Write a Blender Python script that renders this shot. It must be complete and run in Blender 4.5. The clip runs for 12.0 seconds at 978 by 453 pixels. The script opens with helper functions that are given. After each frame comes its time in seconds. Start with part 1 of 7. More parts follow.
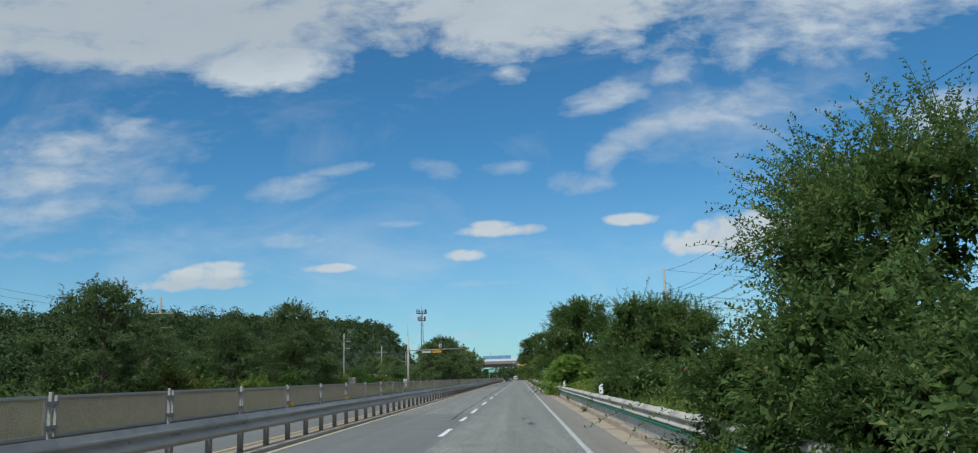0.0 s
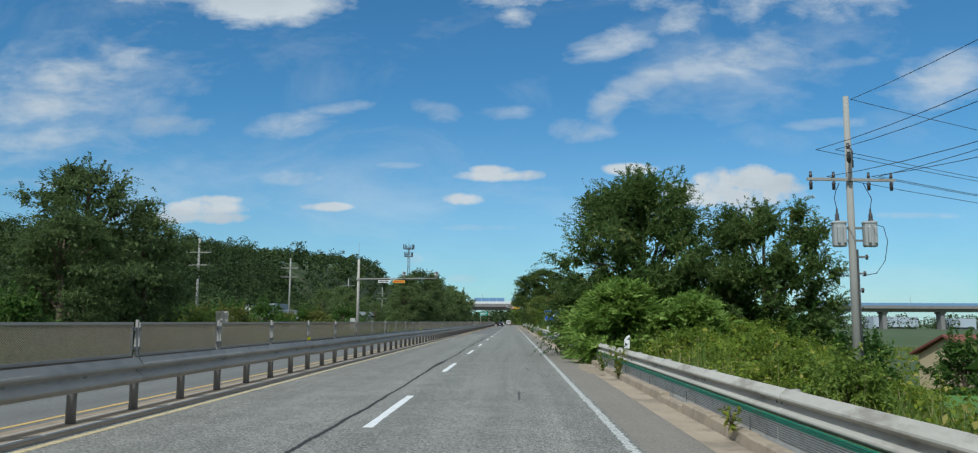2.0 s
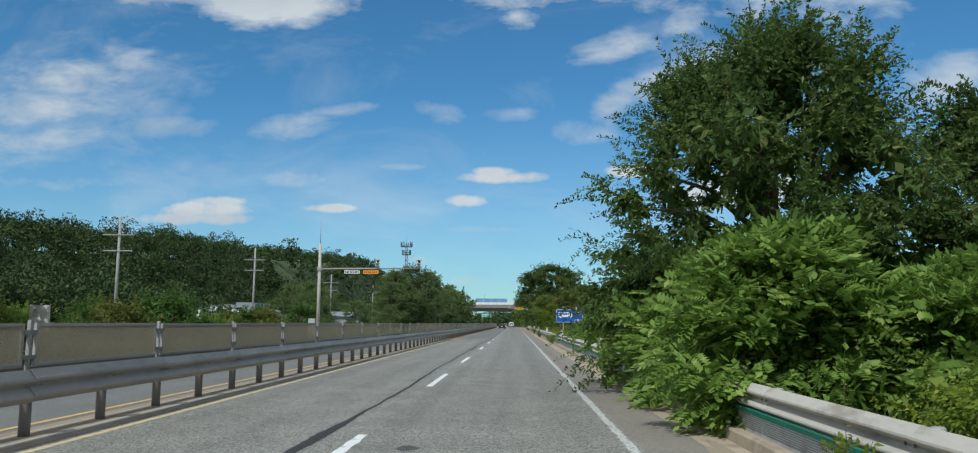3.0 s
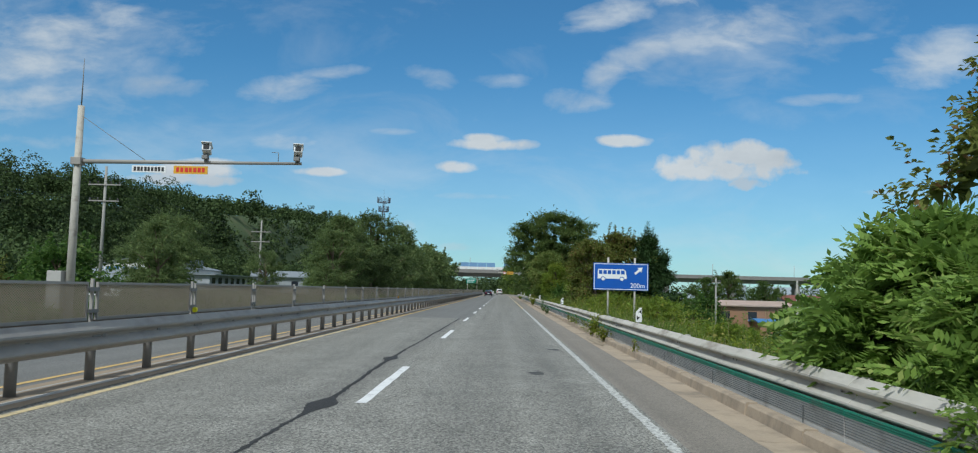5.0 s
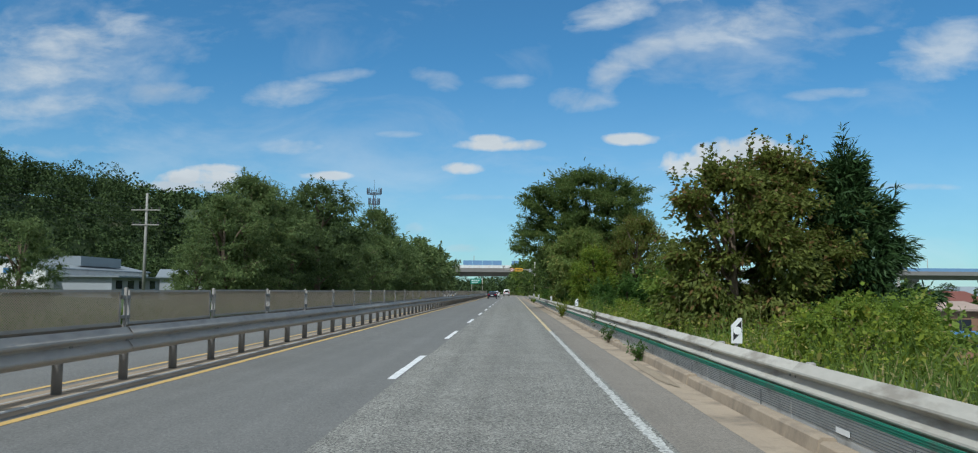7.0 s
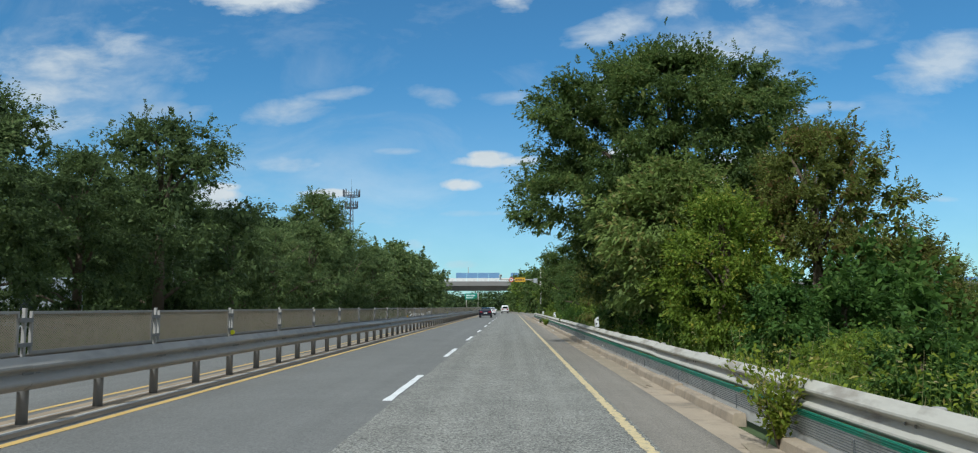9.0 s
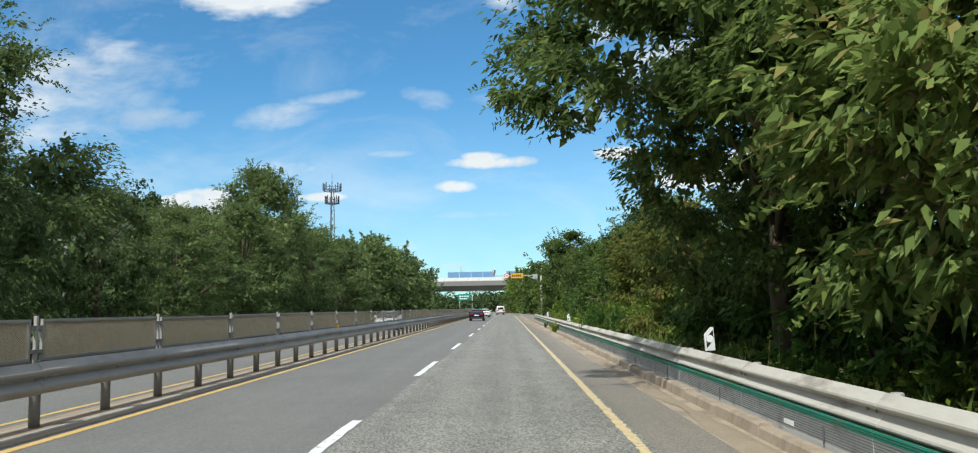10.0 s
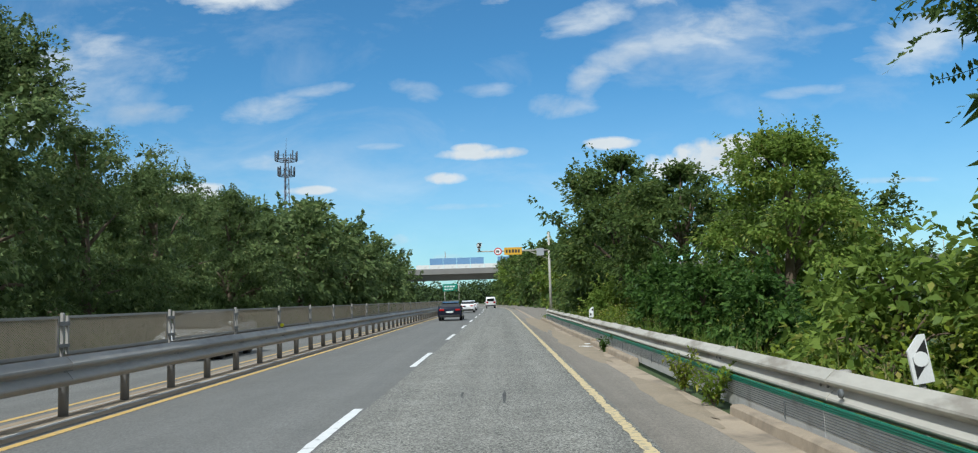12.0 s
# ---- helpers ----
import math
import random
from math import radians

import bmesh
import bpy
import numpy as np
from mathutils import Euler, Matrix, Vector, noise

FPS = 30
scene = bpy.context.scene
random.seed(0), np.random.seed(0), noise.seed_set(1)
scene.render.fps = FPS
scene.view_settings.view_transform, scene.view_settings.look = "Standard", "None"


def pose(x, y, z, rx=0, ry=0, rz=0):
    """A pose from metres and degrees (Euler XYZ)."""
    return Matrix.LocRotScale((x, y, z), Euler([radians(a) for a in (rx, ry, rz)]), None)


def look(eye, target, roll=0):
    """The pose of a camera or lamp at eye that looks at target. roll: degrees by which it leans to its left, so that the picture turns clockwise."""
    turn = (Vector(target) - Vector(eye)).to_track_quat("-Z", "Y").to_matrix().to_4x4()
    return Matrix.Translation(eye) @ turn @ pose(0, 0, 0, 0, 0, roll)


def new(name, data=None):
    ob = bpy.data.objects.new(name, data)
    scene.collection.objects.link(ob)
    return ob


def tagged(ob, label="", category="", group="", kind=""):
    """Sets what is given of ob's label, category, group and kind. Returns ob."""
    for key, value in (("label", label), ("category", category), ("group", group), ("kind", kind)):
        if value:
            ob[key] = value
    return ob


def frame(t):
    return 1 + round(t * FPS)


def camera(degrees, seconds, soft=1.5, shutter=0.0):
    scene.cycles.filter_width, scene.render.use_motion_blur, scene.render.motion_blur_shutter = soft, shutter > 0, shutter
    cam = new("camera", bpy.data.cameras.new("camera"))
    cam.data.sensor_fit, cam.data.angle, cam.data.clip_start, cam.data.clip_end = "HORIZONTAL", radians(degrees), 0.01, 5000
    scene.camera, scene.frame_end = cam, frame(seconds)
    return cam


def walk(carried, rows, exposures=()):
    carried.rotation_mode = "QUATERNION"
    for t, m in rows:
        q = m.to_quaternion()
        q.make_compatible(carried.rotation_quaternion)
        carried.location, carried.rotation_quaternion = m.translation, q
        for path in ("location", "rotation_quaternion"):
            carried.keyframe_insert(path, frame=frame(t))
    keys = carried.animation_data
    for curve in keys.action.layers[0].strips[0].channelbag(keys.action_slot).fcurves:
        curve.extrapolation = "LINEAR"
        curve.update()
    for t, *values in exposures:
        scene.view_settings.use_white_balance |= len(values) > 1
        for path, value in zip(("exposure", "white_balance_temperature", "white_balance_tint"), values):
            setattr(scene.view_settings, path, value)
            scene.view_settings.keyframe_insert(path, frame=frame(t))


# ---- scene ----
cam = camera(61.54, 12.0, soft=1.15)
PATH = [
    (0.0, pose(0.174, 1.80, 1.539, 100.463, 1.892, 2.073)),
    (0.5, pose(0.135, 11.13, 1.562, 100.243, 2.607, 1.824)),
    (1.0, pose(0.074, 20.46, 1.549, 98.222, 0.807, 1.598)),
    (1.5, pose(0.077, 29.79, 1.574, 96.622, 0.085, 1.494)),
    (2.0, pose(0.052, 39.32, 1.547, 96.602, -0.273, 1.610)),
    (2.5, pose(0.045, 48.95, 1.540, 96.650, -0.537, 1.674)),
    (3.0, pose(0.048, 58.56, 1.556, 96.723, -0.436, 1.812)),
    (5.0, pose(-0.224, 97.03, 1.533, 94.425, -1.480, 0.962)),
    (5.5, pose(-0.201, 106.65, 1.544, 94.125, -2.055, 1.376)),
    (6.0, pose(-0.096, 116.32, 1.544, 94.008, -1.554, 1.633)),
    (6.5, pose(-0.033, 126.04, 1.552, 94.153, -0.963, 1.472)),
    (7.0, pose(0.018, 135.82, 1.546, 94.479, -0.484, 1.564)),
    (9.0, pose(0.012, 174.61, 1.560, 95.604, 0.027, 1.515)),
    (9.5, pose(0.029, 184.36, 1.552, 95.731, 0.464, 1.419)),
    (10.0, pose(0.088, 194.12, 1.547, 95.682, 1.023, 1.269)),
    (10.5, pose(0.078, 203.93, 1.543, 95.587, 1.350, 0.990)),
    (11.0, pose(0.062, 213.61, 1.551, 95.364, 1.389, 0.817)),
    (11.5, pose(0.037, 223.32, 1.536, 95.302, 1.541, 0.523)),
    (12.0, pose(0.063, 233.19, 1.557, 95.068, 1.747, 0.698)),
]
# the picture brightens a little on the way
EXPOSURES = [(0.0, -0.28, 5800, 4), (1.0, -0.32, 5800, 4), (1.5, -0.34, 5800, 4), (2.0, -0.22, 5850, 4), (3.0, -0.2, 5950, 5), (5.5, -0.25, 5900, 5), (7.0, -0.2, 5850, 5), (9.0, -0.08, 5900, 4), (9.5, 0.2, 6250, 6), (10.0, 0.30, 6250, 6), (10.5, 0.38, 6250, 6), (11.0, 0.18, 6100, 5), (11.5, -0.05, 5950, 5), (12.0, 0.05, 5950, 5)]
# the camera drives along +y in the kerb-side lane; x = 0 is its line, z = 0 the road
walk(cam, PATH, EXPOSURES)

# ---- world, sun ----
SUN = Vector((-0.27, -0.60, 0.75)).normalized()
world = bpy.data.worlds.new("sky")
scene.world = world
world.use_nodes = True
wn, wl = world.node_tree.nodes, world.node_tree.links


def wmath(op, a, b=None, c=None):
    n = wn.new("ShaderNodeMath")
    n.operation = op
    for i, s in enumerate((a, b, c)):
        if s is None:
            continue
        if isinstance(s, (int, float)):
            n.inputs[i].default_value = s
        else:
            wl.new(s, n.inputs[i])
    return n.outputs[0]


def build_world():
    bg = wn["Background"]
    sky = wn.new("ShaderNodeTexSky")
    sky.sky_type, sky.sun_disc = "NISHITA", False
    sky.sun_elevation = math.asin(SUN.z)
    sky.sun_rotation = math.atan2(SUN.x, SUN.y)
    sky.air_density, sky.dust_density, sky.ozone_density = 1.0, 0.15, 4.0
    tc = wn.new("ShaderNodeTexCoord")
    sep = wn.new("ShaderNodeSeparateXYZ")
    wl.new(tc.outputs["Generated"], sep.inputs[0])
    X, Y, Z = sep.outputs
    # flat chart of the sky ahead: u to the right, v up
    ys = wmath("MAXIMUM", wmath("ABSOLUTE", Y), 0.08)
    u, v = wmath("DIVIDE", X, ys), wmath("DIVIDE", Z, ys)
    comb = wn.new("ShaderNodeCombineXYZ")
    wl.new(u, comb.inputs[0]), wl.new(wmath("MULTIPLY", v, 2.1), comb.inputs[1]), wl.new(wmath("SIGN", Y), comb.inputs[2])

    def fbm(scale, detail, rough, dist=0.0):
        n = wn.new("ShaderNodeTexNoise")
        n.inputs["Scale"].default_value, n.inputs["Detail"].default_value = scale, detail
        n.inputs["Roughness"].default_value, n.inputs["Distortion"].default_value = rough, dist
        wl.new(comb.outputs[0], n.inputs["Vector"])
        return n.outputs["Fac"]
    wisp, fine, broad = fbm(5.0, 9, 0.62, 0.6), fbm(16.0, 8, 0.6, 0.3), fbm(2.3, 5, 0.5)
    rag = wmath("ADD", wmath("MULTIPLY", wmath("SUBTRACT", wisp, 0.5), 5.5), wmath("MULTIPLY", wmath("SUBTRACT", fine, 0.5), 5.0))
    # rounder billows for the heaped clouds
    flat = wn.new("ShaderNodeCombineXYZ")
    wl.new(u, flat.inputs[0]), wl.new(v, flat.inputs[1])
    puff = wn.new("ShaderNodeTexNoise")
    puff.inputs["Scale"].default_value, puff.inputs["Detail"].default_value, puff.inputs["Roughness"].default_value = 30.0, 7, 0.55
    wl.new(flat.outputs[0], puff.inputs["Vector"])
    heap = wmath("MULTIPLY", wmath("SUBTRACT", puff.outputs["Fac"], 0.5), 9.0)
    solid = None
    grey = None
    for (cu, cv, ru, rv, tilt, edge, amount, dull) in CLOUDS:
        du, dv = wmath("SUBTRACT", u, cu), wmath("SUBTRACT", v, cv)
        if tilt:
            c, s = math.cos(tilt), math.sin(tilt)
            du, dv = wmath("ADD", wmath("MULTIPLY", du, c), wmath("MULTIPLY", dv, s)), wmath("SUBTRACT", wmath("MULTIPLY", dv, c), wmath("MULTIPLY", du, s))
        du, dv = wmath("DIVIDE", du, ru), wmath("DIVIDE", dv, rv)
        r2 = wmath("ADD", wmath("MULTIPLY", du, du), wmath("MULTIPLY", dv, dv))
        d = wmath("ADD", wmath("SUBTRACT", 1.0, r2), wmath("MULTIPLY", rag, edge) if edge > 0 else wmath("MULTIPLY", heap, -edge))
        d = wmath("MULTIPLY", wmath("MINIMUM", wmath("MAXIMUM", wmath("MULTIPLY", d, 1.3 if edge < 0 else 1.3 if amount > 0.9 else 0.75), 0.0), 1.0), amount)
        if dull:
            g = wmath("MULTIPLY", d, dull)
            grey = g if grey is None else wmath("MAXIMUM", grey, g)
        solid = d if solid is None else wmath("MAXIMUM", solid, d)
    # thin haze cloud everywhere
    thin = wn.new("ShaderNodeMapRange")
    wl.new(wmath("ADD", wisp, wmath("MULTIPLY", wmath("SUBTRACT", broad, 0.5), 0.9)), thin.inputs["Value"])
    thin.inputs["From Min"].default_value, thin.inputs["From Max"].default_value = 0.50, 0.85
    thin.inputs["To Max"].default_value = 0.28
    # broken cloud overhead and behind
    over = wn.new("ShaderNodeTexNoise")
    over.inputs["Scale"].default_value, over.inputs["Detail"].default_value = 2.4, 6
    wl.new(tc.outputs["Generated"], over.inputs["Vector"])
    high = wn.new("ShaderNodeMapRange")
    wl.new(wmath("MAXIMUM", v, wmath("MULTIPLY", wmath("LESS_THAN", Y, 0.0), 1.0)), high.inputs["Value"])
    high.inputs["From Min"].default_value, high.inputs["From Max"].default_value = 0.55, 0.85
    bank = wmath("MINIMUM", wmath("MAXIMUM", wmath("MULTIPLY", wmath("SUBTRACT", over.outputs["Fac"], 0.36), 5.0), 0.0), 0.92)
    # pale haze along the horizon
    low = wn.new("ShaderNodeMapRange")
    low.interpolation_type = "SMOOTHSTEP"
    wl.new(v, low.inputs["Value"])
    low.inputs["From Min"].default_value, low.inputs["From Max"].default_value = 0.0, 0.30
    low.inputs["To Min"].default_value, low.inputs["To Max"].default_value = 0.27, 0.0
    cover = wmath("MAXIMUM", wmath("MAXIMUM", solid, wmath("ADD", thin.outputs[0], low.outputs[0])), wmath("MULTIPLY", bank, high.outputs[0]))
    # cloud colour: sunlit white, greyer underneath
    shade = wn.new("ShaderNodeMapRange")
    wl.new(wmath("ADD", wmath("MULTIPLY", fine, 0.35), wmath("MULTIPLY", wisp, 0.65)), shade.inputs["Value"])
    shade.inputs["From Min"].default_value, shade.inputs["From Max"].default_value = 0.15, 0.72
    tone = wn.new("ShaderNodeMix")
    tone.data_type = "RGBA"
    tone.inputs["A"].default_value, tone.inputs["B"].default_value = CLOUD_DARK, CLOUD_LIGHT
    wl.new(wmath("MULTIPLY", shade.outputs[0], wmath("SUBTRACT", 1.0, grey)), tone.inputs["Factor"])
    mix = wn.new("ShaderNodeMix")
    mix.data_type = "RGBA"
    blue = wn.new("ShaderNodeMix")
    blue.data_type, blue.blend_type = "RGBA", "MULTIPLY"
    blue.inputs["Factor"].default_value = 1.0
    blue.inputs["B"].default_value = SKY_TINT
    wl.new(sky.outputs[0], blue.inputs["A"])
    wl.new(cover, mix.inputs["Factor"]), wl.new(blue.outputs["Result"], mix.inputs["A"]), wl.new(tone.outputs["Result"], mix.inputs["B"])
    wl.new(mix.outputs["Result"], bg.inputs["Color"])
    bg.inputs["Strength"].default_value = SKY_STRENGTH


SKY_STRENGTH = 0.105
SKY_TINT = (0.56, 0.95, 1.06, 1)
CLOUD_LIGHT, CLOUD_DARK = (8.0, 8.0, 7.9, 1), (4.6, 4.9, 5.2, 1)
# clouds: u, v, half width, half height, tilt, raggedness, cover, greyness
HEAPED_CLOUDS = [
    (-0.020, 0.179, 0.065, 0.009, 0.00, -0.20, 1.00, 0.00),
    (-0.024, 0.185, 0.035, 0.009, 0.00, -0.20, 1.00, 0.00),
    (-0.060, 0.150, 0.033, 0.009, 0.00, -0.20, 0.95, 0.00),
    (0.140, 0.187, 0.039, 0.009, 0.00, -0.20, 1.00, 0.00),
    (-0.382, 0.138, 0.070, 0.013, 0.05, -0.25, 1.00, 0.00),
    (-0.401, 0.127, 0.082, 0.010, 0.00, -0.25, 0.90, 0.30),
    (-0.363, 0.148, 0.043, 0.008, 0.00, -0.25, 0.95, 0.00),
    (-0.229, 0.140, 0.040, 0.007, 0.00, -0.20, 0.95, 0.00),
]
HEAPED_CLOUDS_LOW = [
    (0.217, 0.154, 0.038, 0.019, 0.00, -0.30, 1.00, 0.00),
    (0.250, 0.168, 0.036, 0.023, 0.00, -0.30, 1.00, 0.00),
    (0.291, 0.172, 0.041, 0.021, 0.00, -0.30, 1.00, 0.00),
    (0.330, 0.166, 0.031, 0.017, 0.00, -0.30, 1.00, 0.00),
    (0.272, 0.153, 0.095, 0.016, 0.00, -0.30, 1.00, 0.10),
    (0.295, 0.139, 0.026, 0.010, 0.00, -0.45, 0.80, 0.60),
]
WISPS_AHEAD = [
    (-0.096, 0.260, 0.043, 0.016, -0.20, 0.50, 0.49, 0.00),
    (-0.015, 0.259, 0.043, 0.011, 0.00, 0.50, 0.41, 0.00),
    (0.086, 0.236, 0.049, 0.020, 0.10, 0.44, 0.65, 0.25),
    (0.123, 0.271, 0.057, 0.024, 0.75, 0.40, 0.77, 0.20),
    (0.169, 0.296, 0.057, 0.024, 0.40, 0.40, 0.75, 0.25),
    (0.241, 0.314, 0.084, 0.024, 0.20, 0.48, 0.65, 0.00),
    (0.298, 0.331, 0.084, 0.033, 0.20, 0.48, 0.71, 0.00),
    (0.121, 0.345, 0.062, 0.023, 0.20, 0.52, 0.65, 0.00),
    (-0.041, 0.114, 0.070, 0.007, 0.00, 0.40, 0.54, 0.00),
    (-0.140, 0.192, 0.034, 0.006, 0.00, 0.50, 0.49, 0.00),
    (-0.056, 0.052, 0.034, 0.009, 0.00, 0.34, 0.77, 0.00),
    (-0.122, 0.074, 0.019, 0.012, 0.00, 0.28, 0.72, 0.00),
]
WISPS_LEFT = [
    (-0.275, 0.176, 0.049, 0.013, 0.00, 0.40, 0.59, 0.00),
    (-0.271, 0.245, 0.076, 0.020, 0.12, 0.44, 0.65, 0.00),
    (-0.221, 0.264, 0.048, 0.011, 0.10, 0.44, 0.59, 0.00),
    (-0.435, 0.242, 0.072, 0.020, 0.00, 0.40, 0.61, 0.95),
    (-0.563, 0.307, 0.101, 0.041, 0.10, 0.44, 0.88, 0.05),
    (-0.600, 0.271, 0.126, 0.035, 0.05, 0.46, 0.79, 0.10),
    (-0.597, 0.226, 0.126, 0.020, 0.10, 0.48, 0.71, 0.00),
    (-0.516, 0.326, 0.068, 0.029, 0.20, 0.55, 0.69, 0.00),
    (-0.576, 0.169, 0.134, 0.017, 0.00, 0.50, 0.44, 0.00),
]
WISPS_RIGHT = [
    (0.348, 0.326, 0.056, 0.029, -0.20, 0.52, 0.59, 0.00),
    (0.408, 0.321, 0.055, 0.010, 0.10, 0.50, 0.44, 0.00),
    (0.529, 0.302, 0.091, 0.037, 0.28, 0.44, 0.71, 0.05),
    (0.382, 0.244, 0.070, 0.009, 0.05, 0.44, 0.54, 0.00),
    (0.488, 0.130, 0.060, 0.007, 0.00, 0.40, 0.65, 0.00),
]
HIGH_CLOUDS = [
    (-0.459, 0.489, 0.434, 0.092, -0.02, 0.30, 1.00, 0.75),
    (-0.006, 0.476, 0.317, 0.075, 0.00, 0.40, 1.00, 0.50),
    (0.418, 0.455, 0.250, 0.075, 0.20, 0.62, 0.79, 0.00),
    (-0.308, 0.408, 0.125, 0.038, 0.00, 0.35, 0.95, 0.00),
    (0.006, 0.377, 0.025, 0.017, 0.00, 0.60, 0.90, 0.00),
    (0.213, 0.380, 0.043, 0.018, 0.50, 0.55, 0.74, 0.00),
    (-0.422, 0.613, 0.752, 0.100, 0.00, 0.30, 1.00, 0.90),
    (0.161, 0.564, 0.418, 0.067, 0.10, 0.60, 0.95, 0.60),
]
THIN_VEILS = [
    (-0.560, 0.270, 0.190, 0.110, 0.10, 0.45, 0.42, 0.00),
    (-0.430, 0.150, 0.240, 0.060, 0.00, 0.40, 0.28, 0.00),
    (0.280, 0.310, 0.200, 0.060, 0.20, 0.45, 0.34, 0.00),
]
CLOUDS = HEAPED_CLOUDS + HEAPED_CLOUDS_LOW + WISPS_AHEAD + WISPS_LEFT + WISPS_RIGHT + HIGH_CLOUDS + THIN_VEILS
build_world()
sun_data = bpy.data.lights.new("sun", "SUN")
sun_data.energy, sun_data.angle, sun_data.color = 3.7, radians(0.6), (1.0, 0.96, 0.90)
sun_ob = new("sun", sun_data)
sun_ob.matrix_world = look(SUN * 100, (0, 0, 0))

# ---- materials ----


def material(name, color, rough=0.7, metal=0.0, var=0.25, scale=3.0, bump=0.0, bscale=40.0, fine=0.15, fscale=60.0, dirt=None, rand=0.0, stretch=(1, 1, 1)):
    """Painted, stone or metal surface: base colour with broad and fine variation, optional dirt colour and relief."""
    m = bpy.data.materials.new(name)
    m.use_nodes = True
    n, l = m.node_tree.nodes, m.node_tree.links
    p = n["Principled BSDF"]
    tc = n.new("ShaderNodeTexCoord")
    mp = n.new("ShaderNodeMapping")
    mp.inputs["Scale"].default_value = stretch
    l.new(tc.outputs["Object"], mp.inputs[0])

    def tex(s, d=5):
        t = n.new("ShaderNodeTexNoise")
        t.inputs["Scale"].default_value, t.inputs["Detail"].default_value, t.inputs["Roughness"].default_value = s, d, 0.6
        l.new(mp.outputs[0], t.inputs["Vector"])
        return t.outputs["Fac"]

    def mth(op, a, b):
        k = n.new("ShaderNodeMath")
        k.operation = op
        for i, s in enumerate((a, b)):
            if isinstance(s, (int, float)):
                k.inputs[i].default_value = s
            else:
                l.new(s, k.inputs[i])
        return k.outputs[0]
    a, b = tex(scale), tex(fscale, 3)
    val = mth("ADD", 1.0, mth("ADD", mth("MULTIPLY", mth("SUBTRACT", a, 0.5), var * 2), mth("MULTIPLY", mth("SUBTRACT", b, 0.5), fine * 2)))
    if rand:
        oi = n.new("ShaderNodeObjectInfo")
        val = mth("MULTIPLY", val, mth("ADD", 1.0 - rand, mth("MULTIPLY", oi.outputs["Random"], rand * 2)))
    col = n.new("ShaderNodeMix")
    col.data_type, col.blend_type = "RGBA", "MULTIPLY"
    col.inputs["Factor"].default_value = 1.0
    col.inputs["A"].default_value = (*color, 1)
    l.new(val, col.inputs["B"])
    out = col.outputs["Result"]
    if dirt:
        dm = n.new("ShaderNodeMix")
        dm.data_type = "RGBA"
        dm.inputs["B"].default_value = (*dirt[0], 1)
        ramp = n.new("ShaderNodeMapRange")
        l.new(tex(dirt[1], 7), ramp.inputs["Value"])
        ramp.inputs["From Min"].default_value, ramp.inputs["From Max"].default_value, ramp.inputs["To Max"].default_value = dirt[2], dirt[2] + 0.15, dirt[3]
        l.new(ramp.outputs[0], dm.inputs["Factor"]), l.new(out, dm.inputs["A"])
        out = dm.outputs["Result"]
    l.new(out, p.inputs["Base Color"])
    p.inputs["Roughness"].default_value, p.inputs["Metallic"].default_value = rough, metal
    if bump:
        bp = n.new("ShaderNodeBump")
        bp.inputs["Strength"].default_value, bp.inputs["Distance"].default_value = bump, 0.01
        l.new(tex(bscale, 4), bp.inputs["Height"])
        l.new(bp.outputs[0], p.inputs["Normal"])
    return m


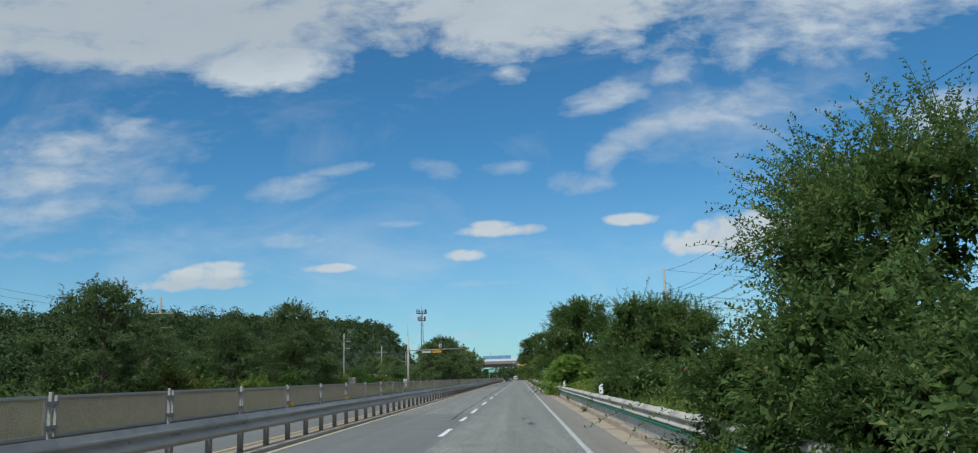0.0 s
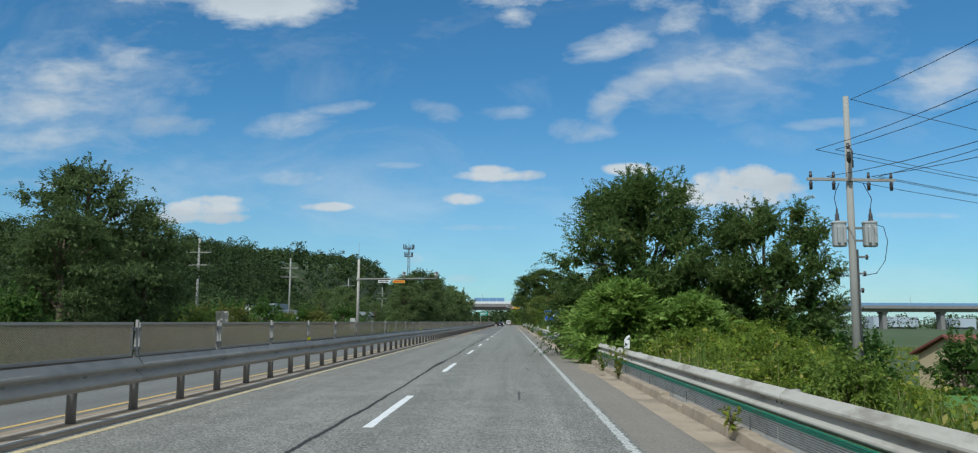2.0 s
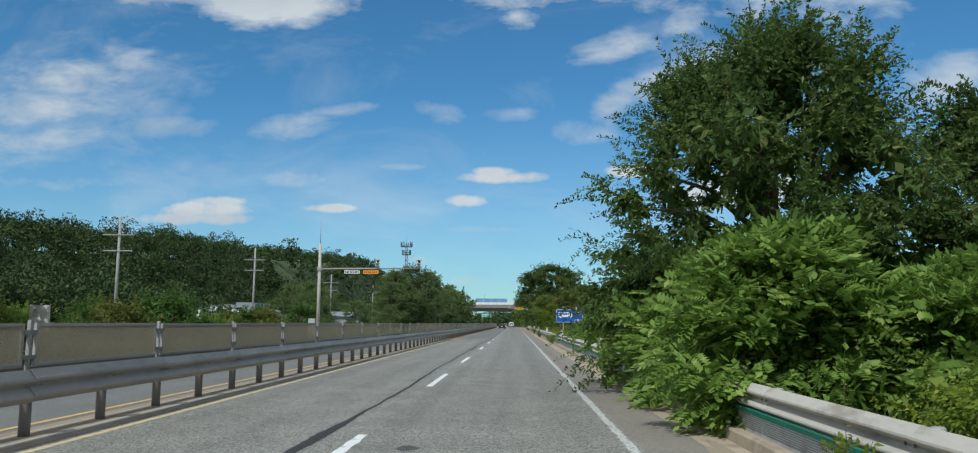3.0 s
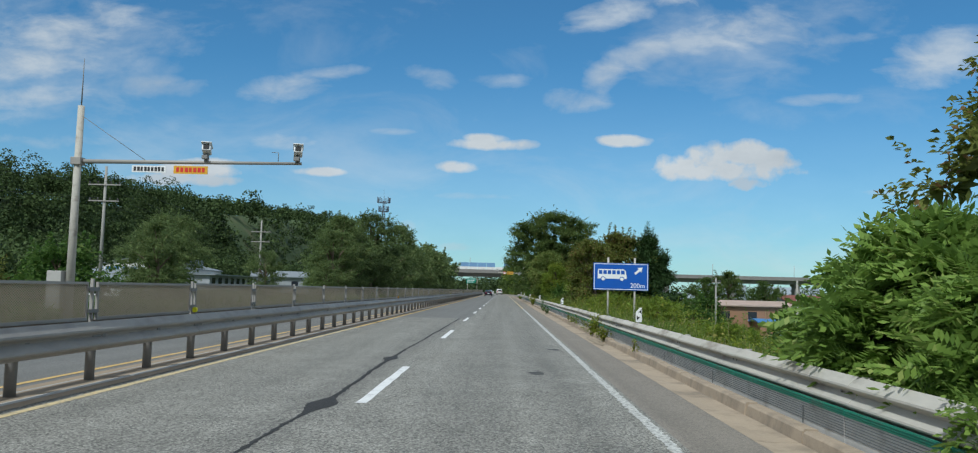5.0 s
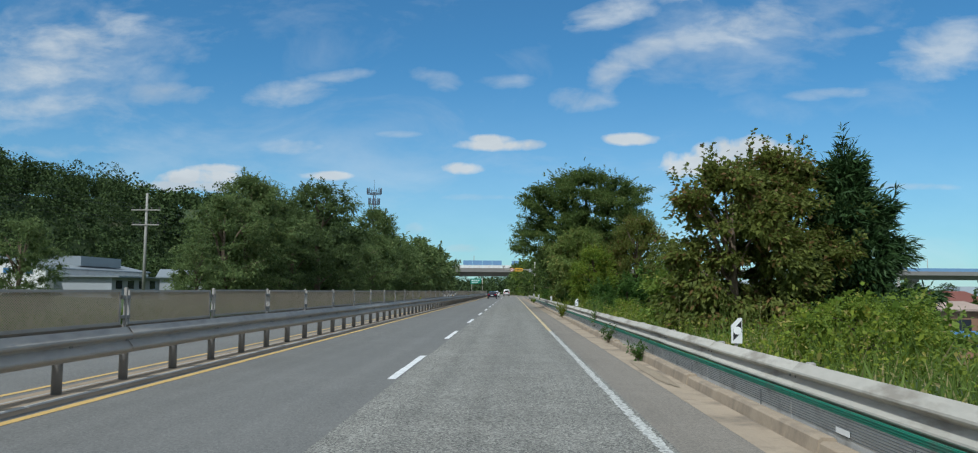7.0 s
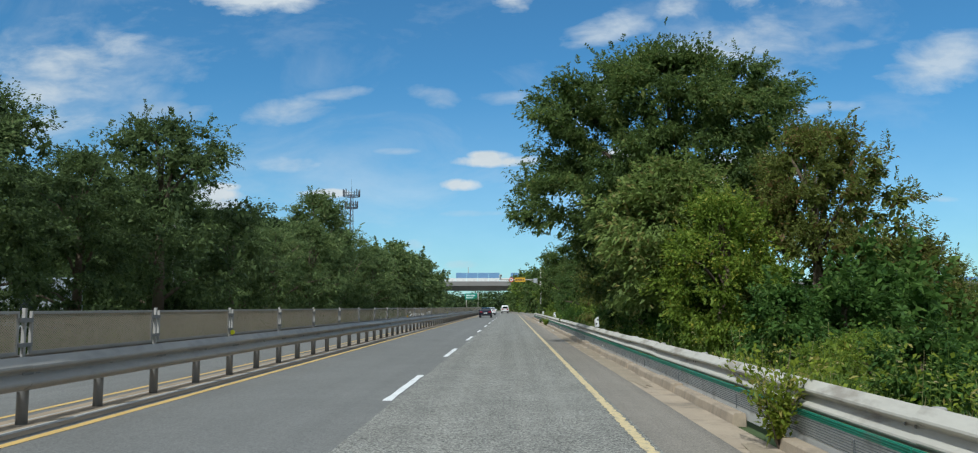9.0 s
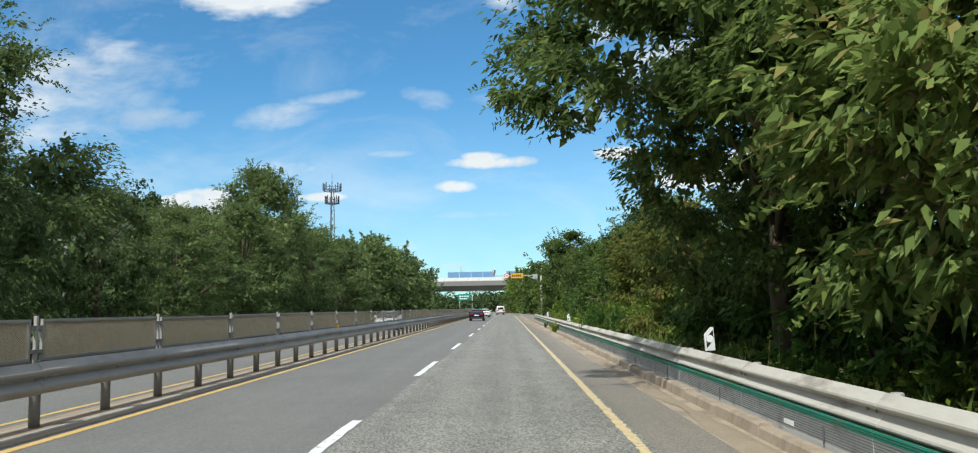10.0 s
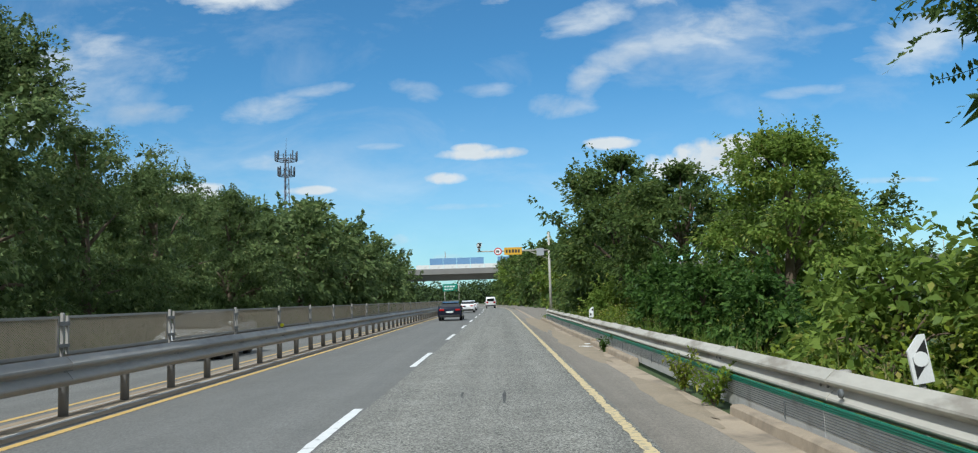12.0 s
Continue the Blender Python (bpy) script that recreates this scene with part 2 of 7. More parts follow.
def leaf_material(name, c1, c2, c3=None, trans=0.45, amount3=0.0, gloss=0.16, patch_scale=0.7):
    """Leaves: each leaf takes its own green between c1 and c2, a few take c3; light passes through them."""
    m = bpy.data.materials.new(name)
    m.use_nodes = True
    n, l = m.node_tree.nodes, m.node_tree.links
    p = n["Principled BSDF"]
    geo = n.new("ShaderNodeNewGeometry")
    tc = n.new("ShaderNodeTexCoord")
    big = n.new("ShaderNodeTexNoise")
    big.inputs["Scale"].default_value, big.inputs["Detail"].default_value = patch_scale, 3
    l.new(tc.outputs["Object"], big.inputs["Vector"])
    add = n.new("ShaderNodeMath")
    add.operation = "MULTIPLY_ADD"
    l.new(geo.outputs["Random Per Island"], add.inputs[0])
    add.inputs[1].default_value = 0.6
    l.new(big.outputs["Fac"], add.inputs[2])
    ramp = n.new("ShaderNodeMapRange")
    l.new(add.outputs[0], ramp.inputs["Value"])
    ramp.inputs["From Min"].default_value, ramp.inputs["From Max"].default_value = 0.4, 1.15
    mix = n.new("ShaderNodeMix")
    mix.data_type = "RGBA"
    mix.inputs["A"].default_value, mix.inputs["B"].default_value = (*c1, 1), (*c2, 1)
    l.new(ramp.outputs[0], mix.inputs["Factor"])
    col = mix.outputs["Result"]
    if c3:
        gt = n.new("ShaderNodeMath")
        gt.operation = "GREATER_THAN"
        sub = n.new("ShaderNodeMath")
        sub.operation = "MULTIPLY_ADD"
        l.new(big.outputs["Fac"], sub.inputs[0])
        sub.inputs[1].default_value = 0.8
        l.new(geo.outputs["Random Per Island"], sub.inputs[2])
        l.new(sub.outputs[0], gt.inputs[0])
        gt.inputs[1].default_value = 1.4 - amount3
        mx = n.new("ShaderNodeMix")
        mx.data_type = "RGBA"
        l.new(gt.outputs[0], mx.inputs["Factor"]), l.new(col, mx.inputs["A"])
        mx.inputs["B"].default_value = (*c3, 1)
        col = mx.outputs["Result"]
    l.new(col, p.inputs["Base Color"])
    p.inputs["Roughness"].default_value = 0.5
    p.inputs["Specular IOR Level"].default_value = gloss
    tr = n.new("ShaderNodeBsdfTranslucent")
    l.new(col, tr.inputs["Color"])
    ms = n.new("ShaderNodeMixShader")
    ms.inputs[0].default_value = trans
    l.new(p.outputs[0], ms.inputs[1]), l.new(tr.outputs[0], ms.inputs[2])
    l.new(ms.outputs[0], n["Material Output"].inputs["Surface"])
    return m


def asphalt_material(name, base, contrast, stain=0.3):
    """Worn road surface: stone speckle, wheel-track streaks along the road and broad patches."""
    m = material(name, base, rough=0.88, var=0.16, scale=0.35, bump=0.45, bscale=60, fine=contrast * 1.5, fscale=38)
    n, l = m.node_tree.nodes, m.node_tree.links
    p = n["Principled BSDF"]
    src = p.inputs["Base Color"].links[0].from_socket
    tc = n.new("ShaderNodeTexCoord")
    mp = n.new("ShaderNodeMapping")
    mp.inputs["Scale"].default_value = (1.5, 0.014, 1)
    l.new(tc.outputs["Object"], mp.inputs[0])
    t = n.new("ShaderNodeTexNoise")
    t.inputs["Scale"].default_value, t.inputs["Detail"].default_value = 1.0, 4
    l.new(mp.outputs[0], t.inputs["Vector"])
    vor = n.new("ShaderNodeTexVoronoi")
    vor.inputs["Scale"].default_value = 48
    l.new(tc.outputs["Object"], vor.inputs["Vector"])
    r = n.new("ShaderNodeMapRange")
    l.new(t.outputs["Fac"], r.inputs["Value"])
    r.inputs["From Min"].default_value, r.inputs["From Max"].default_value = 0.3, 0.7
    r.inputs["To Min"].default_value, r.inputs["To Max"].default_value = 1 - stain, 1 + stain * 0.6
    sp = n.new("ShaderNodeMapRange")
    l.new(vor.outputs["Color"], sp.inputs["Value"])
    sp.inputs["To Min"].default_value, sp.inputs["To Max"].default_value = 1 - contrast * 1.4, 1 + contrast * 1.4
    blot = n.new("ShaderNodeTexNoise")
    blot.inputs["Scale"].default_value, blot.inputs["Detail"].default_value, blot.inputs["Roughness"].default_value = 0.9, 7, 0.68
    l.new(tc.outputs["Object"], blot.inputs["Vector"])
    br = n.new("ShaderNodeMapRange")
    l.new(blot.outputs["Fac"], br.inputs["Value"])
    br.inputs["From Min"].default_value, br.inputs["From Max"].default_value = 0.36, 0.64
    br.inputs["To Min"].default_value, br.inputs["To Max"].default_value = 1 - contrast * 0.20, 1 + contrast * 0.16
    m0 = n.new("ShaderNodeMath")
    m0.operation = "MULTIPLY"
    l.new(r.outputs[0], m0.inputs[0]), l.new(br.outputs[0], m0.inputs[1])
    mu = n.new("ShaderNodeMath")
    mu.operation = "MULTIPLY"
    l.new(m0.outputs[0], mu.inputs[0]), l.new(sp.outputs[0], mu.inputs[1])
    mx = n.new("ShaderNodeMix")
    mx.data_type, mx.blend_type = "RGBA", "MULTIPLY"
    mx.inputs["Factor"].default_value = 1.0
    l.new(src, mx.inputs["A"]), l.new(mu.outputs[0], mx.inputs["B"])
    l.new(mx.outputs["Result"], p.inputs["Base Color"])
    return m


def mesh_panel_material(name, color, cell):
    """Expanded-metal sheet: diamond strands with open holes between them."""
    m = material(name, color, rough=0.8, metal=0.0, var=0.2, scale=1.2)
    n, l = m.node_tree.nodes, m.node_tree.links
    p = n["Principled BSDF"]
    tc = n.new("ShaderNodeTexCoord")
    sep = n.new("ShaderNodeSeparateXYZ")
    l.new(tc.outputs["Object"], sep.inputs[0])

    def mth(op, a, b=0.0):
        k = n.new("ShaderNodeMath")
        k.operation = op
        for i, s in enumerate((a, b)):
            if isinstance(s, (int, float)):
                k.inputs[i].default_value = s
            else:
                l.new(s, k.inputs[i])
        return k.outputs[0]
    yy, zz = mth("DIVIDE", sep.outputs[1], cell * 1.6), mth("DIVIDE", sep.outputs[2], cell)
    s1 = mth("PINGPONG", mth("ADD", yy, zz), 0.5)
    s2 = mth("PINGPONG", mth("SUBTRACT", yy, zz), 0.5)
    hole = mth("GREATER_THAN", mth("MINIMUM", s1, s2), 0.17)
    thru = n.new("ShaderNodeBsdfTranslucent")
    thru.inputs["Color"].default_value = (*color, 1)
    both = n.new("ShaderNodeMixShader")
    both.inputs[0].default_value = 0.4
    l.new(p.outputs[0], both.inputs[1]), l.new(thru.outputs[0], both.inputs[2])
    tr = n.new("ShaderNodeBsdfTransparent")
    ms = n.new("ShaderNodeMixShader")
    l.new(hole, ms.inputs[0]), l.new(both.outputs[0], ms.inputs[1]), l.new(tr.outputs[0], ms.inputs[2])
    l.new(ms.outputs[0], n["Material Output"].inputs["Surface"])
    return m


def glass_material(name, color, rough=0.05):
    m = bpy.data.materials.new(name)
    m.use_nodes = True
    p = m.node_tree.nodes["Principled BSDF"]
    p.inputs["Base Color"].default_value = (*color, 1)
    p.inputs["Roughness"].default_value = rough
    p.inputs["Specular IOR Level"].default_value = 0.8
    return m


M = {}
M["asphalt_old"] = asphalt_material("old_asphalt", (0.212, 0.206, 0.180), 0.62, 0.20)
M["asphalt_new"] = asphalt_material("newer_asphalt", (0.160, 0.158, 0.146), 0.22, 0.12)
M["asphalt_dark"] = asphalt_material("crack_sealant", (0.028, 0.028, 0.027), 0.3, 0.2)
M["asphalt_patch"] = asphalt_material("worn_patch", (0.07, 0.07, 0.067), 0.4, 0.2)
M["sand"] = material("washed_up_sand", (0.29, 0.235, 0.165), 0.95, var=0.3, scale=1.2, bump=0.5, bscale=30, fine=0.3, fscale=25)
M["shoulder"] = asphalt_material("shoulder_asphalt", (0.225, 0.200, 0.165), 0.2, 0.2)
M["white_paint"] = material("road_paint_white", (0.72, 0.72, 0.70), 0.7, var=0.15, scale=2, fine=0.2, fscale=30, dirt=((0.24, 0.24, 0.23), 5, 0.55, 0.85))
M["edge_paint"] = material("worn_edge_paint_white", (0.56, 0.56, 0.52), 0.75, var=0.2, scale=2, fine=0.3, fscale=30, dirt=((0.20, 0.20, 0.18), 16, 0.46, 0.95))
M["yellow_paint"] = material("road_paint_yellow", (0.60, 0.40, 0.13), 0.7, var=0.15, scale=2, fine=0.2, fscale=30, dirt=((0.26, 0.23, 0.18), 8, 0.57, 0.9))
M["pale_yellow"] = material("faded_yellow_paint", (0.60, 0.48, 0.26), 0.7, var=0.15, scale=2, fine=0.25, fscale=30, dirt=((0.27, 0.24, 0.19), 11, 0.50, 0.9))
M["concrete"] = material("weathered_concrete", (0.38, 0.305, 0.22), 0.9, var=0.22, scale=0.9, bump=0.3, bscale=30, fine=0.15, fscale=25, dirt=((0.175, 0.145, 0.11), 1.1, 0.50, 0.8))
M["concrete_grey"] = material("grey_concrete", (0.42, 0.41, 0.38), 0.9, var=0.15, scale=0.5, bump=0.2, bscale=20, dirt=((0.22, 0.21, 0.19), 0.8, 0.56, 0.6))
M["bridge_concrete"] = material("bridge_concrete", (0.22, 0.212, 0.198), 0.9, var=0.15, scale=0.2, dirt=((0.18, 0.17, 0.155), 0.3, 0.55, 0.6))
M["median_dirt"] = material("dirty_median_kerb", (0.31, 0.24, 0.165), 0.95, var=0.25, scale=1.1, bump=0.4, bscale=25, dirt=((0.17, 0.13, 0.09), 2.0, 0.54, 0.6))
M["galv"] = material("dull_galvanised_steel", (0.335, 0.315, 0.285), 0.6, 0.15, var=0.18, scale=1.5, fine=0.08, fscale=12, dirt=((0.17, 0.165, 0.16), 1.3, 0.55, 0.6), rand=0.08, stretch=(1, 0.35, 1))
M["galv_light"] = material("bright_galvanised_steel", (0.47, 0.445, 0.385), 0.85, 0.0, var=0.15, scale=1.5, fine=0.12, fscale=14, dirt=((0.24, 0.21, 0.17), 2.6, 0.52, 0.75), rand=0.07, stretch=(1, 0.35, 1))
M["galv_dark"] = material("dark_weathered_steel", (0.20, 0.195, 0.185), 0.65, 0.15, var=0.2, scale=3)
M["tower_steel"] = material("dark_blue_grey_steel", (0.085, 0.095, 0.115), 0.7, 0.1, var=0.2, scale=1)
M["mesh"] = mesh_panel_material("expanded_metal", (0.39, 0.335, 0.25), 0.035)
M["green_strip"] = material("green_plastic_strip", (0.02, 0.20, 0.13), 0.5, var=0.25, scale=1.5, dirt=((0.10, 0.13, 0.11), 2.0, 0.55, 0.6))
M["rib"] = material("grey_rib_panel", (0.50, 0.49, 0.46), 0.6, 0.0, var=0.2, scale=1.5, dirt=((0.2, 0.18, 0.15), 2.0, 0.55, 0.6))
M["rib_dark"] = material("dark_rib", (0.12, 0.13, 0.13), 0.6, var=0.2)
M["sign_blue"] = material("sign_sheeting_blue", (0.008, 0.09, 0.42), 0.4, var=0.06, scale=2, fine=0.02)
M["sign_green"] = material("sign_sheeting_green", (0.01, 0.24, 0.17), 0.4, var=0.06, scale=2)
M["sign_white"] = material("sign_sheeting_white", (0.80, 0.80, 0.78), 0.4, var=0.05, scale=2, fine=0.02)
M["sign_orange"] = material("sign_sheeting_orange", (0.66, 0.36, 0.025), 0.4, var=0.06, scale=2)
M["sign_red"] = material("sign_sheeting_red", (0.6, 0.03, 0.02), 0.4, var=0.06)
M["black"] = material("black_rubber", (0.018, 0.018, 0.018), 0.7, var=0.2)
M["white_plastic"] = material("white_plastic", (0.74, 0.74, 0.72), 0.5, var=0.08, dirt=((0.4, 0.38, 0.34), 5, 0.6, 0.5))
M["yellow_plastic"] = material("amber_reflector", (0.85, 0.45, 0.01), 0.3, var=0.1)
M["lime_plastic"] = material("lime_reflector", (0.75, 0.72, 0.02), 0.3, var=0.1)
M["crop"] = material("young_rice_green", (0.085, 0.19, 0.035), 0.9, var=0.25, scale=0.4, fine=0.35, fscale=8, bump=0.8, bscale=10)
M["bark"] = material("bark", (0.13, 0.095, 0.065), 0.95, var=0.35, scale=4, bump=0.6, bscale=18, stretch=(1, 1, 0.3))
M["soil"] = material("rough_grass_soil", (0.055, 0.085, 0.025), 0.95, var=0.4, scale=0.15, fine=0.35, fscale=6, dirt=((0.13, 0.11, 0.06), 0.12, 0.55, 0.6))
M["pole_concrete"] = material("pole_concrete", (0.32, 0.31, 0.28), 0.85, var=0.15, scale=1.5, stretch=(1, 1, 0.2))
M["wire"] = material("black_cable", (0.03, 0.03, 0.03), 0.6, var=0.1)
M["insulator"] = material("dark_insulator", (0.05, 0.045, 0.045), 0.3, var=0.1)
M["trafo"] = material("grey_painted_tank", (0.38, 0.39, 0.38), 0.5, 0.1, var=0.12, dirt=((0.3, 0.26, 0.2), 3, 0.6, 0.5))
M["bridge_blue"] = material("blue_noise_barrier", (0.16, 0.30, 0.50), 0.5, var=0.15, scale=0.3)
M["wall_white"] = material("white_wall", (0.72, 0.72, 0.69), 0.8, var=0.1, scale=0.4, dirt=((0.45, 0.43, 0.4), 0.6, 0.58, 0.5))
# distance haze is mixed into this wall colour
M["wall_far"] = material("haze_tinted_wall", (0.42, 0.48, 0.54), 0.8, var=0.1, scale=0.2)
M["wall_grey"] = material("grey_metal_wall", (0.33, 0.35, 0.37), 0.7, var=0.12, scale=0.4)
M["wall_yellow"] = material("buff_wall", (0.52, 0.42, 0.26), 0.85, var=0.12, scale=0.5)
M["wall_orange"] = material("orange_wall", (0.30, 0.17, 0.10), 0.85, var=0.12, scale=0.5)
M["roof_grey"] = material("grey_sheet_roof", (0.25, 0.28, 0.30), 0.5, 0.2, var=0.12, scale=0.5)
M["roof_red"] = material("red_brown_tile_roof", (0.19, 0.065, 0.045), 0.8, var=0.2, scale=0.8)
M["roof_rust"] = material("rusty_sheet_roof", (0.40, 0.30, 0.24), 0.7, var=0.25, scale=0.6)
M["roof_blue"] = material("blue_sheet_roof", (0.06, 0.20, 0.42), 0.5, var=0.12, scale=0.5)
M["window"] = glass_material("dark_window", (0.03, 0.035, 0.045))
M["car_black"] = material("blue_black_car_paint", (0.012, 0.014, 0.03), 0.18, 0.2, var=0.05)
M["car_white"] = material("white_car_paint", (0.78, 0.78, 0.77), 0.25, 0.0, var=0.04)
M["car_glass"] = glass_material("tinted_glass", (0.015, 0.018, 0.02), 0.04)
M["lamp_red"] = material("red_lens", (0.40, 0.01, 0.01), 0.15, var=0.05)
M["plate"] = material("pale_plate", (0.68, 0.70, 0.70), 0.4, var=0.04)
M["rim"] = material("alloy_rim", (0.4, 0.4, 0.41), 0.35, 0.7, var=0.05)
M["locust"] = leaf_material("locust_leaf", (0.050, 0.090, 0.026), (0.138, 0.208, 0.054), (0.23, 0.25, 0.085), amount3=0.05)
M["locust_light"] = leaf_material("fresh_locust_leaf", (0.112, 0.196, 0.038), (0.275, 0.400, 0.082), (0.35, 0.43, 0.12), amount3=0.06)
M["broad"] = leaf_material("broad_leaf", (0.055, 0.092, 0.030), (0.165, 0.230, 0.062), (0.24, 0.27, 0.08), amount3=0.05, trans=0.52)
# paler than the broad leaf: sunlight on this foliage is put into the colour
M["chestnut"] = leaf_material("chestnut_leaf_sun_in_colour", (0.105, 0.160, 0.042), (0.265, 0.335, 0.090), (0.30, 0.27, 0.09), amount3=0.08)
M["autumn"] = leaf_material("reddening_leaf", (0.090, 0.118, 0.030), (0.225, 0.250, 0.056), (0.21, 0.135, 0.055), amount3=0.10)
M["lime_leaf"] = leaf_material("yellow_green_leaf", (0.110, 0.180, 0.034), (0.270, 0.355, 0.068), (0.33, 0.34, 0.08), amount3=0.08)
M["conifer"] = leaf_material("conifer_needles", (0.025, 0.055, 0.019), (0.062, 0.110, 0.036), trans=0.15)
M["forest"] = leaf_material("far_forest_leaf", (0.030, 0.052, 0.022), (0.090, 0.130, 0.047), trans=0.15, gloss=0.04, patch_scale=0.17)
M["hill_edge"] = leaf_material("far_side_tree_leaf", (0.084, 0.128, 0.050), (0.200, 0.265, 0.092), (0.24, 0.27, 0.11), amount3=0.05, trans=0.4, gloss=0.1)
# darker copy of the far side leaf: shade facing the road, as colour
M["shade_locust"] = leaf_material("shaded_far_side_leaf", (0.056, 0.086, 0.037), (0.150, 0.205, 0.070), trans=0.4, gloss=0.1)
M["hedge"] = leaf_material("roadside_hedge_leaf", (0.041, 0.094, 0.022), (0.124, 0.214, 0.044), (0.166, 0.235, 0.062), amount3=0.05)
M["weed"] = leaf_material("weed_leaf", (0.105, 0.150, 0.020), (0.285, 0.335, 0.038), (0.40, 0.35, 0.10), amount3=0.12)
M["vine"] = leaf_material("vine_leaf", (0.098, 0.160, 0.024), (0.255, 0.335, 0.045), (0.38, 0.36, 0.06), amount3=0.08)
M["grass"] = leaf_material("grass_blade", (0.090, 0.152, 0.028), (0.228, 0.304, 0.069), (0.414, 0.359, 0.166), amount3=0.12)

# ---- mesh helpers ----


def mesh_from(name, verts, faces, mat, smooth=False):
    me = bpy.data.meshes.new(name)
    me.from_pydata([tuple(map(float, v)) for v in verts], [], faces)
    me.materials.append(mat)
    if smooth:
        me.polygons.foreach_set("use_smooth", [True] * len(me.polygons))
    me.update()
    return me


def quads_mesh(name, co, mat, nv=4):
    """Many loose faces of nv corners at once: co is (n, nv, 3)."""
    n = len(co)
    me = bpy.data.meshes.new(name)
    me.vertices.add(n * nv)
    me.vertices.foreach_set("co", np.ascontiguousarray(co, dtype=np.float32).ravel())
    me.loops.add(n * nv)
    me.loops.foreach_set("vertex_index", np.arange(n * nv, dtype=np.int32))
    me.polygons.add(n)
    me.polygons.foreach_set("loop_start", np.arange(0, n * nv, nv, dtype=np.int32))
    me.materials.append(mat)
    me.update(calc_edges=True)
    return me


def box(bm, x0, x1, y0, y1, z0, z1, bevel=0.0):
    vs = [bm.verts.new(c) for c in ((x0, y0, z0), (x1, y0, z0), (x1, y1, z0), (x0, y1, z0), (x0, y0, z1), (x1, y0, z1), (x1, y1, z1), (x0, y1, z1))]
    fs = [bm.faces.new([vs[i] for i in f]) for f in ((3, 2, 1, 0), (4, 5, 6, 7), (0, 1, 5, 4), (1, 2, 6, 5), (2, 3, 7, 6), (3, 0, 4, 7))]
    if bevel:
        es = list({e for f in fs for e in f.edges})
        bmesh.ops.bevel(bm, geom=es, offset=bevel, segments=2, affect="EDGES", profile=0.5)


def tube(bm, points, radii, sides=8, caps=True):
    """A round bar along points, with a radius at each."""
    rings = []
    pts = [Vector(p) for p in points]
    for i, p in enumerate(pts):
        d = (pts[min(i + 1, len(pts) - 1)] - pts[max(i - 1, 0)])
        d = d.normalized() if d.length > 1e-6 else Vector((0, 0, 1))
        a = d.orthogonal().normalized()
        if abs(d.z) < 0.9:
            a = d.cross(Vector((0, 0, 1))).normalized()
        b = d.cross(a)
        r = radii[i] if isinstance(radii, (list, tuple)) else radii
        rings.append([bm.verts.new(p + (a * math.cos(t) + b * math.sin(t)) * r) for t in (2 * math.pi * k / sides for k in range(sides))])
    for r0, r1 in zip(rings, rings[1:]):
        for k in range(sides):
            bm.faces.new((r0[k], r0[(k + 1) % sides], r1[(k + 1) % sides], r1[k]))
    if caps and sides > 2:
        bm.faces.new(rings[0][::-1]), bm.faces.new(rings[-1])


BEND_FROM = 330.0


def bend(y):
    """How far the road has swung to the other side at y: straight at first, then a gentle curve."""
    return -0.00035 * max(0.0, y - BEND_FROM) ** 2


def bend_turn(y):
    return 0.0007 * max(0.0, y - BEND_FROM)


def extrude_profile(bm, pts, y0, y1, closed=True):
    """A profile of (x, z) points drawn out along y, following the road's bend."""
    ys = [y0] + [BEND_FROM + 12 * k for k in range(60) if y0 < BEND_FROM + 12 * k < y1] + [y1]
    rows = [[bm.verts.new((x + bend(y), y, z)) for x, z in pts] for y in ys]
    n = len(pts)
    for a, b in zip(rows, rows[1:]):
        for i in range(n if closed else n - 1):
            j = (i + 1) % n
            bm.faces.new((a[i], b[i], b[j], a[j]))
    if closed:
        bm.faces.new(rows[0][::-1]), bm.faces.new(rows[-1])


def finish(bm, name, mat, smooth=False):
    bmesh.ops.recalc_face_normals(bm, faces=bm.faces[:])
    me = bpy.data.meshes.new(name)
    bm.to_mesh(me)
    bm.free()
    me.materials.append(mat)
    if smooth:
        me.polygons.foreach_set("use_smooth", [True] * len(me.polygons))
    return me


def part(name, data, parent, loc=(0, 0, 0), label="", rot=(0, 0, 0)):
    """Links a mesh as one part under a thing or a part."""
    ob = new(name, data)
    ob.parent = parent
    ob.location = loc
    ob.rotation_euler = rot
    if label:
        ob["label"] = label
    return ob


def thing(name, label, category, loc=(0, 0, 0), group="", kind="", rz=0.0):
    ob = new(name)
    ob.location = loc
    ob.rotation_euler = (0, 0, rz)
    ob.empty_display_size = 0.2
    return tagged(ob, label, category, group, kind)


def one(name, data, label, category, loc=(0, 0, 0), group="", kind=""):
    ob = new(name, data)
    ob.location = loc
    return tagged(ob, label, category, group, kind)


def bm_box(name, mat, *dims, bevel=0.0):
    bm = bmesh.new()
    box(bm, *dims, bevel=bevel)
    return finish(bm, name, mat)


def bm_tube(name, mat, points, radii, sides=8):
    bm = bmesh.new()
    tube(bm, points, radii, sides)
    return finish(bm, name, mat, smooth=True)
# ---- ground, road ----
Y0, Y1 = -60.0, 640.0


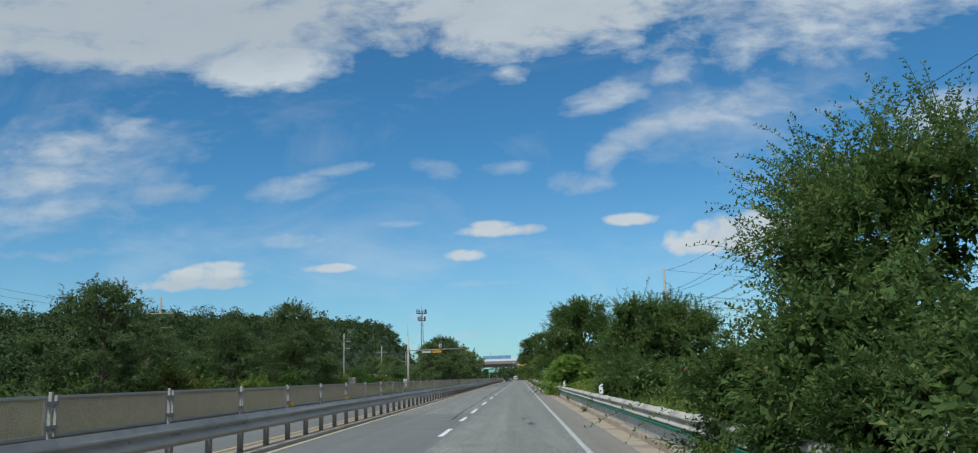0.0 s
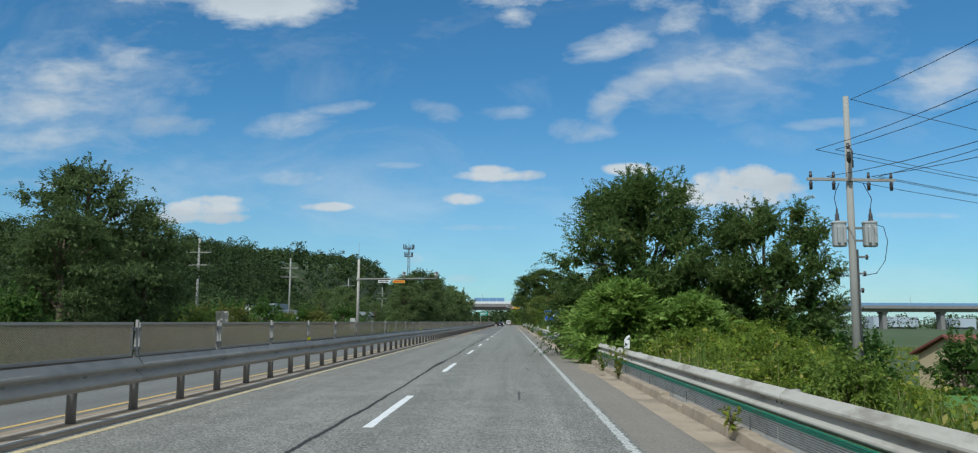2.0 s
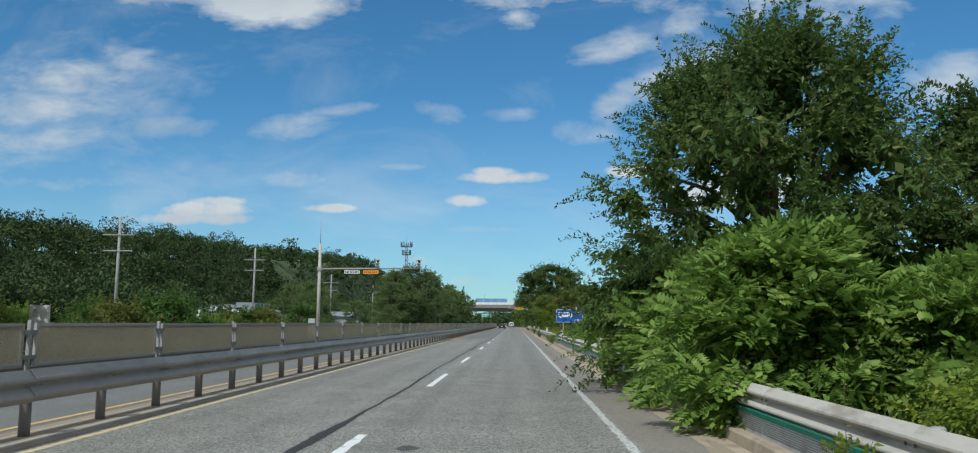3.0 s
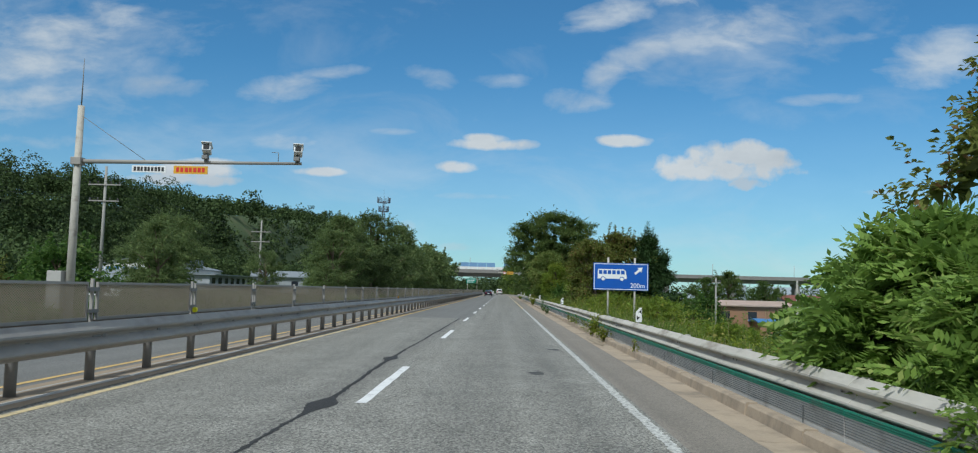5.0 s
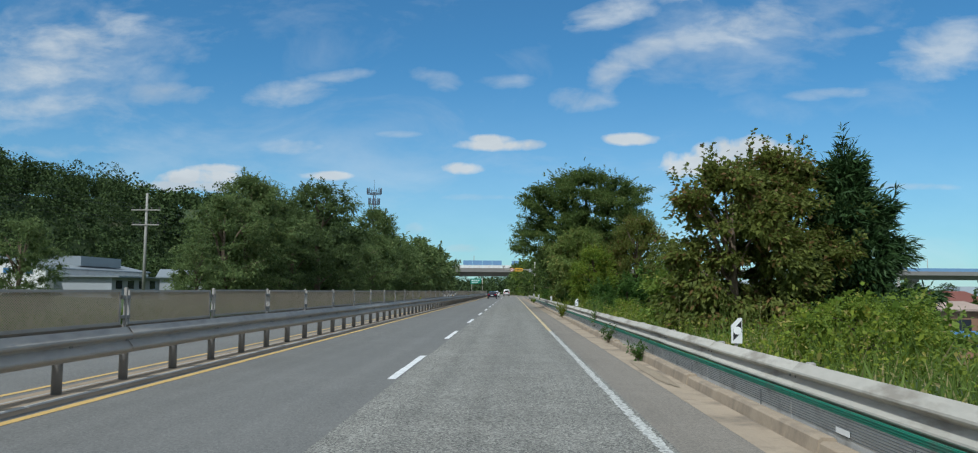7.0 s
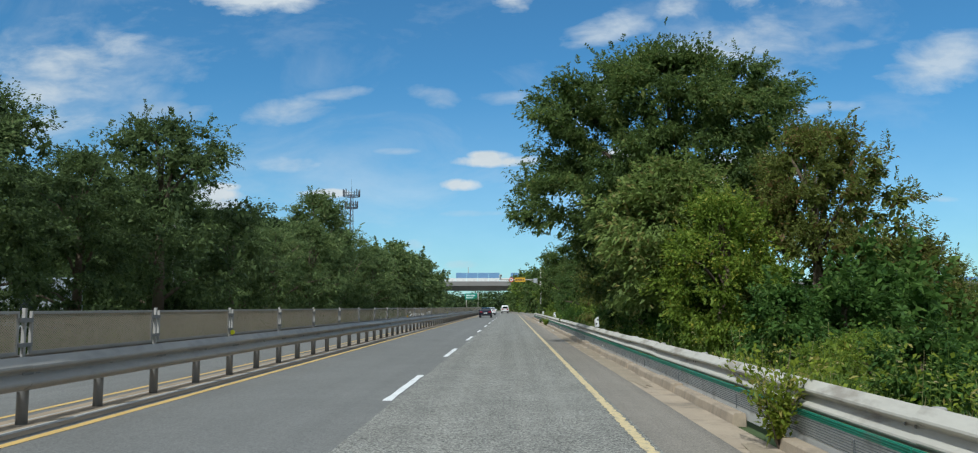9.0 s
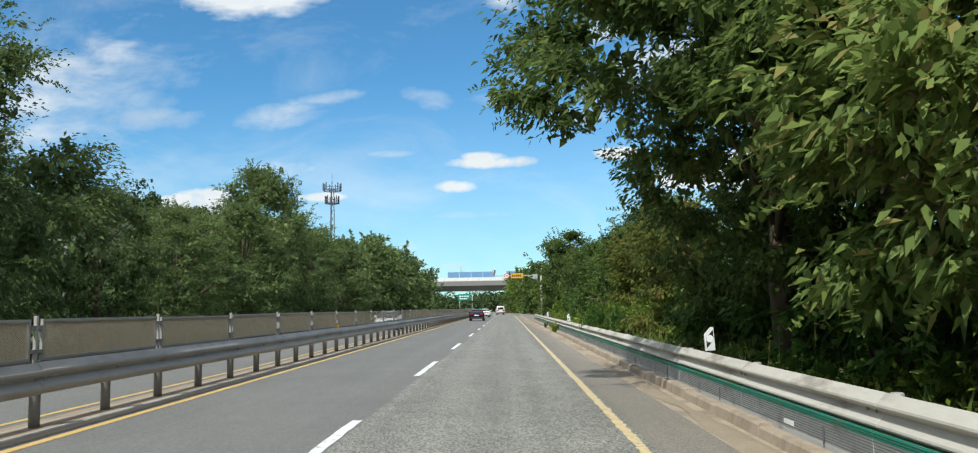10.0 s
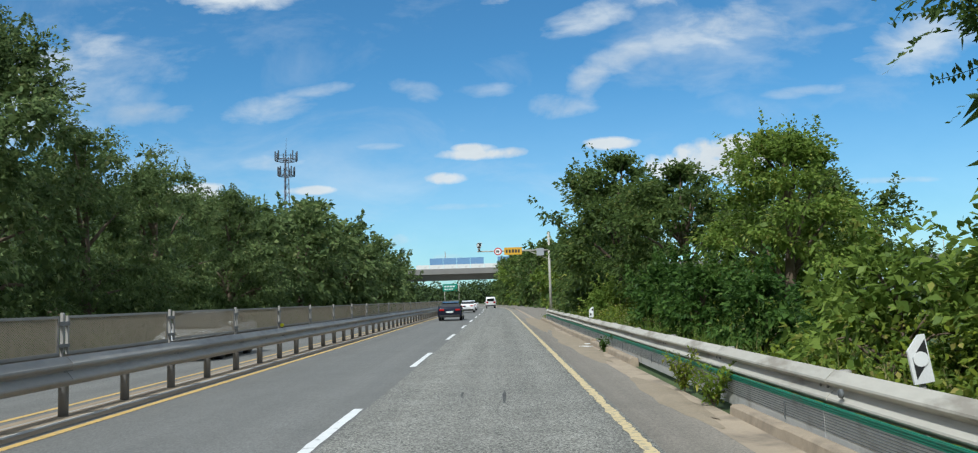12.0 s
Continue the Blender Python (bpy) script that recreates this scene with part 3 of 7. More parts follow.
def smooth01(a, b, t):
    t = min(1.0, max(0.0, (t - a) / (b - a)))
    return t * t * (3 - 2 * t)


def ground_z(x, y):
    """Level under the road, falling to fields beyond the kerb side, rising to a wooded hill on the other."""
    z = -0.06
    if x > 3.6:
        z -= 3.2 * smooth01(6.5, 15.0, x) * (1 - 0.55 * smooth01(200, 250, y))
        z += 0.25 * math.sin(x * 0.6 + y * 0.11) * smooth01(4.5, 7, x) * (1 - smooth01(60, 90, x))
    if x < -17:
        rise = (11.0 + max(0.0, min(y, 560.0) - 150) * 0.062) * smooth01(60, 170, y) * (1 - smooth01(560, 900, y))
        z += rise * smooth01(-68, -96, x) * (1 - 0.5 * smooth01(-120, -260, x))
        z += 1.6 * noise.noise(Vector((x * 0.03, y * 0.03, 0))) * smooth01(-17, -40, x)
    return z


def build_ground():
    xs = [-2500, -1500, -900, -500, -300, -200, -160] + list(range(-140, -16, 6)) + [-16.4, -12, -6, 0, 3.4, 4.2, 5.2, 6.4, 7.8, 9.2, 11, 13, 15, 18, 22, 27, 33, 40, 50, 65, 85, 110, 150, 220, 350, 600, 1000, 1600, 2500]
    ys = [-900, -400, -150, -80] + list(range(-60, 641, 10)) + [700, 800, 950, 1200, 1600, 2200, 3000, 4000]
    verts = [(x, y, ground_z(x, y)) for y in ys for x in xs]
    n = len(xs)
    faces = [(j * n + i, j * n + i + 1, (j + 1) * n + i + 1, (j + 1) * n + i) for j in range(len(ys) - 1) for i in range(n - 1)]
    tagged(new("ground", mesh_from("ground", verts, faces, M["soil"], True)), "rough grassy ground beside the road", "ground", kind="structure")


build_ground()

SEAM_A, SEAM_B = 40.1, 140.5
X_YEL, X_DASH, X_EDGE = -5.72, -2.06, 1.53
X_SEAM = -1.95


def slab(name, mat, x0, x1, y0, y1, z, label, category="road", thick=0.05):
    bm = bmesh.new()
    extrude_profile(bm, [(x0, z - thick), (x0, z), (x1, z), (x1, z - thick)], y0, y1)
    return one(name, finish(bm, name, mat), label, category, kind="structure")


slab("road_lane_kerb_side", M["asphalt_old"], X_SEAM, 1.66, Y0, Y1, 0.0, "grey worn asphalt lane with coarse stone speckle")
slab("road_lane_median_side_old", M["asphalt_old"], -5.95, X_SEAM, SEAM_A, SEAM_B, 0.0, "grey worn asphalt lane beside the median")
slab("road_lane_median_side_near", M["asphalt_new"], -5.95, X_SEAM, Y0, SEAM_A, 0.0, "smoother darker asphalt lane beside the median")
slab("road_lane_median_side_far", M["asphalt_new"], -5.95, X_SEAM, SEAM_B, Y1, 0.0, "smoother darker resurfaced asphalt lane")
slab("road_shoulder", M["shoulder"], 1.66, 2.50, Y0, Y1, 0.0, "narrow brownish asphalt shoulder")
slab("road_opposite", M["asphalt_new"], -16.2, -6.95, Y0, Y1, 0.0, "opposite carriageway of grey asphalt behind the median fence")
slab("exit_lane", M["shoulder"], 2.85, 7.5, 292.0, Y1, -0.004, "exit lane asphalt widening beyond the guardrail")


def worn_strip(name, mat, x, width, y0, y1, label, seed, kind_label="road marking", step=0.5, jitter=0.004):
    """A painted line with slightly ragged edges."""
    rng = np.random.default_rng(seed)
    n = max(2, int((y1 - y0) / step))
    ys = np.linspace(y0, y1, n + 1)
    x = x + np.array([bend(q) for q in ys])
    l, r = x - width / 2 + rng.normal(0, jitter, n + 1), x + width / 2 + rng.normal(0, jitter, n + 1)
    verts = [(l[i], ys[i], 0) for i in range(n + 1)] + [(r[i], ys[i], 0) for i in range(n + 1)]
    faces = [(i, n + 1 + i, n + 2 + i, i + 1) for i in range(n)]
    return one(name, mesh_from(name, verts, faces, mat), label, kind_label, (0, 0, 0.005), kind="structure")


worn_strip("edge_line_white", M["edge_paint"], X_EDGE, 0.125, Y0, 168, "worn white edge line along the shoulder", 1, step=0.07, jitter=0.014)
worn_strip("edge_line_yellow", M["pale_yellow"], X_EDGE, 0.13, 168, 560, "faded yellow edge line along the shoulder", 2, step=0.1, jitter=0.011)
worn_strip("median_line_faded", M["pale_yellow"], X_YEL, 0.13, Y0, 128, "faded pale yellow line along the median", 3)
worn_strip("median_line_yellow", M["yellow_paint"], X_YEL, 0.15, 128, 560, "yellow line along the median", 4)
worn_strip("opposite_line_pale", M["pale_yellow"], -6.80, 0.09, Y0, 560, "pale line beside the far side of the median", 6)
worn_strip("opposite_line_yellow", M["yellow_paint"], -7.20, 0.12, Y0, 560, "yellow line along the far side of the median", 5)
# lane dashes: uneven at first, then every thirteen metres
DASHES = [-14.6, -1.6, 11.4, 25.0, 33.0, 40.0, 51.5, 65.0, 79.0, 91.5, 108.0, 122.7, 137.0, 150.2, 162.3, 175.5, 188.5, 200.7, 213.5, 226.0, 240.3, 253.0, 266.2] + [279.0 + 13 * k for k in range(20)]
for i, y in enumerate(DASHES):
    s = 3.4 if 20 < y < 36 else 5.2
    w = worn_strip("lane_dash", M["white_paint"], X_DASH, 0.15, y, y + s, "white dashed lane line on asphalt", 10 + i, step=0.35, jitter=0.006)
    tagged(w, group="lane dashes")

# long sealed crack beside the dashes
def build_crack():
    rng = np.random.default_rng(5)
    ys = np.arange(SEAM_A - 6, SEAM_B, 0.09)
    wob = np.cumsum(rng.normal(0, 0.009, len(ys)))
    wob = (wob - np.linspace(wob[0], wob[-1], len(ys))) * 0.6
    wid = 0.018 + 0.014 * np.abs(np.sin(ys * 0.21)) + np.abs(rng.normal(0, 0.010, len(ys)))
    wid += 0.16 * np.exp(-((ys - 107.8) / 0.5) ** 2) + 0.13 * np.exp(-((ys - 115.0) / 0.4) ** 2) + 0.06 * np.exp(-((ys - 70) / 2.0) ** 2)
    x = -2.48 + wob
    verts = [(x[i] - wid[i], ys[i], 0) for i in range(len(ys))] + [(x[i] + wid[i], ys[i], 0) for i in range(len(ys))]
    n = len(ys)
    one("crack_seal", mesh_from("crack_seal", verts, [(i, n + i, n + i + 1, i + 1) for i in range(n - 1)], M["asphalt_dark"]), "black sealed crack running along the lane", "road crack", (0, 0, 0.0035), kind="structure")


build_crack()


def patch(x, y, sx, sy, seed):
    rng = np.random.default_rng(seed)
    a = np.linspace(0, 2 * math.pi, 15)[:-1]
    r = 1 + rng.normal(0, 0.18, 14)
    verts = [(math.cos(t) * sx * k, math.sin(t) * sy * k, 0) for t, k in zip(a, r)]
    one("road_patch", mesh_from("road_patch", verts, [tuple(range(14))], M["asphalt_patch"]), "small dark patch in the worn asphalt", "road patch", (x, y, 0.004), kind="structure")


for k, (x, y, sx, sy) in enumerate([(0.45, 112.6, 0.16, 0.35), (1.15, 119.0, 0.2, 0.3), (0.5, 30.0, 0.12, 0.8), (0.3, 33.5, 0.1, 0.7), (-1.3, 69, 0.14, 0.2), (0.55, 66.5, 0.025, 0.9), (0.2, 57, 0.03, 1.2), (-0.1, 222, 0.02, 0.6), (0.1, 246.5, 0.03, 0.8), (-0.6, 247, 0.02, 0.4), (-2.35, 141.0, 0.12, 0.06)]):
    patch(x, y, sx, sy, 40 + k)

# median kerb
def build_median():
    bm = bmesh.new()
    extrude_profile(bm, [(-5.95, -0.05), (-5.95, 0.004), (-6.08, 0.010), (-6.13, 0.032), (-6.17, 0.036), (-6.60, 0.030), (-6.64, 0.026), (-6.70, 0.008), (-6.95, 0.004), (-6.95, -0.05)], Y0, Y1)
    one("median_kerb", finish(bm, "median_kerb", M["median_dirt"]), "low dirty concrete median strip under the guardrail", "kerb", kind="structure")
    bm = bmesh.new()
    extrude_profile(bm, [(-6.098, 0.020), (-6.118, 0.038), (-6.155, 0.040), (-6.16, 0.030)], Y0, Y1)
    extrude_profile(bm, [(-6.56, 0.030), (-6.565, 0.036), (-6.60, 0.036), (-6.61, 0.026)], Y0, Y1)
    one("median_kerb_edge", finish(bm, "median_kerb_edge", M["concrete_grey"]), "pale worn edges of the median strip", "kerb", kind="structure")


build_median()

# gutter and kerb on the near side, cast in lengths
def build_kerb():
    rng = np.random.default_rng(8)
    gut = thing("gutter", "brownish concrete gutter channel beside the shoulder", "gutter", kind="structure")
    bm = bmesh.new()
    extrude_profile(bm, [(2.50, -0.05), (2.50, 0.002), (2.70, -0.012), (2.98, -0.006), (2.98, -0.05)], 0, 5.98)
    me = finish(bm, "gutter_slab", M["concrete"])
    for k in range(64):
        part("gutter_slab", me, gut, (0, -20 + 6 * k, 0))
    kerb = thing("kerb", "weathered concrete kerb blocks under the guardrail", "kerb", kind="structure")
    kinds = []
    for j in range(4):
        bm = bmesh.new()
        t = 0.125 + 0.012 * j
        extrude_profile(bm, [(2.98, -0.05), (3.005, t - 0.025), (3.03, t), (3.16, t), (3.18, t - 0.02), (3.18, -0.06)], 0, 1.985 if j else 1.97)
        kinds.append(finish(bm, "kerb_block", M["concrete"]))
    for k in range(150):
        y = -8 + 2 * k
        if 64.0 < y < 66.5 or 183.5 < y < 186 or 122 < y < 123.5 or 243.5 < y < 251:
            continue
        part("kerb_block", kinds[int(rng.integers(0, 4))], kerb, (rng.normal(0, 0.008), y, rng.normal(0, 0.006)))


build_kerb()

# ---- guardrails and median fence ----
W_PROFILE = [(0.0, 0.0), (0.014, 0.02), (0.085, 0.062), (0.098, 0.085), (0.094, 0.108), (0.02, 0.19), (0.0, 0.212), (0.014, 0.235), (0.085, 0.272), (0.098, 0.295), (0.094, 0.32), (0.02, 0.405), (0.0, 0.43)]


def beam_mesh(name, mat, length, flip, tall=1.0):
    s = -1 if flip else 1
    bm = bmesh.new()
    outer = [(s * x, z * tall) for x, z in W_PROFILE]
    inner = [(s * (x - 0.008), z * tall) for x, z in reversed(W_PROFILE)]
    extrude_profile(bm, outer + inner, 0, length)
    return finish(bm, name, mat)


def post_mesh(name, mat, r, z0, z1, lean=0.0):
    bm = bmesh.new()
    tube(bm, [(0, 0, z0), (0, 0, z1 - 0.01), (0, 0, z1)], [r, r, r * 0.8], 10)
    return finish(bm, name, mat, True)


RAIL_Y = 1.18


def build_median_rail():
    rail = thing("median_guardrail", "double-sided dull galvanised steel guardrail on round posts", "guardrail")
    pm = post_mesh("post", M["galv_dark"], 0.075, -0.02, 0.88)
    bl = bm_box("spacer", M["galv_dark"], 0.06, 0.19, -0.05, 0.05, 0.55, 0.83)
    near, far = beam_mesh("beam", M["galv"], 4.06, False), beam_mesh("beam", M["galv"], 4.06, True)
    lap = bm_box("splice_bolts", M["galv_dark"], 0.0, 0.012, -0.12, 0.12, 0.08, 0.12)
    rng = np.random.default_rng(3)
    for k in range(-6, 232):
        y = RAIL_Y + 0.25 + 2 * k
        part("post", pm, rail, (-6.42 + bend(y), y, 0))
        part("spacer", bl, rail, (-6.42 + bend(y), y, 0))
    for k in range(-3, 116):
        y = RAIL_Y + 4 * k - 0.03
        part("beam", near, rail, (-6.24 + bend(y) + rng.normal(0, 0.006), y, 0.49 + rng.normal(0, 0.005)), "", (0, 0, bend_turn(y)))
        part("beam", far, rail, (-6.60 + bend(y), y, 0.49), "", (0, 0, bend_turn(y)))
        part("splice_bolts", lap, rail, (-6.24 + bend(y) + 0.004, y + 0.05, 0.49 + 0.115))


build_median_rail()


def build_fence():
    fence = thing("median_fence", "expanded metal mesh screen panels in steel frames above the median guardrail", "fence")
    # frame: four bars
    bm = bmesh.new()
    L, zb, zt = 3.74, 0.935, 1.51
    for z, h in ((zb, 0.045), (zt - 0.04, 0.04)):
        box(bm, -0.02, 0.02, 0, L, z, z + h)
    for y in (0, L - 0.04):
        box(bm, -0.02, 0.02, y, y + 0.04, zb + 0.045, zt - 0.04)
    frame_me = finish(bm, "frame", M["galv"])
    bm = bmesh.new()
    box(bm, -0.004, 0.004, 0.04, L - 0.04, zb + 0.045, zt - 0.04)
    sheet = finish(bm, "mesh_sheet", M["mesh"])
    post = bm_box("post", M["galv"], -0.025, 0.025, -0.025, 0.025, 0.88, 1.55, bevel=0.006)
    clamp = bm_box("clamp", M["galv_dark"], -0.035, 0.035, -0.15, 0.15, 1.36, 1.42)
    clamp_low = bm_box("clamp", M["galv_dark"], -0.035, 0.035, -0.15, 0.15, 1.04, 1.09)
    rng = np.random.default_rng(4)
    for k in range(-3, 116):
        y = RAIL_Y + 0.2 + 4 * k
        fx = -6.42 + bend(y)
        part("post", post, fence, (fx, y, 0), "", (0, rng.normal(0, 0.008), 0))
        part("clamp", clamp, fence, (fx, y, 0))
        part("clamp", clamp_low, fence, (fx, y, 0))
        panel = part("panel", frame_me, fence, (fx, y + 0.13, rng.normal(0, 0.006)), "framed mesh panel", (0, rng.normal(0, 0.006), bend_turn(y)))
        part("mesh_sheet", sheet, panel, (0, 0, 0), "grey-beige expanded metal mesh")


build_fence()


def build_side_rail():
    rail = thing("roadside_guardrail", "pale galvanised steel guardrail with a green strip and ribbed panel below", "guardrail")
    beam = beam_mesh("beam", M["galv_light"], 4.05, True, 0.83)
    pm = post_mesh("post", M["galv"], 0.06, -0.1, 0.76)
    strip = bm_box("green_strip", M["green_strip"], -0.012, 0.012, 0, 3.98, 0.372, 0.44)
    panel = bm_box("ribbed_panel", M["rib"], -0.008, 0.008, 0, 3.98, 0.03, 0.372)
    bm = bmesh.new()
    for j in range(7):
        z = 0.186 + 0.027 * j
        box(bm, -0.015, -0.008, 0, 3.98, z, z + 0.007)
    ribs = finish(bm, "ribs", M["rib_dark"])
    bm = bmesh.new()
    for j in range(3):
        box(bm, -0.022, -0.012, 0, 3.98, 0.379 + 0.023 * j, 0.386 + 0.023 * j)
    sribs = finish(bm, "ribs", M["green_strip"])
    clip_me = bm_box("clip", M["rib_dark"], -0.024, -0.016, -0.012, 0.012, 0.14, 0.33)
    bolt = bm_tube("bolt", M["galv_dark"], [(-0.004, 0, 0), (-0.016, 0, 0)], [0.018, 0.012], 8)
    cap = post_mesh("reflector", M["rib_dark"], 0.045, 0, 0.03)
    rng = np.random.default_rng(6)
    for k in range(-4, 72):
        y = 1.4 + 4 * k
        part("post", pm, rail, (3.44, y, 0))
        bx, bz = 3.33 + rng.normal(0, 0.004), 0.41 + rng.normal(0, 0.004)
        part("beam", beam, rail, (bx, y - 0.02, bz), "", (0, rng.normal(0, 0.01), rng.normal(0, 0.0012)))
        for dy in (0.12, 0.3):
            part("bolt", bolt, rail, (3.315, y + dy, 0.41 + 0.178))
        part("green_strip", strip, rail, (3.215, y, 0), "green plastic strip")
        pn = part("ribbed_panel", panel, rail, (3.215, y, 0), "grey ribbed panel")
        part("ribs", ribs, pn, (0, 0, 0))
        part("ribs", sribs, pn, (0, 0, 0))
        part("clip", clip_me, pn, (0, 1.1, 0))
    for y in (27.0, 37.5, 61.5, 122.0, 128.6, 184.0, 241.0):
        part("reflector", cap, rail, (3.236, y, 0.58), "round dark reflector", (0, -math.pi / 2, 0))


build_side_rail()


def flat_prism(pts, y0, y1):
    """A flat plate from an outline of (x, z) points, between the depths y0 and y1."""
    bm = bmesh.new()
    a = [bm.verts.new((px, y0, pz)) for px, pz in pts]
    b = [bm.verts.new((px, y1, pz)) for px, pz in pts]
    bm.faces.new(a), bm.faces.new(b[::-1])
    n = len(pts)
    for i in range(n):
        j = (i + 1) % n
        bm.faces.new((a[j], a[i], b[i], b[j]))
    return bm


def delineator(x, y, z, tilt):
    t = thing("delineator", "white delineator plate with slanted black band and white disc", "delineator", (x, y, z), "delineators")
    plate = part("plate", finish(flat_prism([(-0.083, 0), (0.083, 0), (0.083, 0.39), (0.03, 0.39), (-0.083, 0.275)], -0.012, 0.012), "plate", M["white_plastic"]), t, (0, 0, 0), "", (0, tilt, 0))
    part("black_mark", finish(flat_prism([(-0.055, 0.04), (0.072, 0.18), (0.072, 0.35), (-0.055, 0.215)], -0.0155, -0.0125), "black_mark", M["black"]), plate)
    part("reflector_disc", finish(flat_prism([(0.008 + 0.062 * math.cos(q), 0.197 + 0.062 * math.sin(q)) for q in (2 * math.pi * k / 18 for k in range(18))], -0.021, -0.016), "reflector_disc", M["sign_white"]), plate)
    part("stem", bm_box("stem", M["galv"], -0.02, 0.02, 0.0125, 0.05, -0.45, 0.2), t)


for y, tl in ((8.5, 0.1), (36.2, -0.03), (64.4, 0.05), (92.0, 0.0), (119.6, -0.02), (148.7, 0.0), (180.0, 0.0), (208.2, -0.05), (240.0, -0.15), (264.2, 0.03)):
    delineator(3.50, y, 0.77, tl)


def fence_reflector(y, mat, label):
    t = thing("median_reflector", label, "reflector", (-6.36, y, 0.93), "median reflectors")
    bm = bmesh.new()
    tube(bm, [(0, -0.02, 0.06), (0, 0.02, 0.06)], 0.055, 14)
    part("disc", finish(bm, "disc", mat), t)
    part("bracket", bm_box("bracket", M["galv_dark"], -0.02, 0.02, -0.012, 0.012, -0.09, 0.02), t)


for y, m, w in ((25.6, "yellow_plastic", "amber"), (33.3, "yellow_plastic", "amber"), (65.3, "lime_plastic", "lime"), (97.3, "lime_plastic", "lime"), (113.4, "lime_plastic", "lime"), (145.4, "yellow_plastic", "amber"), (193.4, "lime_plastic", "lime"), (225.3, "yellow_plastic", "amber"), (257.5, "lime_plastic", "lime")):
    fence_reflector(y, M[m], w + " round reflector clipped to a median fence post")


LITTER = [(2.75, 228.5, 0.0, 0.06, 0.22, 0.2), (2.7, 258.8, 0.01, 0.3, 0.35, 0.8), (2.9, 260.2, 0.01, 0.16, 0.2, 0.3), (2.8, 83.5, 0.0, 0.12, 0.5, 0.1), (3.09, 42.5, 0.145, 0.05, 0.22, 0.5)]


def litter(x, y, z, sx, sy, rz):
    bm = bmesh.new()
    box(bm, -sx / 2, sx / 2, -sy / 2, sy / 2, 0, 0.02, bevel=0.006)
    ob = one("litter", finish(bm, "litter", M["white_plastic"]), "scrap of white plastic litter by the kerb", "litter", (x, y, z), "litter")
    ob.rotation_euler = (0, 0, rz)


for (x, y, z, sx, sy, rz) in LITTER:
    litter(x, y, z, sx, sy, rz)


def panel_strip(y):
    one("reflector_strip", bm_box("reflector_strip", M["sign_white"], -0.006, 0.0, -0.16, 0.16, 0.0, 0.055), "white reflector strip fixed to the ribbed panel", "reflector", (3.197, y, 0.2), "panel reflectors")


for y in (143.9, 203.5, 227.6):
    panel_strip(y)


def sand_drift(x, y, sx, sy, seed):
    """A low heap of washed-up sand with a ragged rim."""
    rng = np.random.default_rng(seed)
    verts, faces, n = [(0, 0, 0.035)], [], 26
    for k, f in enumerate((0.5, 1.0)):
        for i in range(n):
            a = 2 * math.pi * i / n
            r = f * (1 + rng.normal(0, 0.10))
            verts.append((math.cos(a) * sx * r, math.sin(a) * sy * r, 0.022 * (1 - k)))
    for i in range(n):
        j = (i + 1) % n
        faces += [(0, 1 + i, 1 + j), (1 + i, 1 + n + i, 1 + n + j, 1 + j)]
    one("sand_drift", mesh_from("sand_drift", verts, faces, M["sand"], True), "brown sand washed up along the gutter", "sand", (x, y, 0.002), kind="structure")


for k, (x, y, sx, sy) in enumerate(((2.55, 262, 0.42, 9.0), (2.45, 285, 0.6, 14.0), (2.6, 246.0, 0.25, 3.0), (2.7, 196.0, 0.22, 5.0), (2.7, 211.0, 0.2, 4.0), (2.62, 66.5, 0.3, 3.0), (2.72, 203.5, 0.2, 3.0), (2.66, 218, 0.22, 3.5), (2.72, 226.5, 0.18, 2.2), (2.7, 235, 0.2, 2.6), (2.74, 152, 0.13, 2.5), (2.75, 123.5, 0.14, 2.2), (2.72, 182.5, 0.2, 1.8))):
    sand_drift(x, y, sx, sy, 60 + k)
# ---- vegetation ----


def unit(v):
    return v / np.maximum(np.linalg.norm(v, axis=-1, keepdims=True), 1e-9)


def kites(rng, base, axis, size, wide=0.42, droop=0.25):
    """Leaf blades: base points, directions, lengths -> (n, 4, 3)."""
    n = len(base)
    axis = unit(axis)
    side = unit(np.cross(axis, unit(rng.normal(size=(n, 3)) + np.array([0, 0, 1.6]))))
    s = size[:, None]
    tip = base + axis * s + np.array([0, 0, -1.0]) * s * droop
    mid = base + axis * s * 0.45
    w = side * s * wide * 0.5
    return np.stack([base, mid + w, tip, mid - w], 1)


def fronds(rng, base, axis, size, pairs=4):
    """Feather leaves: pairs of leaflets and an end leaflet along a drooping stem."""
    n = len(base)
    axis = unit(axis)
    up = unit(rng.normal(size=(n, 3)) * 0.5 + np.array([0, 0, 1.0]))
    side = unit(np.cross(axis, up))
    out = []
    for k in range(pairs + 1):
        f = (k + 0.8) / (pairs + 0.8)
        p = base + axis * (size * f)[:, None] + np.array([0, 0, -0.22]) * (size * f * f)[:, None]
        for sgn in ((-1, 1) if k < pairs else (0,)):
            d = unit(side * sgn * 0.95 + axis * (0.45 if sgn else 1.0) + np.array([0, 0, -0.15]))
            l = size * 0.42
            w = unit(np.cross(d, up)) * (l * 0.25)[:, None]
            out.append(np.stack([p, p + d * (l * 0.5)[:, None] + w, p + d * l[:, None], p + d * (l * 0.5)[:, None] - w], 1))
    return np.concatenate(out)


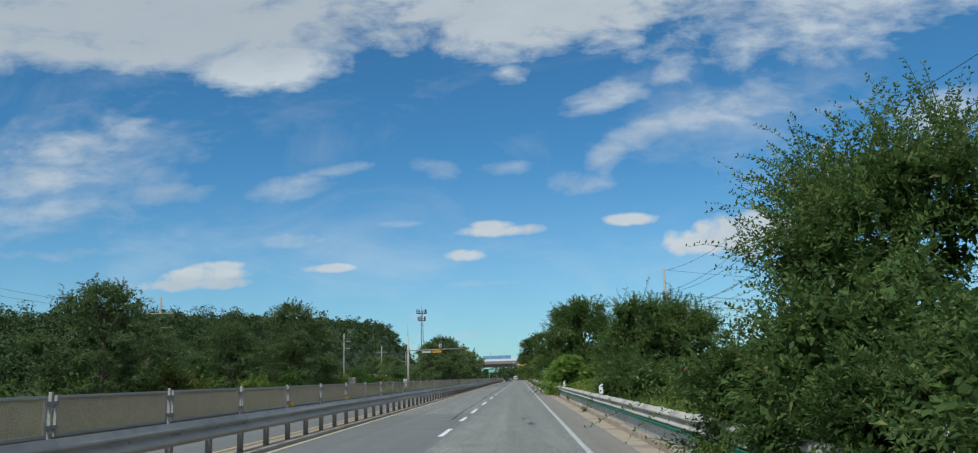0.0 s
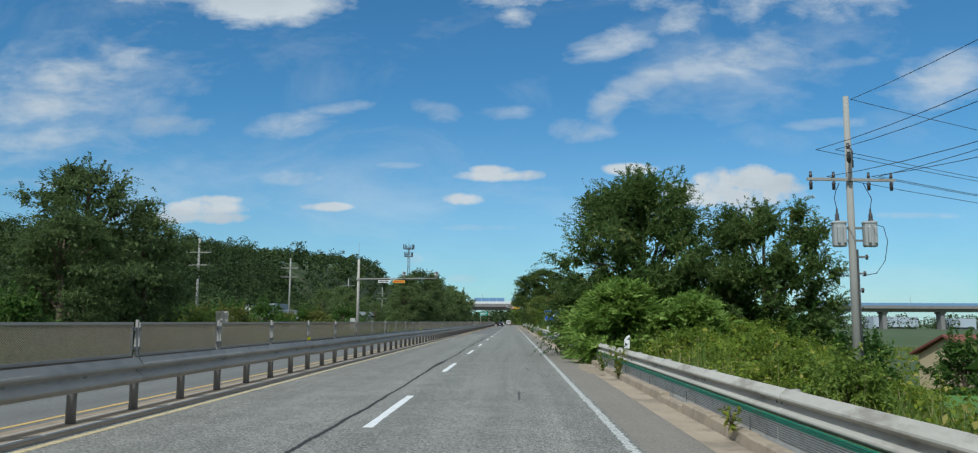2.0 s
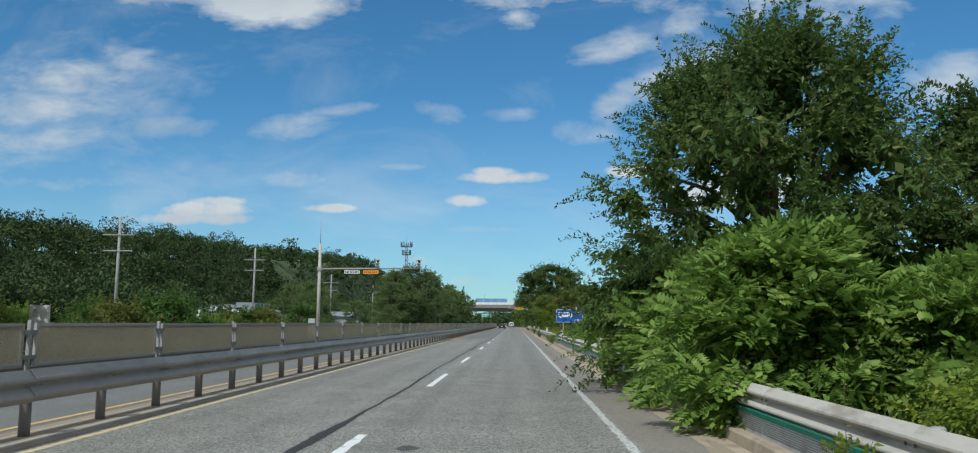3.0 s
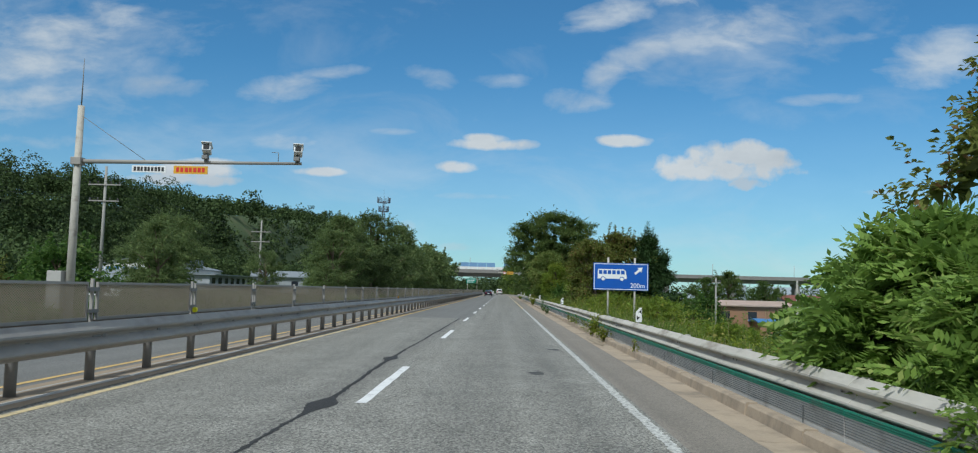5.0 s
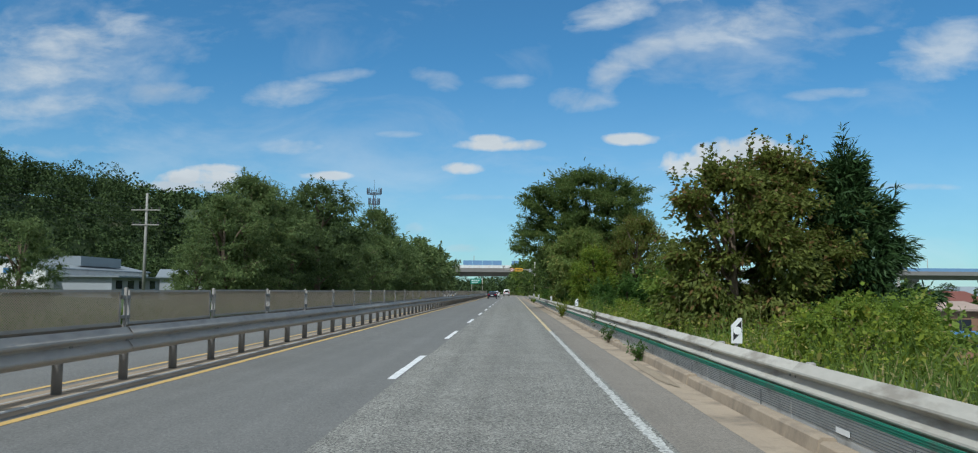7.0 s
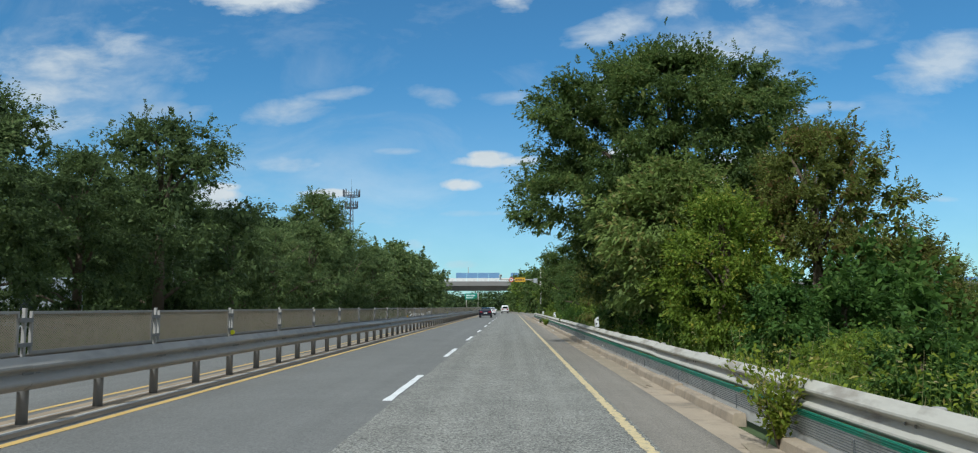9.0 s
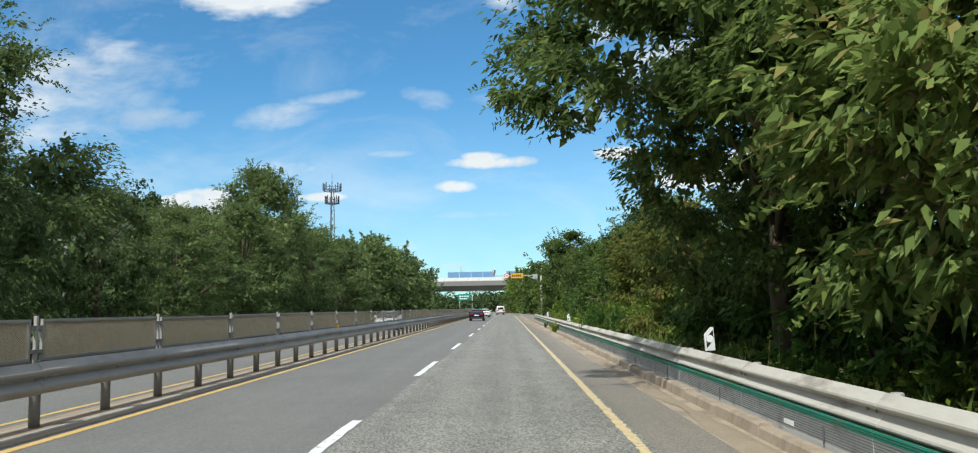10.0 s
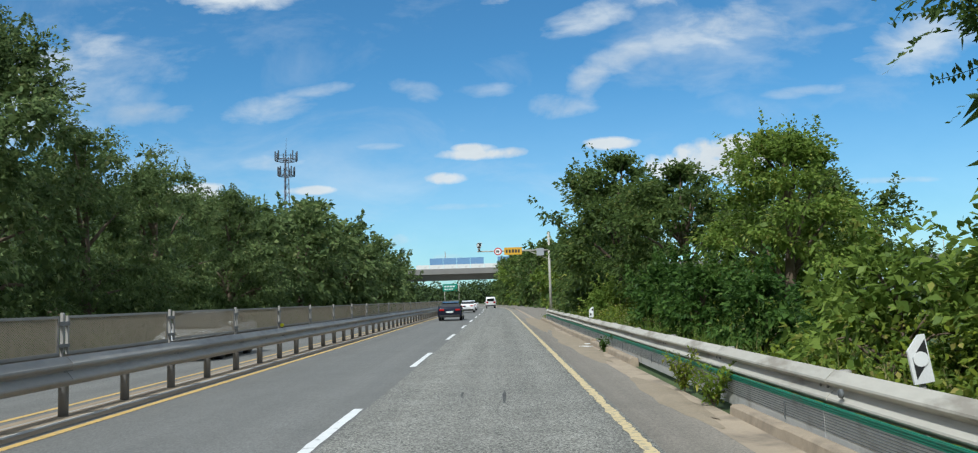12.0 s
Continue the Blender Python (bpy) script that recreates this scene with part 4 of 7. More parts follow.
def sprays(rng, start, dirs, length, pairs, leaf):
    """Arching shoots with leaflets in pairs along them, and the thin twig itself."""
    n = len(start)
    dirs = unit(dirs)
    up = unit(rng.normal(size=(n, 3)) * 0.6 + np.array([0, 0, 1.0]))
    side = unit(np.cross(dirs, up))
    sag = rng.uniform(0.1, 0.5, n)
    out, last = [], start
    for k in range(pairs):
        f = (k + 1) / pairs
        p = start + dirs * (length * f)[:, None] + np.array([0, 0, -1.0]) * (length * sag * f * f)[:, None] + rng.normal(0, 0.012, (n, 3))
        if k % 3 == 2 or k == pairs - 1:
            w = np.cross(dirs, up) * 0.008
            out.append(np.stack([last - w, p - w * 0.6, p + w * 0.6, last + w], 1))
            last = p
        for sgn in (-1, 1):
            d = unit(side * sgn + dirs * 0.5 + up * 0.25 + rng.normal(0, 0.3, (n, 3)))
            l = leaf * rng.uniform(0.7, 1.25, n) * (1.0 - 0.35 * f)
            w = unit(np.cross(d, up + rng.normal(0, 0.4, (n, 3)))) * (l * 0.24)[:, None]
            out.append(np.stack([p, p + d * (l * 0.5)[:, None] + w, p + d * l[:, None], p + d * (l * 0.5)[:, None] - w], 1))
    return np.concatenate(out)


def limb_paths(rng, h, targets, lean=(0, 0)):
    """Trunk line and limbs that leave it towards the targets."""
    top = np.array([lean[0], lean[1], h])
    trunk = [np.array([0, 0, 0.0]), top * 0.3 + rng.normal(0, 0.05, 3) * [1, 1, 0], top * 0.65 + rng.normal(0, 0.1, 3) * [1, 1, 0], top]
    limbs = []
    for t in targets:
        f = float(np.clip(t[2] / h * rng.uniform(0.45, 0.75), 0.12, 0.95))
        seg = min(2, int(f * 3))
        a = trunk[seg] + (trunk[seg + 1] - trunk[seg]) * (f * 3 - seg)
        mid = a + (t - a) * 0.5 + np.array([0, 0, 0.12]) * np.linalg.norm(t - a) + rng.normal(0, 0.08, 3)
        limbs.append([a, mid, t])
    return trunk, limbs


def crown_clumps(rng, n, h0, h1, rx, ry, shape, rough=0.2):
    """Places of the leaf clumps inside a crown between the heights h0 and h1."""
    pts = []
    lobes = [(rng.uniform(0, 2 * math.pi), rng.uniform(0.25, 0.95), rng.uniform(0.55, 1.15)) for _ in range(7)]
    while len(pts) < n:
        f = rng.uniform(0, 1)
        a = rng.uniform(0, 2 * math.pi)
        if shape == "cone":
            prof = (1 - f) ** 0.85 * (0.85 + 0.25 * math.sin(f * 34))
        elif shape == "vase":
            prof = 0.45 + 0.65 * math.sin(math.pi * min(1, 0.12 + f * 0.80))
        elif shape == "dome":
            prof = 0.82 + 0.5 * f if f < 0.36 else math.sqrt(max(0.0, 1 - ((f - 0.36) / 0.66) ** 2))
        elif shape == "bush":
            prof = math.sqrt(max(0.0, 1 - f * f * 0.96))
        else:
            prof = math.sin(math.pi * (0.12 + 0.86 * f)) ** 0.6
        wob = 1.0
        for (la, lf, lr) in lobes:
            d = math.cos(a - la)
            if d > 0.4:
                wob = max(wob * 0.93, lr + 0.12) if abs(f - lf) < 0.22 else wob
        wob *= 1 + rough * 1.6 * noise.noise(Vector((math.cos(a) * 1.5 + rx * 3, math.sin(a) * 1.5, f * 3.2 + h1)))
        r = prof * wob * rng.uniform(0.0, 1.0) ** 0.42
        pts.append((math.cos(a) * r * rx, math.sin(a) * r * ry, h0 + (h1 - h0) * f))
    return np.array(pts)


def tree_meshes(seed, h, r, kind="locust", mat="locust", clumps=90, leaves=70, leaf=0.2, h0=0.18, shape="round", ry=None, spread=0.55, shoots=0, pairs=3, fill=22, twigs=0, reach=0.9, inner=0.36, rough=0.2, lift=0.15, flat=0.6):
    rng = np.random.default_rng(seed)
    ry = ry or r
    c = crown_clumps(rng, clumps, h * h0, h * 0.95, r * 0.9, ry * 0.9, shape, rough)
    centre = np.array([0, 0, h * (h0 + 0.95) / 2])
    n = clumps * leaves
    owner = np.repeat(np.arange(clumps), leaves)
    cs = spread * rng.uniform(0.45, 1.45, clumps)
    off = rng.normal(size=(n, 3)) * np.array([1, 1, 0.55])
    off = unit(off) * (rng.uniform(0, 1, n) ** 0.5)[:, None] * np.array([1, 1, flat])
    base = c[owner] + off * cs[owner][:, None]
    axis = off * 0.9 + unit(c[owner] - centre) * 0.6 + rng.normal(size=(n, 3)) * 0.45
    if shoots:
        # upright or arching shoots that break the outline
        out = c[np.argsort(-(c[:, 2] / h + np.hypot(c[:, 0] / r, c[:, 1] / ry) * 0.7))[:shoots]]
        for s in out:
            d = unit(s - centre * np.array([1, 1, 0.8]))
            d = unit(d + np.array([rng.normal(0, 0.25), rng.normal(0, 0.25), 0.55]))
            ln = rng.uniform(0.5, 1.0) * spread * 2.0
            m = 16
            f = np.linspace(0.1, 1, m)
            p = s + d * (f * ln)[:, None] + rng.normal(0, 0.03, (m, 3))
            base = np.concatenate([base, p, p])
            axis = np.concatenate([axis, d + rng.normal(0, 0.8, (m, 3)), d + rng.normal(0, 0.8, (m, 3))])
    size = leaf * rng.uniform(0.65, 1.3, len(base))
    if kind == "locust":
        co = fronds(rng, base, axis, size, pairs)
    elif kind == "needle":
        co = kites(rng, base, axis + np.array([0, 0, -0.3]), size, 0.16, 0.1)
    else:
        co = kites(rng, base, axis, size, 0.55 if kind == "broad" else 0.42, 0.3)
    if twigs:
        # every clump carries shoots that arch outwards
        nt = clumps * twigs
        ot = np.repeat(np.arange(clumps), twigs)
        st = c[ot] + rng.normal(0, 0.35, (nt, 3)) * cs[ot][:, None]
        away = unit(c[ot] - centre * np.array([1, 1, 0.6]))
        co = np.concatenate([co, sprays(rng, st, away + rng.normal(0, 0.55, (nt, 3)) + np.array([0, 0, lift]), reach * rng.uniform(0.5, 1.25, nt), 12, leaf)])
    # broader shaded leaves deep inside the clumps
    nf = clumps * fill
    of = np.repeat(np.arange(clumps), fill)
    df = unit(rng.normal(size=(nf, 3))) * rng.uniform(0, 0.62, (nf, 1)) * cs[of][:, None]
    bf = c[of] * np.array([0.93, 0.93, 0.98]) + df
    co = np.concatenate([co, kites(rng, bf, rng.normal(size=(nf, 3)), rng.uniform(0.7, 1.3, nf) * min(spread * 0.6, inner), 0.6, 0.2)])
    crown = quads_mesh("crown", co, M[mat])
    targets = c[rng.choice(clumps, min(clumps, 16), replace=False)]
    trunk, limbs = limb_paths(rng, h * 0.8, targets)
    bm = bmesh.new()
    tr = 0.022 * h + 0.02
    tube(bm, trunk, [tr * 1.25, tr, tr * 0.6, tr * 0.2], 8)
    for l in limbs:
        tube(bm, l, [tr * 0.45, tr * 0.28, tr * 0.08], 5)
    return finish(bm, "trunk", M["bark"], True), crown


def tree(x, y, meshes, label, name="tree", rz=0.0, scale=1.0, z=None, group="roadside trees", category="tree"):
    z = ground_z(x, y) - 0.05 if z is None else z
    t = thing(name, label, category, (x + bend(y), y, z), group, rz=rz)
    t.scale = (scale, scale, scale)
    part("trunk", meshes[0], t)
    part("crown", meshes[1], t)
    return t


# kerb side, one by one along the road
tree(6.2, 14.3, tree_meshes(11, 5.3, 3.0, "kite", "locust", 180, 95, 0.10, 0.0, "dome", spread=0.57, fill=80, twigs=12, reach=1.4, inner=0.2, rough=0.35, lift=0.35), "dark green locust tree with feathery upright shoots")
tree(7.9, 43.0, tree_meshes(12, 5.3, 3.6, "kite", "locust", 200, 125, 0.10, 0.0, "dome", spread=0.62, fill=52, twigs=9, reach=1.1, inner=0.24, lift=0.5), "dense dark green locust tree beside the guardrail")
tree(5.9, 40.5, tree_meshes(13, 5.0, 1.9, "kite", "locust", 80, 190, 0.085, 0.0, "vase", spread=0.55, fill=70, twigs=8, reach=0.8, inner=0.24), "small locust tree leaning over the guardrail")
tree(6.1, 77.5, tree_meshes(14, 8.7, 5.1, "kite", "locust", 240, 120, 0.14, 0.10, "dome", spread=0.70, fill=52, twigs=8, reach=0.95, inner=0.28), "tall locust tree with a broad rounded crown")
tree(11.2, 76.0, tree_meshes(15, 8.9, 3.9, "kite", "locust", 150, 130, 0.14, 0.10, "dome", spread=0.68, fill=70, twigs=8, reach=0.9, inner=0.28), "locust tree with a rounded crown")
tree(8.0, 108.5, tree_meshes(16, 6.6, 2.0, "broad", "autumn", 90, 120, 0.135, 0.1, "vase", spread=0.5, shoots=18), "slim tree with small reddening leaves")
tree(6.5, 207.8, tree_meshes(17, 12.5, 6.55, "kite", "broad", 360, 205, 0.155, 0.35, "dome", ry=4.8, spread=0.85, fill=66, inner=0.26, rough=0.34, twigs=3, reach=0.7, lift=0.1), "tall broadleaf tree overhanging the shoulder")
autumn_meshes = tree_meshes(18, 9.0, 3.4, "broad", "autumn", 190, 150, 0.125, 0.0, "dome", spread=0.58, fill=50, twigs=6, reach=0.75, inner=0.24, rough=0.3, lift=1.3)
for (x, y, sc, rz) in ((10.0, 201.5, 1.0, 0.0), (13.4, 201.8, 0.8, 2.0)):
    tree(x, y, autumn_meshes, "bushy tree with olive and reddish leaves", rz=rz, scale=sc)
tree(6.3, 199.2, tree_meshes(25, 5.0, 2.0, "broad", "vine", 110, 150, 0.115, 0.0, "dome", spread=0.52, fill=22, twigs=5, reach=0.6, inner=0.17, rough=0.3, lift=0.8), "yellow-green shrubby tree by the guardrail")
# added in pale leaves, for the sunlit side of the tall broadleaf tree
tree(5.5, 202.7, tree_meshes(27, 6.8, 2.7, "kite", "chestnut", 150, 100, 0.215, 0.25, "round", spread=0.66, fill=14, twigs=2, reach=0.7, inner=0.22, rough=0.45, lift=-0.3), "chestnut tree with long drooping leaves, sunlight put into their colour")
tree(7.0, 162.0, tree_meshes(19, 6.0, 2.4, "broad", "autumn", 110, 130, 0.17, 0.0, "dome", spread=0.58, shoots=24, fill=50, inner=0.26), "shrubby tree with brownish green leaves")
tree(9.3, 164.5, tree_meshes(20, 7.9, 2.9, "broad", "autumn", 150, 130, 0.17, 0.0, "dome", spread=0.62, shoots=28, fill=50, inner=0.28), "shrubby tree with brownish green leaves")
tree(11.6, 164.5, tree_meshes(21, 8.8, 4.3, "needle", "conifer", 280, 110, 0.36, 0.03, "cone", spread=0.62, shoots=16), "dark drooping spruce tree", name="spruce_tree")
tree(6.3, 168.0, tree_meshes(22, 3.2, 1.5, "broad", "lime_leaf", 50, 80, 0.17, 0.0, "bush", spread=0.45, shoots=12), "low bright green bush by the guardrail", name="bush", category="bush", group="roadside bushes")
tree(9.2, 241.6, tree_meshes(23, 8.2, 3.3, "kite", "locust", 150, 130, 0.16, 0.40, "round", spread=0.7, fill=40, inner=0.24, twigs=6, reach=1.0), "tall feathery green tree leaning over the guardrail")
dense_meshes = tree_meshes(26, 9.0, 2.7, "kite", "broad", 150, 150, 0.14, 0.0, "dome", spread=0.75, fill=60, inner=0.22, rough=0.4)
for (x, y, sc, rz) in ((7.0, 214.6, 1.0, 0.0), (8.6, 207.0, 0.66, 4.0)):
    tree(x, y, dense_meshes, "dense green tree beside the tall broadleaf tree", rz=rz, scale=sc)
tree(5.6, 210.6, tree_meshes(28, 8.2, 3.4, "kite", "broad", 150, 160, 0.13, 0.24, "round", spread=0.72, fill=60, inner=0.22, rough=0.3, lift=-0.1, twigs=3, reach=0.6), "dark broadleaf tree with drooping leaves by the guardrail")
hed = [tree_meshes(30 + k, 7.2, 2.9, kd, mt, 130, lv, lf, 0.0, "round", spread=0.64, shoots=16, fill=30, inner=0.26) for k, (kd, mt, lf, lv) in enumerate((("broad", "lime_leaf", 0.15, 140), ("kite", "locust", 0.2, 100), ("broad", "broad", 0.19, 105), ("broad", "autumn", 0.19, 100)))]
hed_far = [tree_meshes(36 + k, 7.2, 2.9, "broad", mt, 80, 36, 0.42, 0.0, "round", spread=0.75, shoots=10, fill=10) for k, mt in enumerate(("lime_leaf", "locust", "broad", "autumn"))]
# thicket: x, y, kind, scale, turn
THICKET_NEAR = [(9.8, 225.5, 0, 0.84, 0.4), (6.2, 229.5, 3, 0.75, 1.1), (8.4, 233.2, 0, 0.86, 2.0), (6.1, 221.5, 3, 0.73, 1.0), (6.3, 236.8, 1, 0.84, 3.0), (8.6, 257.5, 0, 0.92, 5.0), (11.5, 262, 2, 1.0, 0.7), (8.4, 270, 2, 1.1, 1.9), (6.7, 277.5, 2, 1.32, 2.6), (9.0, 289, 2, 1.1, 3.7), (14, 275, 2, 1.2, 2.4), (31, 226, 1, 1.0, 0.5), (36, 230, 2, 1.08, 1.7), (41, 227, 1, 0.95, 3.7), (17, 212, 2, 1.0, 4.2)]
THICKET_FAR = [(8.9, 298, 0, 1.2, 0.2), (9.0, 307, 2, 1.25, 1.2), (8.8, 321, 1, 1.25, 2.2), (9.6, 334, 2, 1.2, 3.3), (8.6, 348, 0, 1.2, 4.4), (8.8, 363, 2, 1.5, 5.5), (8.6, 380, 1, 1.6, 0.9), (8.6, 398, 2, 1.7, 1.7), (8.6, 414, 0, 1.7, 2.9), (8.4, 428, 1, 1.75, 0.6), (8.6, 440, 2, 1.75, 3.1), (8.4, 452, 2, 1.7, 4.1), (8.6, 463, 1, 1.75, 5.1), (15, 455, 2, 1.7, 2.1)]
for (x, y, k, s, rz) in THICKET_NEAR + THICKET_FAR:
    tree(x, y, (hed if y < 292 else hed_far)[k], ("yellow-green leafy tree", "feathery locust tree", "dense green broadleaf tree", "tree with reddening leaf tips")[k] + " in the roadside thicket", rz=rz, scale=s, group="thicket trees")

low_locust = tree_meshes(24, 2.5, 1.4, "kite", "locust", 60, 150, 0.11, 0.0, "dome", spread=0.5, fill=70, twigs=8, reach=0.7, inner=0.18)
for (x, y, s, rz) in ((3.95, 11.6, 1.0, 0.0), (3.85, 14.7, 0.85, 2.0), (4.1, 9.7, 0.62, 4.0), (4.2, 37.6, 0.62, 1.0), (3.75, 9.6, 0.72, 1.2), (3.85, 7.9, 0.8, 3.0), (4.15, 6.3, 0.85, 5.0), (4.7, 37.9, 0.9, 3.3), (5.5, 36.0, 0.75, 2.2), (5.3, 39.2, 1.0, 5.2)):
    tree(x, y, low_locust, "low locust bush hanging over the guardrail", "bush", rz, s, group="roadside bushes", category="bush")
# bushes spilling over the rail
bush_l = tree_meshes(50, 3.5, 2.2, "locust", "locust_light", 130, 30, 0.44, 0.0, "bush", spread=0.55, pairs=5, fill=30, inner=0.2)
for (x, y, s, rz) in ((4.4, 71.9, 0.9, 0.3), (4.9, 75.5, 1.0, 2.3), (5.6, 78.5, 1.1, 1.4), (6.8, 71.0, 0.8, 2.6), (4.8, 81.0, 1.0, 4.0), (4.9, 86.0, 0.95, 5.0), (4.65, 104.6, 0.58, 0.8), (4.25, 103.4, 0.42, 2.8), (5.2, 107.3, 0.75, 3.0), (6.8, 103.0, 0.6, 5.0), (6.6, 110.5, 0.8, 1.2)):
    tree(x, y, bush_l, "fresh green locust bush spilling over the guardrail", "bush", rz, s, group="roadside bushes", category="bush")
bush_d = tree_meshes(51, 2.6, 1.7, "broad", "hedge", 65, 56, 0.18, 0.0, "bush", spread=0.45, shoots=20, fill=12)
bush_y = tree_meshes(52, 2.4, 1.9, "broad", "lime_leaf", 65, 56, 0.17, 0.0, "bush", spread=0.45, shoots=20, fill=12)
bush_v = tree_meshes(53, 1.9, 2.6, "broad", "vine", 90, 190, 0.08, 0.0, "bush", spread=0.5, shoots=10, fill=8)
# bushes along the verge, stretch by stretch: x, y, kind, scale
BUSHES_START = [(5.7, 17.8, 0, 0.8), (7.4, 15.5, 0, 0.9), (6.9, 33.5, 0, 0.45), (5.8, 46.5, 0, 0.9), (5.3, 52.5, 1, 0.45), (9, 50, 0, 0.9), (22, 60, 0, 1.1), (18, 52, 1, 0.9), (25, 45, 0, 1.6), (8.5, 58, 2, 0.55), (6.0, 57.0, 2, 0.6), (7.2, 28.5, 2, 0.6), (8.3, 31.5, 2, 0.75)]
BUSHES_LOCUSTS = [(7.2, 93, 0, 1.2), (8, 99, 1, 1.2), (8, 88, 0, 1.5), (17.5, 91, 0, 1.3), (24, 95, 0, 1.4), (28.5, 92.5, 0, 1.35), (7.0, 63, 2, 0.9), (9.5, 66.5, 2, 0.8), (6.2, 68.0, 2, 0.85), (12, 62, 2, 0.6), (8.2, 71.5, 2, 1.1), (9.2, 73.2, 2, 1.2), (11.5, 71.5, 2, 1.3), (9.6, 76.2, 0, 1.5), (12.2, 74.6, 0, 1.6), (7.6, 79, 0, 1.5), (14.6, 76, 0, 1.5), (6.8, 75.2, 0, 1.3)]
BUSHES_FIELD = [(24, 128, 0, 1.2), (20, 139, 0, 1.1), (7.5, 138.5, 2, 0.7), (8.5, 145, 2, 0.9), (10.5, 141, 2, 0.9), (16.5, 137, 0, 1.0), (14.5, 141, 0, 0.9), (17.5, 146, 0, 1.0), (21, 146, 0, 1.1), (13, 134, 0, 0.7), (23.5, 141, 0, 1.1), (19.5, 133, 0, 0.9), (14.5, 129, 0, 0.8), (8.0, 127, 2, 0.5), (10, 133, 2, 0.7)]
BUSHES_SPRUCE = [(5.8, 186.5, 0, 0.55), (9.2, 154, 1, 0.9), (12, 150, 0, 1.3), (27, 152, 0, 2.0), (33, 160, 0, 2.2), (22, 158, 0, 1.25), (19, 153, 0, 1.2), (25.5, 161, 0, 1.3), (18.5, 150, 0, 1.4), (6.8, 152, 2, 0.75), (7.5, 173, 2, 0.7), (9.5, 177, 2, 0.8), (7.8, 181, 2, 0.6), (11.5, 172, 0, 1.0), (12.5, 180, 0, 1.0), (9, 186.5, 2, 0.65), (14, 187, 0, 1.1), (16.5, 175, 0, 1.2)]
BUSHES_TALL_TREE = [(10.2, 197, 0, 1.5), (12.6, 199, 0, 1.5), (8.4, 195.5, 0, 1.0), (5.8, 216, 0, 0.9), (6.5, 194.5, 0, 0.8), (5.9, 201, 0, 0.9), (36, 196, 0, 1.4), (24, 196, 0, 1.8), (44, 214, 0, 1.5), (7.2, 192, 2, 0.6), (6.6, 204.5, 0, 1.1), (6.4, 208.5, 0, 1.2), (6.6, 212.5, 0, 1.2), (8.8, 206, 0, 1.4), (10, 210, 0, 1.5), (11, 204, 0, 1.5), (8.5, 214.5, 0, 1.4), (12.5, 214, 0, 1.6)]
BUSHES_END = [(5.9, 228.5, 1, 0.8), (5.7, 245, 1, 0.95), (7.3, 243.5, 1, 1.1), (5.6, 251, 0, 0.8), (6.4, 222, 1, 1.0), (4.35, 226.6, 0, 0.5), (4.3, 224.4, 0, 0.42), (4.05, 232.3, 0, 0.55), (4.0, 229.6, 0, 0.5), (5.5, 234.5, 1, 0.8), (6.0, 257.5, 0, 0.9), (6.2, 264, 0, 1.0), (5.6, 272, 1, 0.9), (6, 282, 0, 1.1)]
for (x, y, k, s) in BUSHES_START + BUSHES_LOCUSTS + BUSHES_FIELD + BUSHES_SPRUCE + BUSHES_TALL_TREE + BUSHES_END:
    tree(x, y, (bush_d, bush_y, bush_v)[k], ("dense green bush on the verge", "yellow-green leafy bush on the verge", "mound of bright green vines on the verge")[k], "bush", (x * 7 + y) % 6.2, s, group="roadside bushes", category="bush")

# far side of the road: trees in a row at the foot of the hill
left = [tree_meshes(70 + k, 11.0, 4.3, kd, mt, 170, lv, lf, 0.0, sh, spread=1.0, fill=34, inner=0.34, twigs=2, reach=1.0, rough=0.45, flat=0.5, lift=0.0) for k, (kd, mt, lf, lv, sh) in enumerate((("kite", "hill_edge", 0.19, 120, "round"), ("kite", "hill_edge", 0.17, 130, "dome"), ("kite", "hill_edge", 0.18, 120, "vase"), ("kite", "hill_edge", 0.20, 110, "dome"), ("kite", "shade_locust", 0.19, 120, "vase"), ("kite", "shade_locust", 0.18, 130, "dome")))]
left_far = [tree_meshes(76 + k, 11.0, 4.3, "broad", mt, 90, 40, 0.62, 0.0, "round", spread=1.2, shoots=6, fill=10, inner=0.6) for k, mt in enumerate(("hill_edge",) * 4)]
# x, y, kind, scale, turn
LEFT_NEAR = [(-21.0, 79, 5, 0.86, 0.0), (-20.2, 84.0, 5, 0.7, 1.0), (-25, 73, 5, 0.66, 2.2), (-19.8, 75, 5, 0.6, 4.4), (-20.8, 43, 5, 0.66, 2.0), (-23, 31, 5, 0.55, 3.0), (-22, 51, 4, 0.5, 4.0), (-26, 60, 5, 0.6, 1.6), (-24, 20, 4, 0.6, 0.2), (-20.5, 145, 1, 0.5, 5.0), (-24, 155, 3, 0.62, 0.6), (-22.5, 149, 1, 0.48, 2.6), (-28.5, 163, 3, 0.62, 1.2), (-22.0, 172, 1, 0.45, 3.0)]
